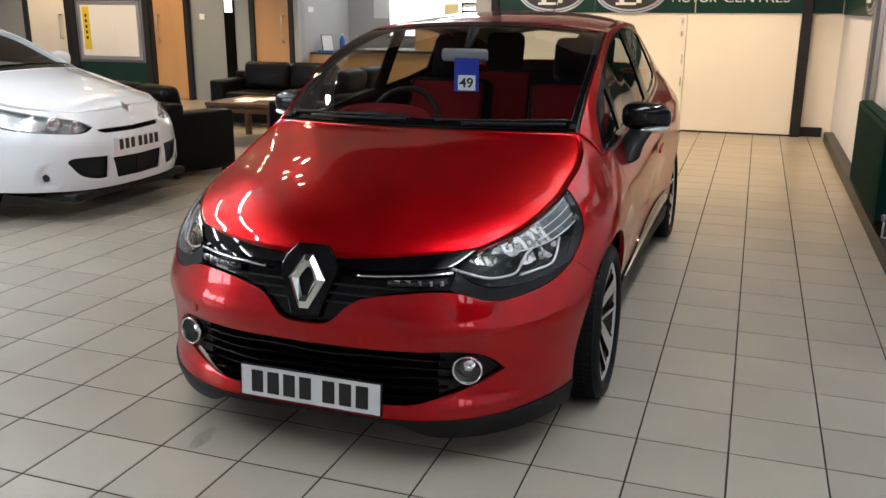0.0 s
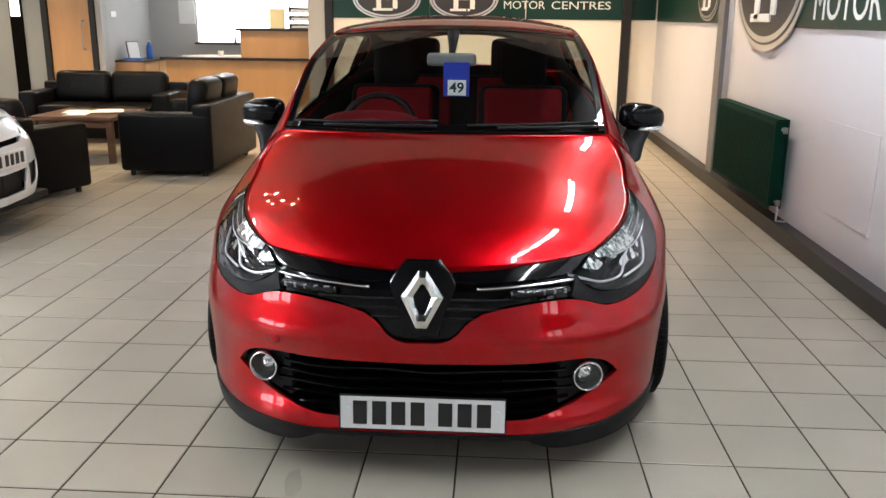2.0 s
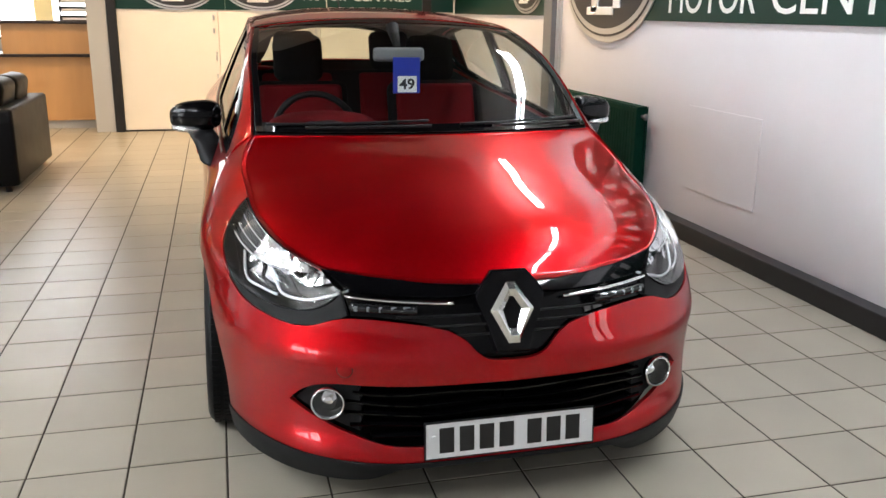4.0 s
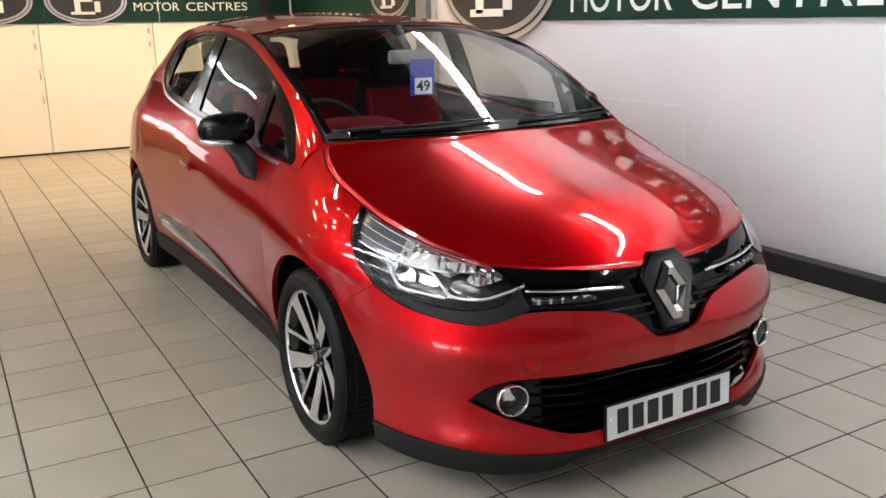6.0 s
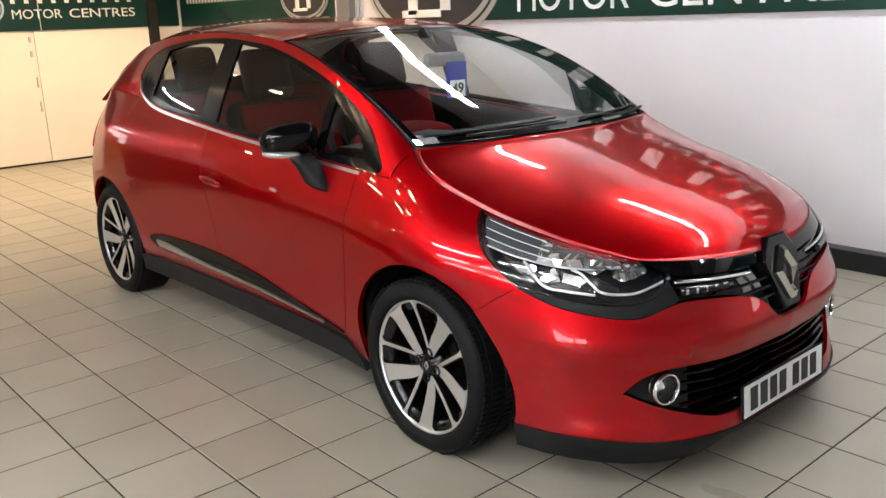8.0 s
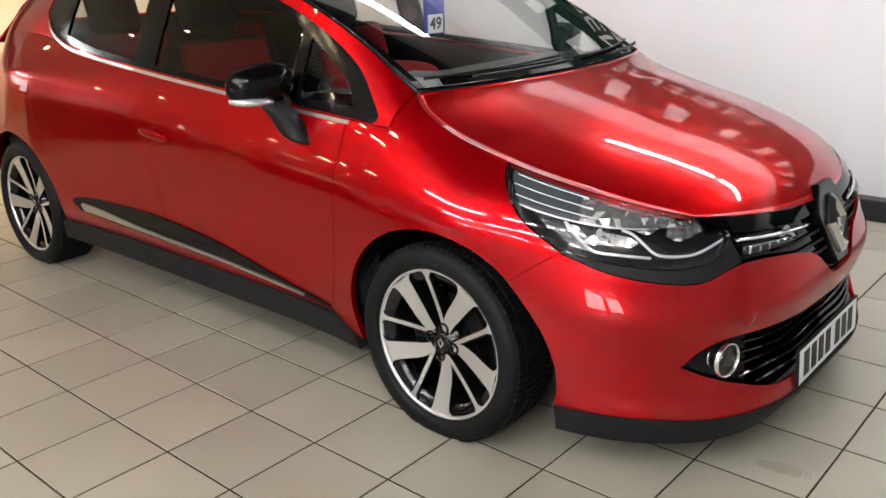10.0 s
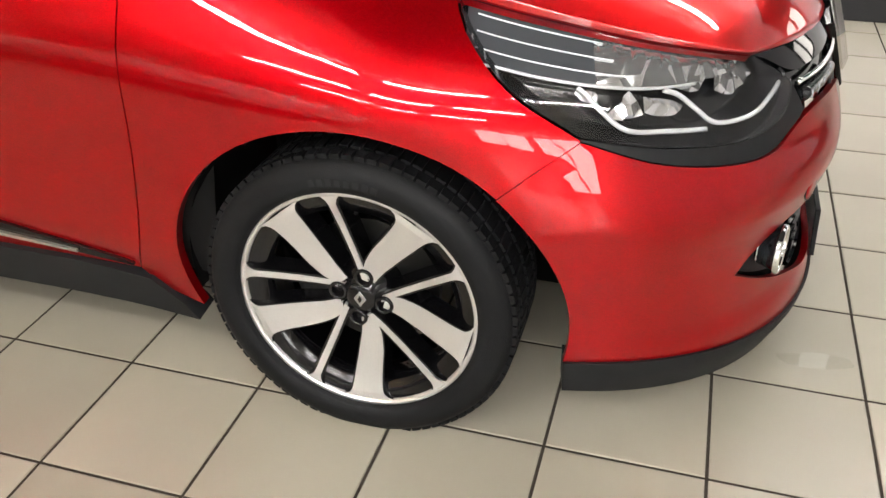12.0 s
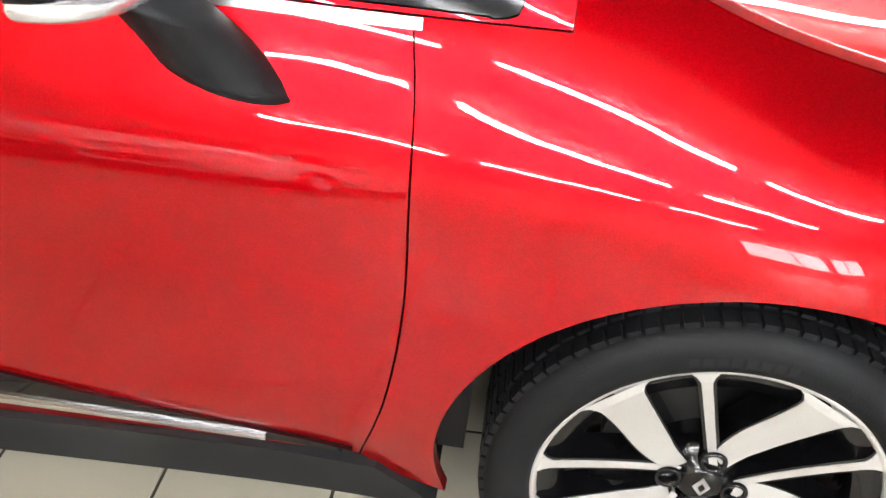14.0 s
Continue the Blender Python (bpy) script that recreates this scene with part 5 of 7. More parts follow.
    for k in range(4):
        a = radians(80 + 90 * k)
        c, d = math.cos(a), math.sin(a)
        m = T @ Matrix.Translation((0.046 * c, 0.046 * d, 0))
        part("bolt_cup", lathe(bmesh.new(), [(0.012, 0.044), (0.0125, 0.0645), (0.0155, 0.066), (0.0185, 0.0645), (0.0205, 0.04)], 24, m), M["wheel_black"], hub, "", True)
        part("wheel_bolt", lathe(bmesh.new(), [(0.0035, 0.050), (0.0035, 0.055), (0.0062, 0.0555), (0.0072, 0.053), (0.0073, 0.046)], 18, m), M["lamp_dark"], hub, "", True)
    part("brake_disc", lathe(bmesh.new(), [(0.05, 0.0), (0.135, 0.0), (0.135, -0.02), (0.05, -0.02)], 48, T), M["disc"], w, "steel brake disc")
    part("caliper", add_box(bmesh.new(), 0.075, -0.05, -0.035, 0.15, 0.05, 0.022, 0.012, 2, T @ Matrix.Rotation(radians(200), 4, "Z")), M["disc"], w, "brake caliper")
    part("valve", add_cyl(bmesh.new(), T @ Vector((0.0, 0.193, 0.04)), T @ Vector((0.0, 0.178, 0.062)), 0.004, 8), M["rubber"], w)
    return w


CAMBER = 1.3
wheel = make_wheel()
for sx, y, spin in ((-1, REAR_Y, 17), (1, HUB_Y, 40), (1, REAR_Y, 60)):
    m = Matrix.Translation((sx * 0.76, y, HUB_Z)) @ Matrix.Rotation(radians(-sx * CAMBER), 4, "Y") @ Matrix.Rotation(radians(spin), 4, "X")
    if sx > 0:
        m = m @ Matrix.Rotation(radians(180), 4, "Z")
    for o in copy_thing(wheel, m).children:
        if o.name.startswith("tyre"):
            o.matrix_basis = Matrix.Rotation(radians(sx * spin), 4, "X")
wheel.matrix_basis = Matrix.Translation((-0.76, HUB_Y, HUB_Z)) @ Matrix.Rotation(radians(CAMBER), 4, "Y")

# door mirrors
def ellipsoid(bm, m, power=2.6, nu=32, nv=16):
    rings = []
    for j in range(nv + 1):
        t = math.pi * (j / nv - 0.5)
        ring = []
        for i in range(nu):
            a = 2 * math.pi * i / nu
            f = lambda c: math.copysign(abs(c) ** (2 / power), c)
            ring.append(bm.verts.new(m @ Vector((f(math.cos(t)) * f(math.cos(a)), f(math.cos(t)) * f(math.sin(a)), f(math.sin(t))))))
        rings.append(ring)
    for p, q in zip(rings, rings[1:]):
        for i in range(nu):
            bm.faces.new((p[i], p[(i + 1) % nu], q[(i + 1) % nu], q[i]))
    bmesh.ops.remove_doubles(bm, verts=bm.verts, dist=1e-5)
    return bm


def shaped(bm, fn):
    for v in bm.verts:
        v.co = Vector(fn(*v.co))
    return bm


for sx in (-1, 1):
    def mirror_form(x, y, z):
        # flat behind, domed ahead, thinner and lower at its outer end
        q = (x + 1) / 2
        y2 = y * (0.085 if y < 0 else 0.035) * (0.75 + 0.25 * q)
        z2 = z * (0.066 - 0.010 * (1 - q)) + 0.012 * q
        return (sx * (0.873 - 0.105 * x), 0.655 + y2 + 0.03 * (1 - q), 0.998 + z2)

    cap = part("door_mirror", shaped(ellipsoid(bmesh.new(), Matrix(), 2.9, 40, 20), mirror_form), M["gloss_black"], car, "gloss black door mirror with a clear indicator strip", True)
    bmesh_fix = bmesh.new()
    bmesh_fix.from_mesh(cap.data)
    bmesh.ops.recalc_face_normals(bmesh_fix, faces=bmesh_fix.faces)
    bmesh_fix.to_mesh(cap.data)
    bmesh_fix.free()

    def strip_form(x, y, z):
        px, py, pz = mirror_form(x * 0.62 - 0.34, y, z)
        return (px, py - 0.004, 0.953 + (pz - 0.998) * 0.30 - 0.006 * x)

    part("indicator", shaped(ellipsoid(bmesh.new(), Matrix(), 2.6, 32, 12), strip_form), M["lamp_ribbed"], cap, "clear indicator strip", True)
    bm = bmesh.new()
    rings = []
    for i in range(9):
        q = i / 8
        c = Vector((sx * (0.812 + 0.020 * q + 0.028 * q * q), 0.565 + 0.06 * q, 0.846 + 0.106 * q))
        rings.append([bm.verts.new(c + Vector((sx * 0.050 * math.cos(a) * (1.1 - 0.1 * q), 0.070 * math.sin(a) * (1.05 - 0.15 * q), 0.026 * math.sin(a)))) for a in [2 * math.pi * k / 20 for k in range(20)]])
    for p, q in zip(rings, rings[1:]):
        for k in range(20):
            bm.faces.new((p[k], p[(k + 1) % 20], q[(k + 1) % 20], q[k]))
    bm.faces.new(rings[0])
    bm.faces.new(rings[-1][::-1])
    bmesh.ops.recalc_face_normals(bm, faces=bm.faces)
    part("mirror_stalk", bm, M["black"], cap, "matt black mirror stalk", True)

# door handles
for o in front_doors + rear_doors:
    sx = -1 if o.data.vertices[0].co.x < 0 else 1
    if o in front_doors:
        y0, z0 = 1.31, 0.772
        x0 = float(body([body.find("y", y0, z0)], [z0])[0][0])
        bm = shaped(ellipsoid(bmesh.new(), Matrix(), 2.6, 32, 12), lambda x, y, z: (-sx * (x0 - 0.012 + 0.010 * x - 0.008), y0 + 0.095 * y, z0 + 0.016 * z + 0.006 * y))
        bmesh.ops.recalc_face_normals(bm, faces=bm.faces)
        part("door_handle", bm, M["red"], o, "red door handle", True)
        bm = shaped(ellipsoid(bmesh.new(), Matrix(), 2.2, 32, 12), lambda x, y, z: (-sx * (x0 - 0.0005 + 0.002 * x), y0 - 0.01 + 0.055 * y, z0 + 0.034 * z))
        bmesh.ops.recalc_face_normals(bm, faces=bm.faces)
        part("handle_recess", bm, M["red"], o, "", True)

# wipers
for x0, x1, y1 in ((-0.62, -0.02, 0.0), (0.10, 0.62, 0.0)):
    a = np.linspace(x0 / 0.66, x1 / 0.66, 14)
    b = np.linspace(0.035, 0.065, 14) if x0 < 0 else np.linspace(0.038, 0.05, 14)
    pts = [Vector(p) for p in screen(a, b, 0.009)]
    arm = part("wiper", sweep(bmesh.new(), pts, 0.005, 8), M["black"], car, "black windscreen wiper", True)
    pts = [Vector(p) for p in screen(a, b * 0.4 - 0.012, 0.02)]
    part("wiper_arm", sweep(bmesh.new(), pts[3:], 0.006, 8), M["black"], arm, "", True)
grid_skin("cowl", spine(lambda b: (0.66 + 0 * b, 0.165 + 0.05 * b, 0.968 + 0.02 * b), lambda b: (0.02 + 0.05 * b, 0.978 + 0.02 * b), lambda b: 2.2 + 0 * b), M["black"], car, "black scuttle below the windscreen", na=24, nb=4, hem=0.02)

# tail lamps
skin("tail_lamp", body, closed(smooth_line([by(2.86, 0.78), by(2.98, 0.80), by(3.05, 0.82)], E), smooth_line([by(3.05, 0.82), by(3.05, 0.98)], E), smooth_line([by(3.05, 0.98), by(2.93, 0.96), by(2.86, 0.78)], E)), M["tail_red"], car, "red tail lamp", out=0.006, hem=0.012, gap=0)

# cabin
cabin = closed(smooth_line([by(y, 0.25) for y in (0.3, 1.0, 1.8, 2.2)], 0.05), smooth_line([by(2.9, 0.6), by(2.9, 1.05)], 0.05), smooth_line([by(y, float(belt(y)) - 0.004) for y in (2.9, 2.4, 1.9, 1.2, 0.6, 0.25)], 0.05))
skin("door_trim", body, cabin, M["dash"], car, "dark inner door trim", out=-0.05, hem=0, gap=0, step=0.06)
box("bulkhead", M["cavity"], -0.66, 0.12, 0.2, 0.66, 0.2, 0.93, 0.02, car)
box("boot_floor", M["cavity"], -0.66, 2.15, 0.3, 0.66, 3.0, 0.62, 0.02, car)
bm = bmesh.new()
prof = [(0.16, 0.90), (0.20, 0.945), (0.42, 0.965), (0.62, 0.955), (0.70, 0.90), (0.72, 0.72), (0.66, 0.55), (0.25, 0.5)]
rows = []
for i in range(17):
    x = -0.68 + 1.36 * i / 16
    hump = 0.035 * math.exp(-((x + 0.36) / 0.16) ** 2)
    rows.append([bm.verts.new((x, y, z + (hump if 0 < k < 5 else 0))) for k, (y, z) in enumerate(prof)])
for p, q in zip(rows, rows[1:]):
    for k in range(len(prof) - 1):
        bm.faces.new((p[k], p[k + 1], q[k + 1], q[k]))
bmesh.ops.recalc_face_normals(bm, faces=bm.faces)
dash = part("dashboard", bm, M["dash"], car, "dark dashboard with a red insert", True)
part("instrument_hood", ellipsoid(bmesh.new(), Matrix.Translation((-0.36, 0.60, 0.955)) @ Matrix.Diagonal((0.23, 0.13, 0.065, 1)), 2.4), M["seat_red"], dash, "red instrument hood", True)
part("dash_insert", add_box(bmesh.new(), -0.60, 0.705, 0.80, 0.60, 0.728, 0.915, 0.008), M["seat_red"], dash, "red dashboard insert")
wheel_m = Matrix.Translation((-0.36, 0.86, 0.90)) @ Matrix.Rotation(radians(62), 4, "X")
ring = [wheel_m @ Vector((0.182 * math.cos(2 * math.pi * i / 40), 0.182 * math.sin(2 * math.pi * i / 40), 0)) for i in range(40)]
sw = part("steering_wheel", sweep(bmesh.new(), ring, 0.015, 10, True), M["dash"], car, "dark steering wheel", True)
part("wheel_boss", ellipsoid(bmesh.new(), wheel_m @ Matrix.Translation((0, 0, -0.015)) @ Matrix.Diagonal((0.075, 0.06, 0.03, 1))), M["dash"], sw, "", True)
for a in (0, 180, 270):
    part("wheel_spoke", sweep(bmesh.new(), [wheel_m @ Vector((0.06 * math.cos(radians(a)), 0.06 * math.sin(radians(a)), -0.012)), wheel_m @ Vector((0.178 * math.cos(radians(a)), 0.178 * math.sin(radians(a)), 0))], 0.014, 8), M["dash"], sw, "", True)


def seat(x, y, width, n_head):
    s = part("seat", add_box(bmesh.new(), x - width / 2, y - 0.5, 0.36, x + width / 2, y + 0.05, 0.54, 0.05, 3), M["seat_black"], car, "black seat with red panels", True)
    lean = Matrix.Translation((x, y, 0.5)) @ Matrix.Rotation(radians(-17), 4, "X")
    part("backrest", add_box(bmesh.new(), -width / 2, -0.03, 0, width / 2, 0.10, 0.60, 0.05, 3, lean), M["seat_black"], s, "", True)
    for k in range(n_head):
        hx = (k - (n_head - 1) / 2) * width / max(1, n_head)
        part("seat_panel", add_box(bmesh.new(), hx - 0.215, -0.055, 0.02, hx + 0.215, 0.0, 0.57, 0.05, 3, lean), M["seat_red"], s, "red seat panel", True)
        part("headrest", add_box(bmesh.new(), hx - 0.13, -0.015, 0.60, hx + 0.13, 0.085, 0.85, 0.05, 3, lean), M["seat_black"], s, "black headrest", True)
        for dx in (-0.05, 0.05):
            part("headrest_post", add_cyl(bmesh.new(), lean @ Vector((hx + dx, 0.035, 0.58)), lean @ Vector((hx + dx, 0.035, 0.66)), 0.006, 8), M["satin"], s)


seat(-0.36, 1.42, 0.50, 1)
seat(0.36, 1.42, 0.50, 1)
seat(0, 2.30, 1.2, 2)
# inside mirror and the hanging price card
mir = part("inside_mirror", add_box(bmesh.new(), -0.115, 0.74, 1.215, 0.115, 0.775, 1.275, 0.018, 3), M["headliner"], car, "grey inside mirror", True)
part("mirror_mount", sweep(bmesh.new(), [(0, 0.765, 1.26), (0, 0.84, 1.31), (0, 0.90, 1.36)], [0.012, 0.02, 0.03], 10), M["dash"], mir, "", True)
tag = part("price_card", add_box(bmesh.new(), -0.035, 0.708, 1.08, 0.085, 0.711, 1.235, 0.001, 1), M["tag_blue"], car, "blue hanging card with a white number label")
part("card_label", add_box(bmesh.new(), -0.015, 0.704, 1.085, 0.07, 0.7075, 1.155), M["paper"], tag)
words("card_number", "49", 0.062, M["text_dark"], Matrix.Translation((-0.008, 0.7035, 1.10)) @ Matrix.Rotation(radians(90), 4, "X"), tag, "printed number 49", 0.0005, 0.068, 0.0015)


# ---- walls, doors and signs of the hall ----
def north(name, mat, x0, x1, z0, z1, y=BACK_Y, t=0.05, label="", category="wall", bevel=0.0, kind="structure"):
    ob = box(name, mat, x0, y, z0, x1, y + t, z1, bevel)
    return tagged(ob, label, category, kind=kind)


structure("wall_north", M["cream"], -2.05 + BACK_DX, BACK_Y + 0.12, 0, WALL_X, BACK_Y + 0.3, CEIL_Z, "cream wall closing the back of the showroom", "wall")
structure("column", M["grey_wall"], -2.06 + BACK_DX, BACK_Y - 0.02, 0, -1.84 + BACK_DX, BACK_Y + 0.3, CEIL_Z, "grey painted column beside the reception desk", "column", 0.006)
for x0, x1, nm in ((-1.84, -1.74, "door_frame_1"), (1.89, 2.0, "door_frame_2")):
    structure(nm, M["dark_frame"], x0 + BACK_DX, BACK_Y - 0.04, 0, x1 + BACK_DX, BACK_Y + 0.12, CEIL_Z, "dark painted upright of the folding doors", "door frame", 0.004)
structure("baseboard_north", M["skirting"], 2.0 + BACK_DX, BACK_Y + 0.06, 0, WALL_X - 0.1, BACK_Y + 0.119, 0.11, "dark painted skirting in the far corner", "skirting", 0.004)
structure("threshold", M["dark_frame"], -1.74 + BACK_DX, BACK_Y + 0.01, 0.001, 1.89 + BACK_DX, BACK_Y + 0.1, 0.018, "dark threshold strip under the folding doors", "threshold")
for k, (x0, x1) in enumerate(((-1.735, -0.603), (-0.597, 0.607), (0.613, 1.885))):
    d = thing("folding_door", "tall cream painted folding door leaf", "door", pose(BACK_DX, BACK_Y, 0), "folding door leaves")
    box("leaf", M["cream"], x0, 0, 0.02, x1, 0.05, CEIL_Z - 0.1, 0.004, d)
    if k < 2:
        for z in (0.62, 0.88):
            h = part("hinge", add_cyl(bmesh.new(), (x1 - 0.03, -0.006, z - 0.055), (x1 - 0.03, -0.006, z + 0.055), 0.008, 10), M["steel"], d, "small steel hinge", True)
        for z in (1.18, 1.33):
            box("bolt", M["steel"], x1 - 0.06, -0.018, z - 0.03, x1 - 0.035, 0, z + 0.03, 0.004, d)


def emblem(parent, m, a, b):
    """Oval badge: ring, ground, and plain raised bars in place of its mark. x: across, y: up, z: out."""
    e = part("emblem", prism(bmesh.new(), ellipse(a, b, 64), 0.012, m, 0.004), M["sign_silver"], parent, "silver ringed dark oval emblem")
    part("emblem_groove", prism(bmesh.new(), ellipse(a * 0.945, b * 0.92, 64), 0.003, m @ Matrix.Translation((0, 0, 0.012))), M["sign_dark"], e)
    part("emblem_ring", prism(bmesh.new(), ellipse(a * 0.92, b * 0.885, 64), 0.004, m @ Matrix.Translation((0, 0, 0.0145)), 0.002), M["sign_silver"], e)
    part("emblem_field", prism(bmesh.new(), ellipse(a * 0.86, b * 0.80, 64), 0.003, m @ Matrix.Translation((0, 0, 0.0165))), M["sign_dark"], e)
    mk = m @ Matrix.Translation((0, 0, 0.0195))
    for x0, y0, x1, y1 in ((-0.30, -0.56, -0.16, 0.56), (-0.40, -0.60, 0.18, -0.48), (-0.40, 0.48, 0.16, 0.60), (-0.16, -0.06, 0.14, 0.06), (0.18, -0.5, 0.32, -0.04), (0.16, 0.04, 0.29, 0.5)):
        part("emblem_bar", add_box(bmesh.new(), x0 * a, y0 * b, 0, x1 * a, y1 * b, 0.012, 0.004, 2, mk), M["sign_white"], e)
    return e


def bars(parent, m, width, height, n, name="letter_bar"):
    w = width / n
    for k in range(n):
        part(name, add_box(bmesh.new(), k * w + w * 0.30, 0, 0, k * w + w * 0.62, height, 0.003, 0, 1, m), M["sign_white"], parent)


# long sign on the side wall; its axes: across = -y, up = z, out = -x
def east(y, z, out=0.0):
    return Matrix.Translation((WALL_X - out, y, z)) @ Matrix(((0, 0, -1, 0), (-1, 0, 0, 0), (0, 1, 0, 0), (0, 0, 0, 1)))


def back(x, z, out=0.0):
    return Matrix.Translation((x + BACK_DX, BACK_Y - out, z)) @ Matrix(((1, 0, 0, 0), (0, 0, -1, 0), (0, 1, 0, 0), (0, 0, 0, 1)))


big = thing("wall_sign", "long dark green sign with white lettering on the side wall", "sign", east(0, 0))
part("board", add_box(bmesh.new(), -3.35, 1.385, 0, 3.2, 2.32, 0.018, 0.003), M["sign_green"], big, "dark green sign board")
emblem(big, Matrix.Translation((-3.37, 1.725, 0.0185)), 0.83, 0.51)
words("sign_word", "MOTOR", 0.30, M["sign_white"], Matrix.Translation((-2.40, 1.440, 0.0195)), big, "white word motor", 0.002, 0.99, letters=True)
words("sign_word", "CENTRES", 0.30, M["sign_white"], Matrix.Translation((-1.26, 1.440, 0.0195)), big, "white word centres", 0.002, 1.41, letters=True)
bars(big, Matrix.Translation((-2.42, 1.80, 0.0185)), 4.6, 0.30, 10)

far = thing("wall_sign", "dark green sign with an emblem on the far side wall", "sign", east(0, 0))
part("board", add_box(bmesh.new(), -7.93, 1.405, 0, -4.74, 2.32, 0.018, 0.003), M["sign_green"], far)
emblem(far, Matrix.Translation((-5.22, 1.66, 0.0185)), 0.42, 0.24)
bars(far, Matrix.Translation((-7.75, 1.66, 0.0185)), 1.9, 0.055, 25)
bars(far, Matrix.Translation((-7.75, 1.80, 0.0185)), 1.9, 0.16, 10)

rear = thing("wall_sign", "dark green sign with two oval emblems across the folding doors", "sign", back(0, 0))
for x0, x1 in ((-1.735, -0.512), (-0.508, 0.688), (0.700, 1.885)):
    part("board", add_box(bmesh.new(), x0, 1.42, 0.0005, x1, 2.32, 0.016, 0.002), M["sign_green"], rear)
part("corner_board", add_box(bmesh.new(), 2.005, 1.42, -0.116, WALL_X - BACK_DX - 0.025, 2.32, -0.104, 0.002), M["sign_green"], rear, "dark green board in the corner")
emblem(rear, Matrix.Translation((-1.05, 1.66, 0.0165)), 0.43, 0.25)
emblem(rear, Matrix.Translation((-0.08, 1.66, 0.0165)), 0.43, 0.25)
words("sign_word", "MOTOR", 0.135, M["sign_white"], Matrix.Translation((0.42, 1.545, 0.0175)), rear, "white word motor", 0.002, 0.51, letters=True)
words("sign_word", "CENTRES", 0.135, M["sign_white"], Matrix.Translation((1.01, 1.545, 0.0175)), rear, "white word centres", 0.002, 0.73, letters=True)
bars(rear, Matrix.Translation((0.38, 1.70, 0.0165)), 1.38, 0.16, 10)

structure("post", M["post_grey"], WALL_X - 0.07, 4.42, 0, WALL_X - 0.001, 4.62, CEIL_Z, "grey steel post against the side wall", "post", 0.005)
for k, (y, r) in enumerate(((4.36, 0.016), (4.29, 0.011))):
    p = tagged(mesh_object("pipe", add_cyl(bmesh.new(), (WALL_X - 0.03, y, 0.75), (WALL_X - 0.03, y, CEIL_Z), r, 12), M["pipe_white"], smooth=True), "thin pale heating pipe running up the wall", "pipe", "heating pipes")


def radiator(y0, y1, z0, z1):
    r = thing("radiator", "dark green double panel radiator under the sign", "radiator", pose(WALL_X, 0, 0))
    n = 34
    for x in (-0.125, -0.045):
        bm = bmesh.new()
        add_box(bm, x - 0.012, y0, z0, x, y1, z1, 0.004)
        p = part("panel", bm, M["green_metal"], r, "dark green radiator panel")
        for k in range(n):
            y = y0 + 0.03 + (y1 - y0 - 0.06) * (k + 0.5) / n
            part("rib", add_box(bmesh.new(), x - 0.0165, y - 0.013, z0 + 0.03, x - 0.0115, y + 0.013, z1 - 0.03, 0.002, 1), M["green_metal"], p)
    box("top_grille", M["green_metal"], -0.124, y0, z1, -0.046, y1, z1 + 0.008, 0.002, r)
    for k in range(40):
        y = y0 + 0.02 + (y1 - y0 - 0.04) * k / 39
        box("fin", M["green_metal"], -0.122, y - 0.002, z0 + 0.02, -0.06, y + 0.002, z1, 0, r)
    for z in (z0 + 0.05, z1 - 0.06):
        part("valve", add_cyl(add_cyl(bmesh.new(), (-0.085, y0 - 0.05, z), (-0.085, y0 + 0.01, z), 0.012, 10), (-0.085, y0 - 0.045, z - 0.02), (-0.085, y0 - 0.045, z + 0.02), 0.016, 10), M["post_grey"], r, "", True)
    for y in (y0 + 0.25, y1 - 0.25):
        box("bracket", M["post_grey"], -0.06, y - 0.015, z0 + 0.05, 0, y + 0.015, z1 - 0.05, 0, r)
    part("feed_pipe", sweep(bmesh.new(), [(-0.085, y0 - 0.045, z0 + 0.05), (-0.085, y0 - 0.045, 0.12), (-0.02, y0 - 0.045, 0.115)], 0.008, 8), M["pipe_white"], r, "", True)
    return r


radiator(2.53, 4.10, 0.19, 0.79)
# faint square access panel in the wall
structure("wall_panel", M["wall"], WALL_X - 0.006, 1.25, 0.32, WALL_X - 0.0005, 2.05, 0.86, "flush white access panel in the side wall", "wall panel", 0.002)

# ---- reception ----
NW_Y = 8.9
structure("wall_reception", M["grey_wall"], -5.35, 10.65, 0, -1.8, 10.8, CEIL_Z, "grey wall behind the reception desk", "wall")
structure("wall_return", M["grey_wall"], -5.47, NW_Y, 0, -5.35, 10.8, CEIL_Z, "grey return wall beside the reception", "wall")
structure("wall_reception_east", M["grey_wall"], -2.1, BACK_Y + 0.3, 0, -1.9, 10.65, CEIL_Z, "grey wall closing the reception", "wall")
win = tagged(box("window_1", M["daylight"], -4.56, 10.63, 1.02, -2.45, 10.649, 2.3), "bright overexposed office window behind the desk", "window", kind="structure")
box("window_sill", M["walnut"], -4.60, 10.55, 0.985, -2.42, 10.65, 1.015, 0.004, win, "dark window sill")
for x in (-3.95, -3.75, -3.55):
    c = thing("desk_item", "small dark figure standing on the window sill", "ornament", pose(x, 10.59, 1.016), "sill ornaments")
    part("body", lathe(bmesh.new(), [(0.001, 0), (0.022, 0), (0.018, 0.04), (0.008, 0.06), (0.02, 0.085), (0.001, 0.11)], 14), M["post_grey"], c, "", True)

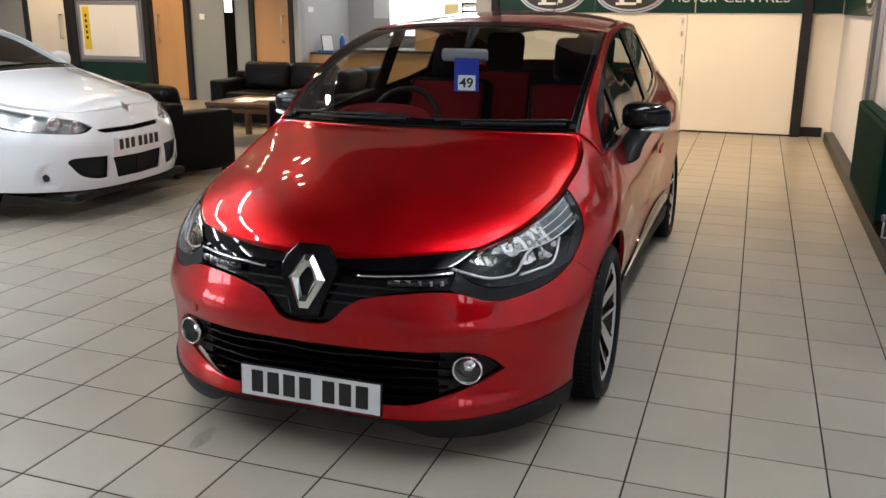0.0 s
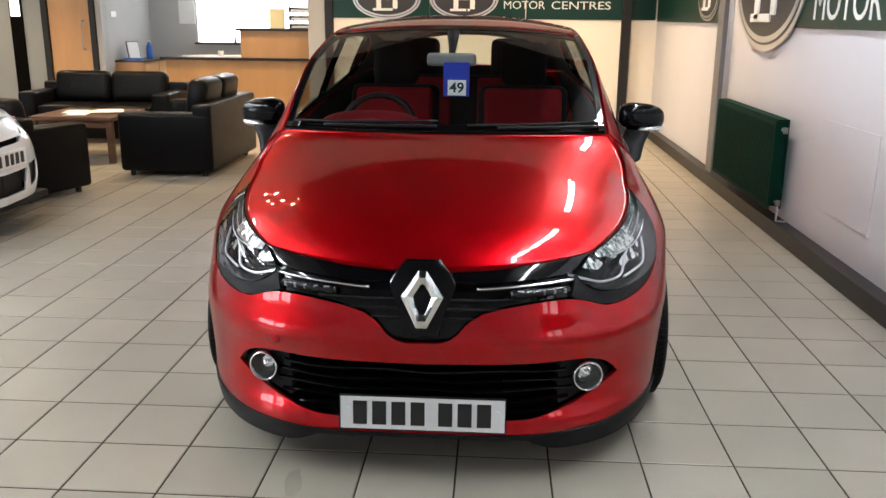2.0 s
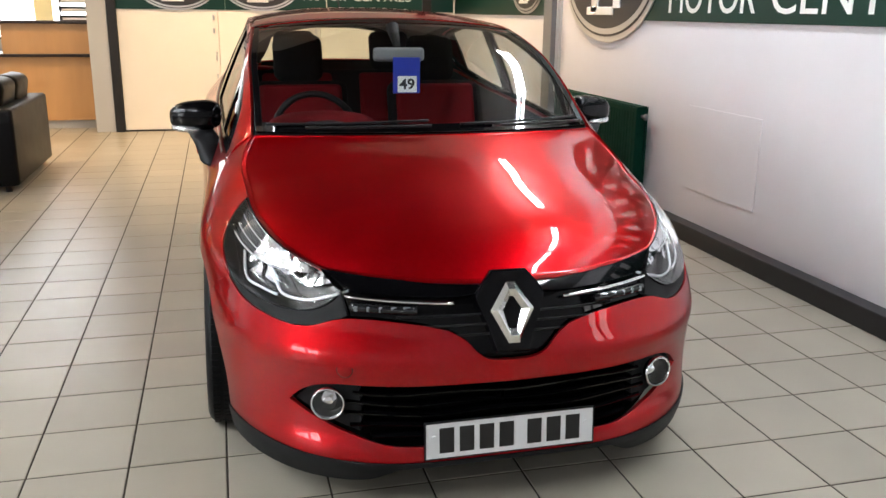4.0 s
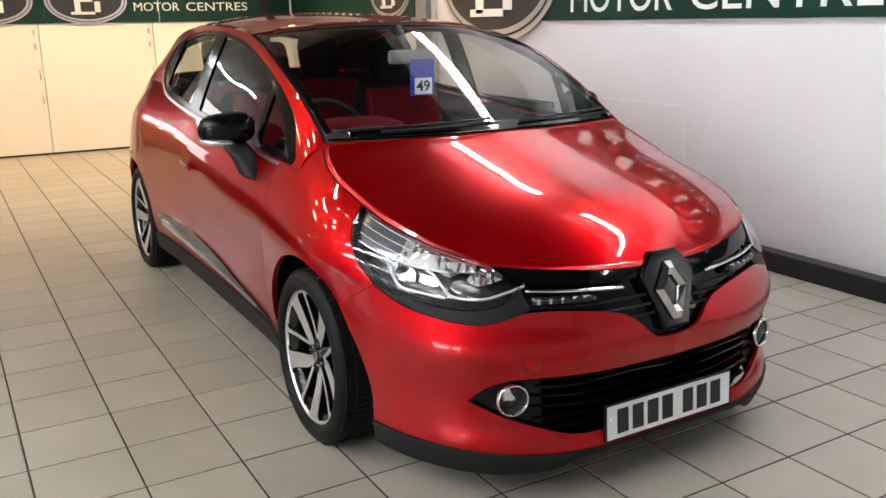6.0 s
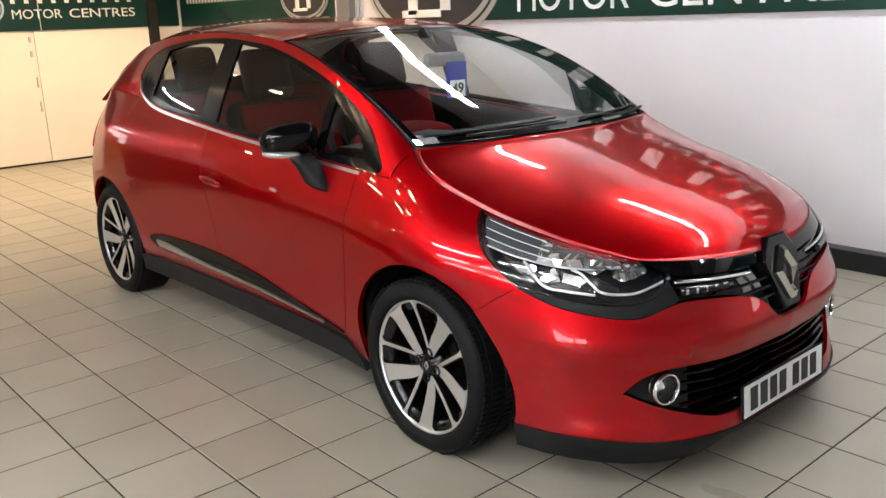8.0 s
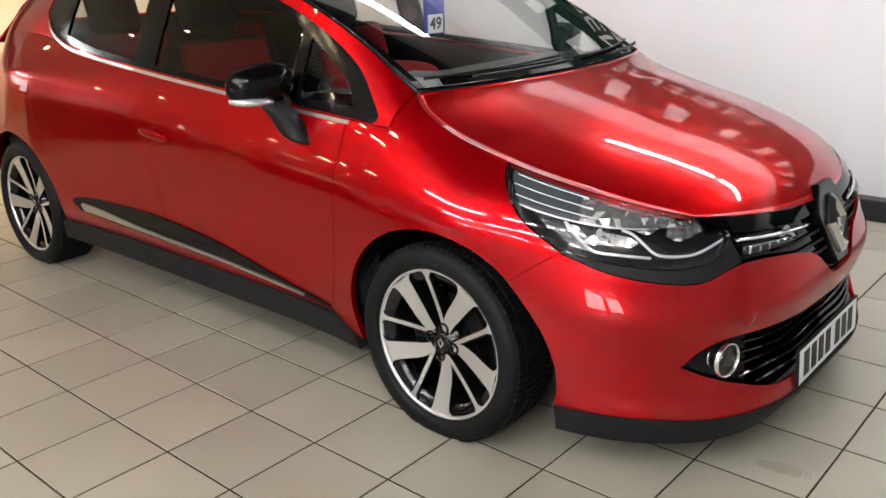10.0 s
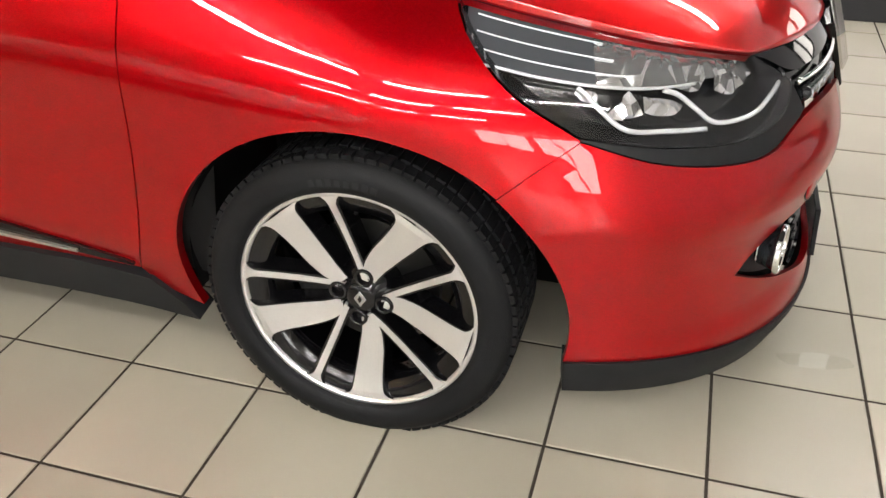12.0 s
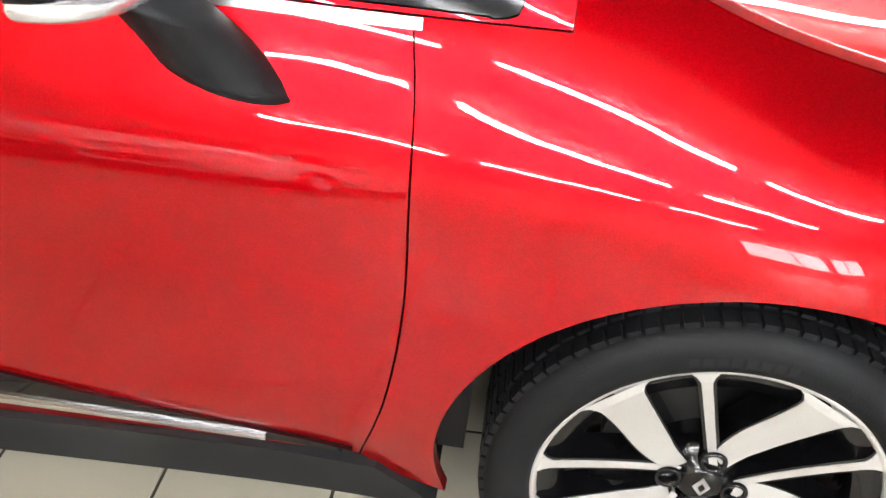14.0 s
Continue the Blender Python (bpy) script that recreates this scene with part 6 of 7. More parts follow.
desk = thing("reception_desk", "oak reception desk with a dark worktop and a raised end", "desk", pose(0, 8.3, 0))
box("front_panel", M["oak"], -4.24, 0, 0.1, -2.06, 0.03, 0.855, 0.002, desk, "oak veneer front panel")
box("side_panel", M["oak"], -4.24, 0.03, 0.1, -4.21, 0.75, 0.855, 0.002, desk)
box("plinth", M["grey_wall"], -4.2, 0.03, 0, -2.06, 0.7, 0.1, 0, desk, "grey plinth")
box("worktop", M["walnut"], -4.3, -0.05, 0.855, -2.06, 0.8, 0.89, 0.006, desk, "dark worktop")
box("raised_panel", M["oak"], -3.2, 0.005, 0.89, -2.06, 0.035, 1.24, 0.002, desk, "raised oak panel")
box("raised_side", M["oak"], -3.2, 0.035, 0.89, -3.17, 0.35, 1.24, 0.002, desk)
box("raised_top", M["walnut"], -3.25, -0.04, 1.24, -2.06, 0.4, 1.272, 0.006, desk, "dark raised worktop")
for k in range(7):
    rnd = random.Random(k)
    x, y = -4.0 + 0.12 * k, 8.45 + rnd.uniform(-0.05, 0.2)
    tagged(box("paper_sheet", M["paper"], -0.105, -0.15, 0, 0.105, 0.15, 0.003 + 0.004 * (k % 3), 0, m=pose(x, y, 0.892, 0, 0, rnd.uniform(-40, 40))), "loose white paper lying on the reception desk", "paper", "papers on the desk")
cup = thing("cup", "small white cup on the reception desk", "cup", pose(-3.52, 8.45, 0.891))
part("bowl", lathe(bmesh.new(), [(0.001, 0), (0.028, 0), (0.036, 0.05), (0.042, 0.08), (0.037, 0.08), (0.03, 0.01)], 20), M["paper"], cup, "", True)
for k in range(3):
    t = thing("letter_tray", "black stacking letter tray on the raised worktop", "letter tray", pose(-2.38, 8.5, 1.273 + 0.105 * k), "stacked letter trays")
    box("tray_base", M["dark_frame"], -0.17, -0.12, 0, 0.17, 0.12, 0.008, 0.002, t)
    for x in (-0.165, 0.165):
        box("tray_side", M["dark_frame"], x - 0.006, -0.12, 0, x + 0.006, 0.12, 0.06, 0.002, t)
    box("tray_back", M["dark_frame"], -0.17, 0.112, 0, 0.17, 0.12, 0.06, 0.002, t)
    for x in (-0.16, 0.16):
        for y in (-0.1, 0.1):
            box("tray_post", M["dark_frame"], x - 0.006, y - 0.006, 0.05, x + 0.006, y + 0.006, 0.105, 0, t)
    box("paper_stack", M["paper"], -0.14, -0.11, 0.009, 0.14, 0.1, 0.035, 0, t)
f = thing("folder", "pale yellow leaflet standing on the raised worktop", "leaflet", pose(-2.74, 8.5, 1.273, -12, 0, 10))
box("sheet", M["pale_yellow"], -0.1, -0.002, 0, 0.1, 0.002, 0.26, 0, f)
box("prop", M["pale_yellow"], -0.1, 0.0, 0, 0.1, 0.07, 0.004, 0, f)

cab = thing("side_cabinet", "low oak cabinet with a dark top beside the reception", "cabinet", pose(-5.35, 9.25, 0))
box("carcass", M["oak"], 0, 0, 0, 0.42, 1.1, 0.76, 0.003, cab)
box("cabinet_top", M["walnut"], -0.0, -0.02, 0.76, 0.45, 1.12, 0.79, 0.004, cab, "dark cabinet top")
for y in (0.02, 0.56):
    dr = box("cabinet_door", M["oak"], 0.42, y, 0.04, 0.436, y + 0.52, 0.74, 0.002, cab)
    box("door_knob", M["steel"], 0.436, y + 0.25, 0.45, 0.455, y + 0.27, 0.55, 0.004, dr)
bf = thing("brochure_stand", "white brochure in a dark stand on the cabinet", "brochure stand", pose(-5.15, 9.5, 0.79, 0, 0, 55))
box("card", M["paper"], -0.09, -0.004, 0.005, 0.09, 0.004, 0.26, 0.001, bf, m=pose(0, 0, 0, -14))
box("back_card", M["dark_frame"], -0.10, 0.005, 0.0, 0.10, 0.011, 0.27, 0.001, bf, m=pose(0, 0, 0, -14))
box("stand_foot", M["dark_frame"], -0.10, -0.03, 0, 0.10, 0.1, 0.006, 0.001, bf)
bt = thing("bottle", "blue plastic bottle standing on the cabinet", "bottle", pose(-5.03, 9.75, 0.79))
part("bottle_body", lathe(bmesh.new(), [(0.001, 0), (0.04, 0), (0.045, 0.02), (0.045, 0.17), (0.03, 0.21), (0.016, 0.23), (0.016, 0.25)], 24), M["blue"], bt, "", True)
part("bottle_cap", lathe(bmesh.new(), [(0.018, 0.25), (0.018, 0.275), (0.001, 0.275)], 16), M["paper"], bt, "", True)
bx_blue = thing("leaflet_box", "flat blue box on the cabinet", "box", pose(-5.1, 9.32, 0.79))
box("carton", M["blue"], -0.12, -0.06, 0, 0.12, 0.06, 0.03, 0.002, bx_blue)
tagged(box("thermostat", M["paper"], -5.349, 9.2, 1.40, -5.335, 9.38, 1.48, 0.003), "small white control box on the grey wall", "thermostat")
tagged(box("notice_sheet", M["paper"], -4.86, 10.635, 1.30, -4.60, 10.649, 1.66, 0.001), "white notice sheet on the grey wall", "notice")

# wall with doors behind the seats
structure("wall_doors", M["partition"], -12.0, NW_Y + 0.06, 0, -5.35, NW_Y + 0.2, CEIL_Z, "grey panelled wall with doors behind the seats", "wall")


def wood_door(nm, x0, x1, handle_side, mat=M["oak"], label="plain oak veneer door in a dark frame"):
    d = tagged(new(nm), label, "door", kind="structure")
    d.matrix_basis = pose(0, NW_Y, 0)
    box("leaf", mat, x0, 0.02, 0.01, x1, 0.058, 2.05, 0.003, d)
    for a, b in ((x0 - 0.09, x0 - 0.003), (x1 + 0.003, x1 + 0.09)):
        box("frame_post", M["dark_frame"], a, -0.02, 0, b, 0.058, 2.1, 0.004, d, "dark door frame")
    box("frame_head", M["dark_frame"], x0 - 0.09, -0.02, 2.06, x1 + 0.09, 0.058, 2.15, 0.004, d)
    hx = x1 - 0.1 if handle_side > 0 else x0 + 0.1
    part("pull_handle", sweep(bmesh.new(), [(hx, 0.02, 0.95), (hx, -0.04, 0.96), (hx, -0.05, 1.0), (hx, -0.05, 1.3), (hx, -0.04, 1.34), (hx, 0.02, 1.35)], 0.012, 8), M["steel"], d, "steel pull handle", True)
    return d


wood_door("door_1", -8.02, -7.42, -1)
wood_door("door_2", -6.12, -5.52, 1)
wood_door("door_3", -10.6, -9.8, 1, M["cream"], "cream painted door in a dark frame")
structure("wall_opening", M["cavity"], -6.69, NW_Y + 0.03, 0.0, -6.51, NW_Y + 0.058, 2.1, "dark narrow opening between the doors", "opening")
tagged(box("opening_light", M["daylight"], -6.665, NW_Y + 0.02, 1.40, -6.535, NW_Y + 0.029, 2.05), "bright strip of daylight in the dark opening", "window", kind="structure")
tagged(box("light_switch", M["paper"], -7.16, NW_Y + 0.045, 1.28, -7.07, NW_Y + 0.059, 1.37, 0.003), "white light switch on the grey wall", "switch")
nb = thing("notice_board", "framed pale notice board with a yellow strip", "notice board", pose(0, NW_Y - 0.02, 0))
box("backing", M["post_grey"], -9.56, 0.0, 0.58, -8.19, 0.07, 2.4, 0.004, nb, "grey metal backing")
box("lower_panel", M["sign_green"], -9.56, 0.0, 0, -8.19, 0.07, 0.577, 0.004, nb, "dark green lower panel")
box("shelf", M["dark_frame"], -9.5, -0.03, 1.62, -8.25, -0.001, 1.70, 0.004, nb, "dark ledge over the board")
for x in (-9.68, -8.19):
    box("post", M["dark_frame"], x + 0.002, -0.03, 0, x + 0.118, 0.07, 2.4, 0.004, nb, "dark upright")
box("board_frame", M["steel"], -9.5, -0.02, 0.62, -8.25, 0.0, 1.56, 0.004, nb, "silver board frame")
box("board_face", M["paper"], -9.44, -0.026, 0.68, -8.31, -0.0205, 1.50, 0.001, nb, "pale board face")
box("yellow_strip", M["yellow"], -9.4, -0.03, 0.78, -9.26, -0.0265, 1.48, 0, nb, "yellow notice strip")
for k in range(5):
    box("strip_bar", M["text_dark"], -9.35, -0.032, 0.95 + 0.09 * k, -9.31, -0.0302, 1.0 + 0.09 * k, 0, nb)
box("sheet", M["paper"], -9.1, -0.031, 0.8, -8.75, -0.0265, 1.3, 0, nb)


# ---- the waiting corner ----
def cushion(bm, x0, y0, z0, x1, y1, z1, r=0.05, m=None):
    return add_box(bm, x0, y0, z0, x1, y1, z1, r, 4, m)


def leather_seat(name, label, m, width, depth, seats, back_h=0.44):
    """Back along -y... the sitter looks towards -y; width along x, base at the middle of the back edge."""
    s = thing(name, label, "sofa" if seats > 1 else "armchair", m)
    w = width / 2
    part("base", cushion(bmesh.new(), -w + 0.02, -depth, 0.06, w - 0.02, -0.02, 0.28, 0.02), M["leather"], s, "", True)
    part("back", cushion(bmesh.new(), -w + 0.004, -0.17, 0.055, w - 0.004, 0.004, 0.66, 0.03), M["leather"], s, "", True)
    for x0, x1 in ((-w, -w + 0.2), (w - 0.2, w)):
        part("arm", cushion(bmesh.new(), x0, -depth - 0.02, 0.05, x1, -0.012, 0.58, 0.035), M["leather"], s, "", True)
    inner = width - 0.4
    cw = inner / seats
    for k in range(seats):
        x = -inner / 2 + cw * k
        part("seat_cushion", cushion(bmesh.new(), x + 0.006, -depth - 0.03, 0.27, x + cw - 0.006, -0.16, 0.44, 0.05), M["leather"], s, "", True)
        lean = Matrix.Translation((x + cw / 2, -0.17, 0.42)) @ Matrix.Rotation(radians(-10), 4, "X")
        c = part("back_cushion", cushion(bmesh.new(), -cw / 2 + 0.006, -0.17, 0, cw / 2 - 0.006, 0.02, back_h, 0.07, lean), M["leather"], s, "", True)
        for dx in ((-0.15, 0.15) if cw > 0.55 else (0,)):
            part("button", ellipsoid(bmesh.new(), lean @ Matrix.Translation((dx, -0.172, back_h - 0.18)) @ Matrix.Diagonal((0.014, 0.008, 0.014, 1)), 2, 12, 8), M["leather"], c, "", True)
    for x in (-w + 0.09, w - 0.09):
        for y in (-depth + 0.06, -0.1):
            part("foot", add_cyl(bmesh.new(), (x, y, 0), (x, y, 0.07), 0.025, 12), M["dark_frame"], s)
    return s


leather_seat("armchair", "black leather armchair with its back turned to the desk", pose(-2.33, 5.02, 0, 0, 0, -90), 1.48, 0.84, 2)
leather_seat("sofa", "black leather two-seat sofa with buttoned back cushions", pose(-4.32, 7.0, 0, 0, 0, 0), 1.75, 0.75, 2, 0.36)
leather_seat("sofa", "black leather two-seat sofa standing beside the white car", pose(-4.064, 3.23, 0, 0, 0, 159), 1.48, 0.66, 2, 0.36)
tb = thing("coffee_table", "low dark brown wooden coffee table with papers on it", "coffee table", pose(-3.95, 5.35, 0))
box("tabletop", M["table_wood"], -0.42, -0.42, 0.42, 0.42, 0.42, 0.46, 0.006, tb)
for x in (-0.38, 0.38):
    for y in (-0.38, 0.38):
        box("leg", M["table_wood"], x - 0.03, y - 0.03, 0, x + 0.03, y + 0.03, 0.42, 0.004, tb)
for y in (-0.37, 0.37):
    box("apron", M["table_wood"], -0.35, y - 0.012, 0.35, 0.35, y + 0.012, 0.42, 0.002, tb)
for k in range(4):
    rnd = random.Random(20 + k)
    tagged(box("magazine", M["paper"], -0.105, -0.148, 0, 0.105, 0.148, 0.004, 0.001, m=pose(-4.1 + 0.13 * k, 5.2 + rnd.uniform(-0.1, 0.2), 0.461 + 0.0045 * k, 0, 0, rnd.uniform(-30, 30))), "pale magazine lying on the coffee table", "magazine", "magazines on the table")
# small puddle of water on the floor before the red car
rim = []
for i in range(40):
    a = 2 * math.pi * i / 40
    f = 1 + 0.28 * noise.noise(Vector((math.cos(a) * 1.6, math.sin(a) * 1.6, 4.2)))
    rim.append((0.027 * f * math.cos(a) - 0.10 * (0.085 * math.sin(a)), 0.085 * f * math.sin(a)))
M["water"] = clear_glass("water on the floor", (1.0, 1.0, 1.0))
puddle = mesh_object("puddle", prism(bmesh.new(), rim, 0.0016, pose(-0.393, -0.918, 0.0006), 0.0006), M["water"], smooth=False)
puddle.visible_shadow = False
tagged(puddle, "small puddle of clear water on the floor tiles", "puddle")


# ---- the white coupe ----
M["white_paint"] = material("white car paint", (0.72, 0.75, 0.78), 0.25, 0, Coat_Weight=1.0, Coat_Roughness=0.03)
WHITE = pose(-3.88, 2.05, 0, 0, 0, 90)
coupe = thing("car", "white two-door coupe parked nose-on beside the seats", "car", WHITE)
shell = Ribbon(
    [(0, -0.925), (-0.3, -0.905), (-0.5, -0.855), (-0.66, -0.755), (-0.77, -0.61), (-0.84, -0.41), (-0.88, -0.12), (-0.89, 0.3), (-0.885, 1.2), (-0.895, 2.4), (-0.86, 2.95), (-0.6, 3.28), (-0.3, 3.36), (0, 3.38)],
    [
        (("x", 0), [(0.15, 0.06), (0.22, 0.02), (0.3, 0.005), (0.4, 0), (0.5, 0.01), (0.58, 0.03), (0.66, 0.065), (0.74, 0.115), (0.8, 0.17)]),
        (("x", -0.5), [(0.15, 0.06), (0.22, 0.02), (0.3, 0.005), (0.4, 0), (0.5, 0.008), (0.58, 0.028), (0.66, 0.07), (0.74, 0.14), (0.8, 0.21)]),
        (("y", -0.4), [(0.15, 0.06), (0.25, 0.02), (0.4, 0), (0.55, 0.004), (0.64, 0.025), (0.72, 0.07), (0.8, 0.14), (0.88, 0.24)]),
        (("y", 0.1), [(0.15, 0.07), (0.3, 0.03), (0.5, 0), (0.64, 0.004), (0.75, 0.03), (0.84, 0.09), (0.92, 0.16), (1.0, 0.25)]),
        (("y", 1.2), [(0.15, 0.08), (0.3, 0.05), (0.5, 0.02), (0.68, 0), (0.8, 0.01), (0.9, 0.05), (0.98, 0.1), (1.05, 0.14)]),
        (("y", 2.5), [(0.15, 0.06), (0.35, 0.02), (0.55, 0), (0.7, 0.004), (0.85, 0.02), (0.95, 0.06), (1.05, 0.12)]),
        (("y", 3.38), [(0.15, 0.08), (0.4, 0.02), (0.55, 0), (0.75, 0.03), (0.95, 0.1), (1.05, 0.16)]),
    ],
)
wx = lambda x, z: (shell.find("x", x, z), z)
wy = lambda y, z: (shell.find("y", y, z), z)
w_seam = smooth_line([wx(-0.40, 0.745), wx(-0.56, 0.765), wy(-0.42, 0.80), wy(-0.2, 0.855), wy(0.05, 0.92), wy(0.2, 0.965)], 0.03)
w_front = smooth_line([wx(0, 0.745), wx(-0.2, 0.745), wx(-0.40, 0.745)], 0.03)
w_end = shell.u[-1]
w_belt = smooth_line([wy(y, z) for y, z in ((0.2, 0.965), (0.8, 0.985), (1.5, 1.01), (2.2, 1.03), (2.8, 1.03))] + [(w_end, 0.98)], 0.05)
mouth = closed(smooth_line([wx(0, 0.415), wx(-0.27, 0.42)], 0.03), smooth_line([wx(-0.27, 0.42), wx(-0.235, 0.27)], 0.03), smooth_line([wx(-0.235, 0.27), wx(0, 0.265)], 0.03))
w_arch = [wy(0.02 + 0.345 * math.cos(radians(a)), 0.31 + 0.345 * math.sin(radians(a))) for a in range(-15, 196, 8)]
w_arch_r = [wy(2.62 + 0.345 * math.cos(radians(a)), 0.31 + 0.345 * math.sin(radians(a))) for a in range(-15, 196, 8)]
low_l = closed(smooth_line([wx(0, 0.21), wx(-0.4, 0.215), wx(-0.7, 0.23), wy(-0.36, 0.23)], 0.04), w_arch[::-1], smooth_line([wy(0.4, 0.21), wy(1.3, 0.21), wy(2.25, 0.21)], 0.06), w_arch_r[::-1], smooth_line([wy(2.98, 0.22), (w_end, 0.25)], 0.05))
side_in = closed(smooth_line([wx(-0.31, 0.44), wx(-0.56, 0.45), wx(-0.60, 0.425)], 0.03), smooth_line([wx(-0.60, 0.425), wx(-0.53, 0.33), wx(-0.42, 0.29), wx(-0.33, 0.285)], 0.03), smooth_line([wx(-0.33, 0.285), wx(-0.31, 0.44)], 0.03))
slot = closed(smooth_line([wx(0, 0.622), wx(-0.28, 0.628), wx(-0.34, 0.625)], 0.03), smooth_line([wx(-0.34, 0.625), wx(-0.29, 0.598), wx(0, 0.588)], 0.03))
w_lamp = closed(smooth_line([wx(-0.355, 0.645), wx(-0.45, 0.70), wx(-0.62, 0.745), wy(-0.42, 0.785), wy(-0.27, 0.81)], 0.025), smooth_line([wy(-0.27, 0.81), wy(-0.30, 0.74), wy(-0.45, 0.665), wx(-0.60, 0.620), wx(-0.45, 0.612), wx(-0.355, 0.645)], 0.025))
mid_line = lambda z0, z1: smooth_line([wx(0, z0), wx(0, z1)], 0.04)
shell_loop = closed(low_l, smooth_line([(w_end, 0.25), (w_end, 0.98)], 0.06), w_belt[::-1], w_seam[::-1], w_front[::-1], mid_line(0.745, 0.622), slot, mid_line(0.588, 0.415), mouth, mid_line(0.265, 0.21))
skin("body_shell", shell, shell_loop, M["white_paint"], coupe, "glossy white bumper and wings", holes=[side_in, w_lamp], gap=0, sides="whole", step=0.03)
skin("lower_grille", shell, mouth, M["black"], coupe, "black lower grille", out=-0.035, hem=0, gap=-0.02, sides="whole", step=0.05)
skin("upper_grille", shell, slot, M["cavity"], coupe, "thin black upper grille", out=-0.035, hem=0, gap=-0.02, sides="whole", step=0.05)
skin("side_intake", shell, side_in, M["black"], coupe, "black side intake", out=-0.03, hem=0, gap=-0.02, step=0.04)
for o in skin("headlight", shell, w_lamp, M["lens"], coupe, "clear headlight", out=0.001, hem=0.004, gap=0.002, step=0.04):
    o.visible_shadow = False
    sx = -1 if o.data.vertices[0].co.x < 0 else 1
    d = skin_data(shell, inset(w_lamp, -0.004), (), 0.04, 0.0, -0.06)
    bowl = skin_mesh("lamp_bowl", d if sx < 0 else mirrored(d), M["lamp_ribbed"], o, "bright lamp reflector")
    for u_, z_, r in ((wx(-0.46, 0.655)[0], 0.655, 0.035), (wx(-0.58, 0.68)[0], 0.68, 0.045)):
        p = on_skin(shell, [(u_, z_)], -0.035)[0]
        p.x *= -sx
        m = Matrix.Translation(p) @ Vector((sx * 0.3, -1, 0)).to_track_quat("Z", "Y").to_matrix().to_4x4()
        part("projector", lathe(bmesh.new(), [(0.001, 0.02), (r * 0.6, 0.014), (r, 0), (r * 1.15, 0.004), (r * 1.15, -0.02)], 24, m), M["lamp_chrome"], o, "bright round projector", True)
ws3 = np.array([tuple(p) for p in on_skin(shell, w_seam, 0.0)])
wsb = np.linspace(0, 1, len(ws3))
w_mid_y, w_mid_z = curve([(0, -0.80), (0.15, -0.68), (0.5, -0.33), (1, 0.10)]), curve([(0, 0.75), (0.15, 0.822), (0.5, 0.92), (1, 1.0)])
w_bonnet = spine(lambda b: (-np.interp(b, wsb, ws3[:, 0]) - 0.002, np.interp(b, wsb, ws3[:, 1]), np.interp(b, wsb, ws3[:, 2])), lambda b: (w_mid_y(b), w_mid_z(b)), lambda b: 2.4 + 0 * b)
grid_skin("bonnet", w_bonnet, M["white_paint"], coupe, "smooth white bonnet", na=40, nb=30)
w_rx, w_rz = curve([(0.22, 0.70), (1.2, 0.60), (2.2, 0.58), (3.0, 0.55)]), curve([(0.22, 0.97), (0.8, 1.24), (1.2, 1.34), (1.8, 1.37), (2.5, 1.29), (3.0, 1.12)])
wwy = lambda b: 0.22 + 0.98 * b
w_screen = spine(lambda b: (w_rx(wwy(b)), wwy(b), w_rz(wwy(b))), lambda b: (0.11 + 0.98 * b, 1.005 + 0.385 * b + 0.04 * b * (1 - b)), lambda b: 2.2 + 0 * b)
grid_skin("windscreen", w_screen, M["glass"], coupe, "raked windscreen", na=24, nb=16, hem=0, a0=-0.96, a1=0.96).visible_shadow = False
for a0, a1 in ((-1.0, -0.94), (0.94, 1.0)):
    grid_skin("pillar", w_screen, M["white_paint"], coupe, "white windscreen pillar", na=4, nb=16, hem=0.04, a0=a0, a1=a1, out=0.004)
grid_skin("screen_border", w_screen, M["gloss_black"], coupe, "black windscreen foot", na=24, nb=2, hem=0.004, a0=-0.94, a1=0.94, b0=-0.01, b1=0.07, out=0.002)
wry = lambda b: 1.2 + 1.8 * b
grid_skin("roof", spine(lambda b: (w_rx(wry(b)), wry(b), w_rz(wry(b))), lambda b: (1.09 + 2.0 * b, curve([(0, 1.39), (0.4, 1.43), (1, 1.2)])(b)), lambda b: 2.6 + 0 * b), M["white_paint"], coupe, "white roof", na=24, nb=20)


def w_side(y, z, out=0.0):
    y, z = np.asarray(y, float), np.asarray(z, float)
    zb = 0.965 + 0.03 * (y - 0.2)
    t = (z - zb) / np.maximum(w_rz(y) - zb, 0.02)
    x = 0.80 + (w_rx(y) - 0.80) * t
    return np.stack([-x - out, y, z], 1)


skin("side_window", w_side, closed(smooth_line([(0.24, 0.968), (0.8, 1.235), (1.2, 1.335), (1.8, 1.365), (2.5, 1.285), (2.9, 1.15), (2.9, 1.05)], 0.05), smooth_line([(2.9, 1.05), (1.5, 1.005), (0.24, 0.966)], 0.05)), M["gloss_black"], coupe, "dark side windows", gap=0, step=0.06)
box("floor_pan", M["cavity"], -0.7, -0.6, 0.18, 0.7, 3.1, 0.5, 0.02, coupe)
box("front_lip", M["black"], -0.62, -0.86, 0.15, 0.62, -0.5, 0.212, 0.02, coupe, "black lower lip")
bm = prism(bmesh.new(), [(0, 0.05), (0.035, 0), (0, -0.05), (-0.035, 0)], 0.012, Matrix.Translation((0, -0.822, 0.748)) @ Matrix.Rotation(radians(50), 4, "X"), 0.004)
part("badge", bm, M["chrome"], coupe, "chrome diamond-shaped badge")
wp = part("number_plate", add_box(bmesh.new(), -0.26, -0.925, 0.45, 0.26, -0.912, 0.56, 0.003), M["plate"], coupe, "pale number plate with plain black bars")
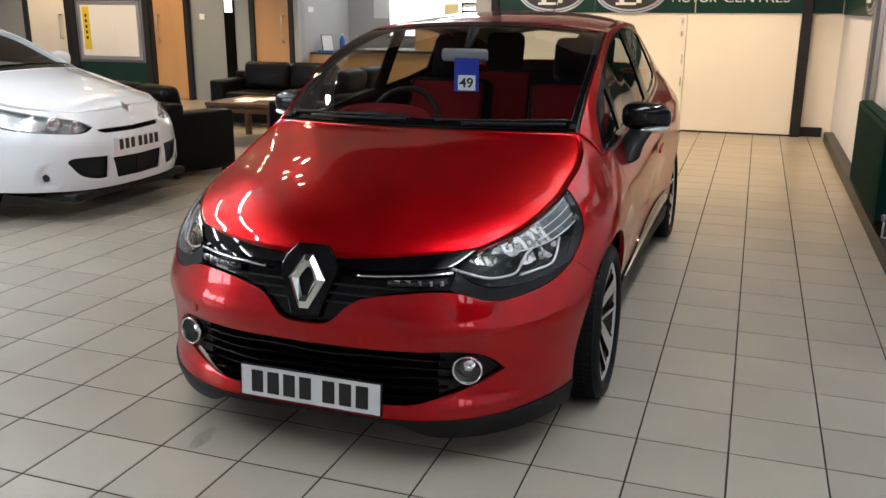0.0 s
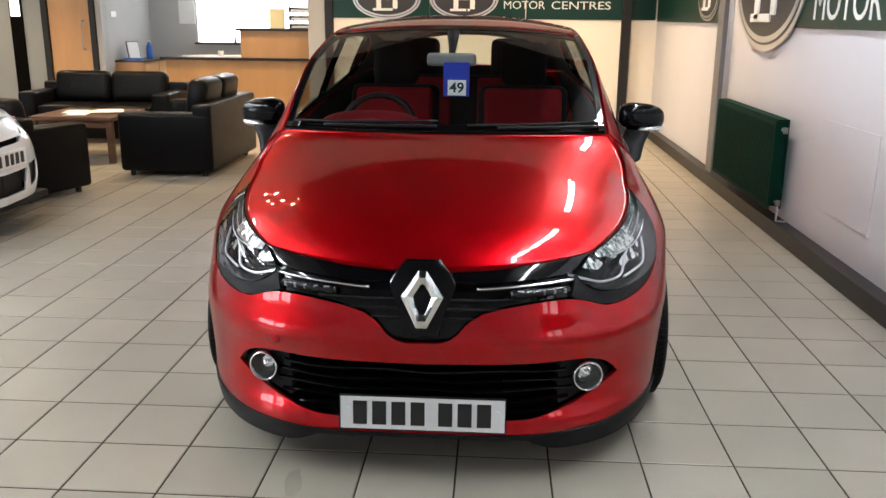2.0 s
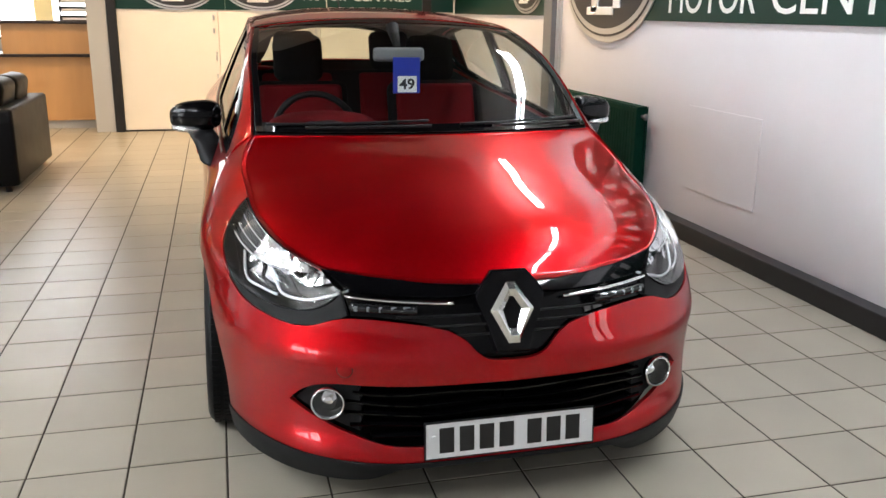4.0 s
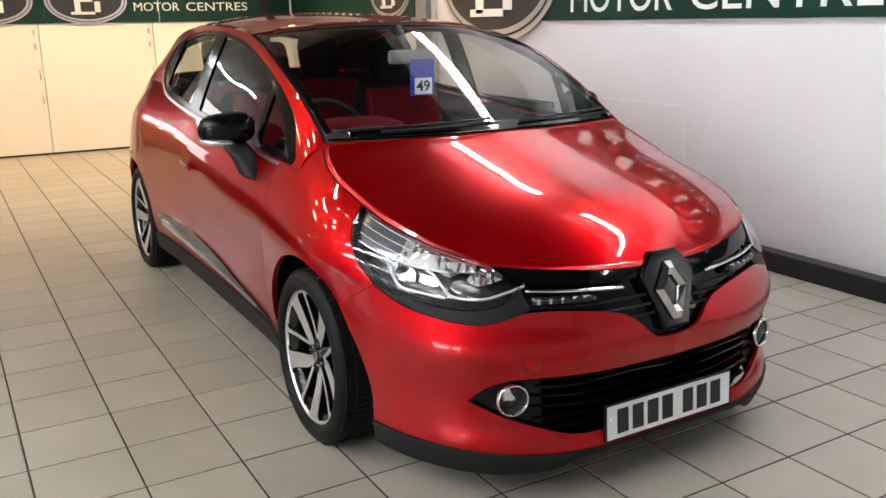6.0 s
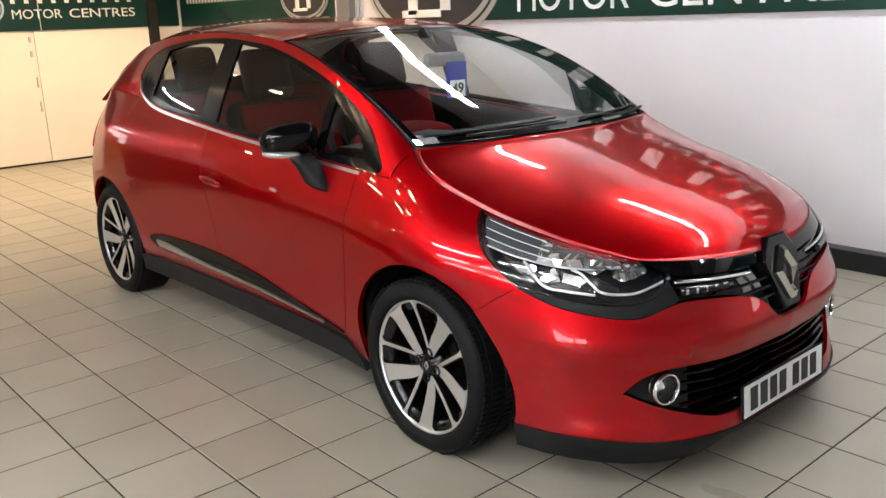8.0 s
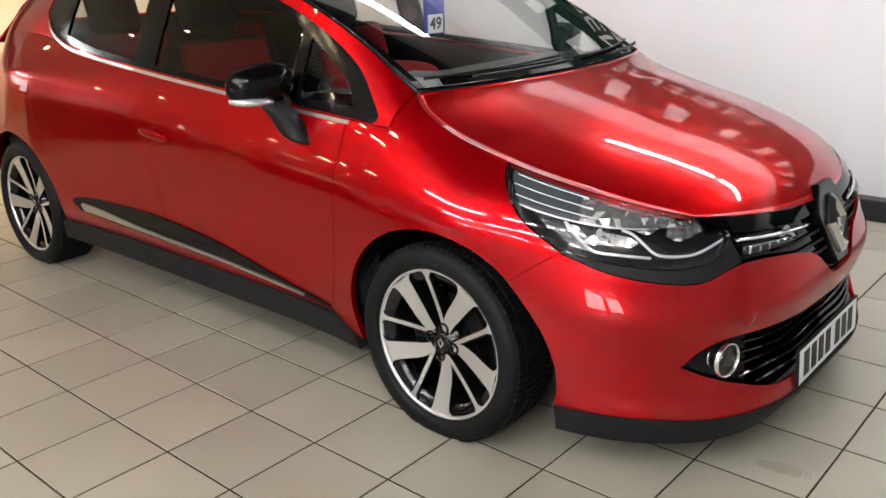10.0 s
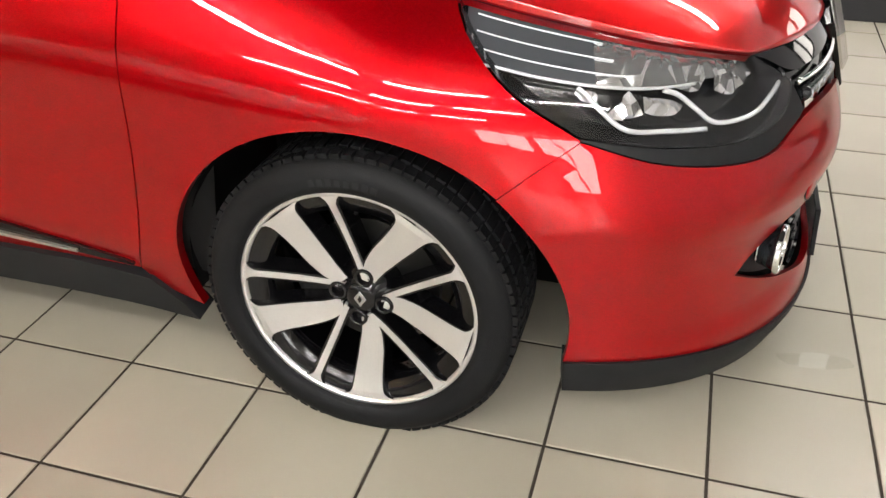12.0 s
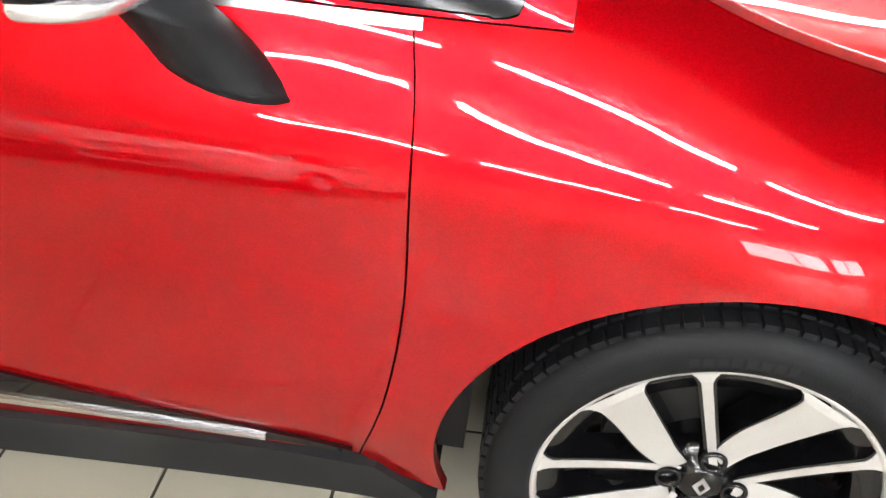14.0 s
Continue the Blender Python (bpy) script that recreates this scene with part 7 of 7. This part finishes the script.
for k in range(7):
    x = -0.19 + 0.062 * k + (0.02 if k > 2 else 0)
    part("plate_bar", add_box(bmesh.new(), x - 0.02, -0.9268, 0.468, x + 0.02, -0.9245, 0.542), M["plate_black"], wp)
for sx in (-1, 1):
    m = Matrix.Translation((sx * 0.70, -0.715, 0.335)) @ Vector((sx * 0.7, -1, 0)).to_track_quat("Z", "Y").to_matrix().to_4x4()
    fb = part("fog_bowl", lathe(bmesh.new(), [(0.10, 0.004), (0.085, 0.008), (0.05, -0.012), (0.035, -0.02)], 28, m), M["white_paint"], coupe, "white dished fog lamp surround", True)
    part("fog_lamp", lathe(bmesh.new(), [(0.001, 0.0), (0.025, -0.004), (0.036, -0.012), (0.036, -0.03)], 22, m), M["lamp_dark"], fb, "dark fog lamp", True)
for y in (0.02, 2.62):
    for sx in (-1, 1):
        w = part("wheel", lathe(bmesh.new(), [(0.22, 0.02), (0.3, 0.03), (0.315, 0.0), (0.315, -0.16), (0.28, -0.18)], 40, Matrix.Translation((sx * 0.83, y, 0.315)) @ Matrix.Rotation(radians(90 * sx), 4, "Y")), M["rubber"], coupe, "black tyre", True)
        part("rim", lathe(bmesh.new(), [(0.001, 0.0), (0.06, 0.01), (0.19, -0.01), (0.225, 0.018)], 40, Matrix.Translation((sx * 0.83, y, 0.315)) @ Matrix.Rotation(radians(90 * sx), 4, "Y")), M["satin"], w, "silver rim", True)
for sx in (-1, 1):
    c = part("door_mirror", ellipsoid(bmesh.new(), Matrix.Translation((sx * 0.95, 0.62, 1.02)) @ Matrix.Diagonal((0.11, 0.06, 0.075, 1)), 2.6), M["white_paint"], coupe, "white door mirror", True)


# ---- the tiled floor, laid last ----
PITCH, JOINT, TILE_X, TILE_Y = 0.3075, 0.0066, -0.495, -0.084
floor = structure("floor", M["grout"], LEFT_X, FRONT_Y, -0.12, WALL_X, 12.0, -0.0022, "square beige ceramic floor tiles with dark joints", "floor")


def tile_verts(x, y, rnd):
    s, c = (PITCH - JOINT) / 2, 0.0022
    tilt = (rnd.uniform(-0.0009, 0.0009), rnd.uniform(-0.0009, 0.0009))
    out = []
    for h, z in ((s, -0.006), (s, -0.0016), (s - c, 0.0)):
        for dx, dy in ((-h, -h), (h, -h), (h, h), (-h, h)):
            out.append((x + dx, y + dy, z + tilt[0] * dx + tilt[1] * dy))
    return out


TILE_FACES = [(8, 9, 10, 11)] + [(a + k, a + (k + 1) % 4, a + 4 + (k + 1) % 4, a + 4 + k) for a in (0, 4) for k in range(4)]
rnd = random.Random(5)
shared = []
for k in range(12):
    me = bpy.data.meshes.new("tile")
    me.from_pydata(tile_verts(0, 0, rnd), [], TILE_FACES)
    me.materials.append(M["tile"])
    shared.append(me)
verts, faces = [], []
i0, i1 = int((LEFT_X - TILE_X) / PITCH), int((WALL_X - 0.1 - TILE_X) / PITCH) + 1
j0, j1 = int((FRONT_Y - TILE_Y) / PITCH), int((11.9 - TILE_Y) / PITCH)
for i in range(i0, i1):
    for j in range(j0, j1):
        x, y = TILE_X + (i + 0.5) * PITCH, TILE_Y + (j + 0.5) * PITCH
        if -2.3 < x < 2.1 and -1.95 < y < 4.6 and len(floor.children) < 300:
            ob = new("tile", shared[rnd.randrange(12)])
            ob.parent = floor
            ob.matrix_basis = Matrix.Translation((x, y, 0)) @ Matrix.Rotation(rnd.randrange(4) * math.pi / 2, 4, "Z")
        else:
            k = len(verts)
            verts += tile_verts(x, y, rnd)
            faces += [tuple(a + k for a in f) for f in TILE_FACES]
me = bpy.data.meshes.new("tile_field")
me.from_pydata(verts, [], faces)
me.materials.append(M["tile"])
field = new("tile_field", me)
field.parent = floor
tagged(field, kind="stuff")
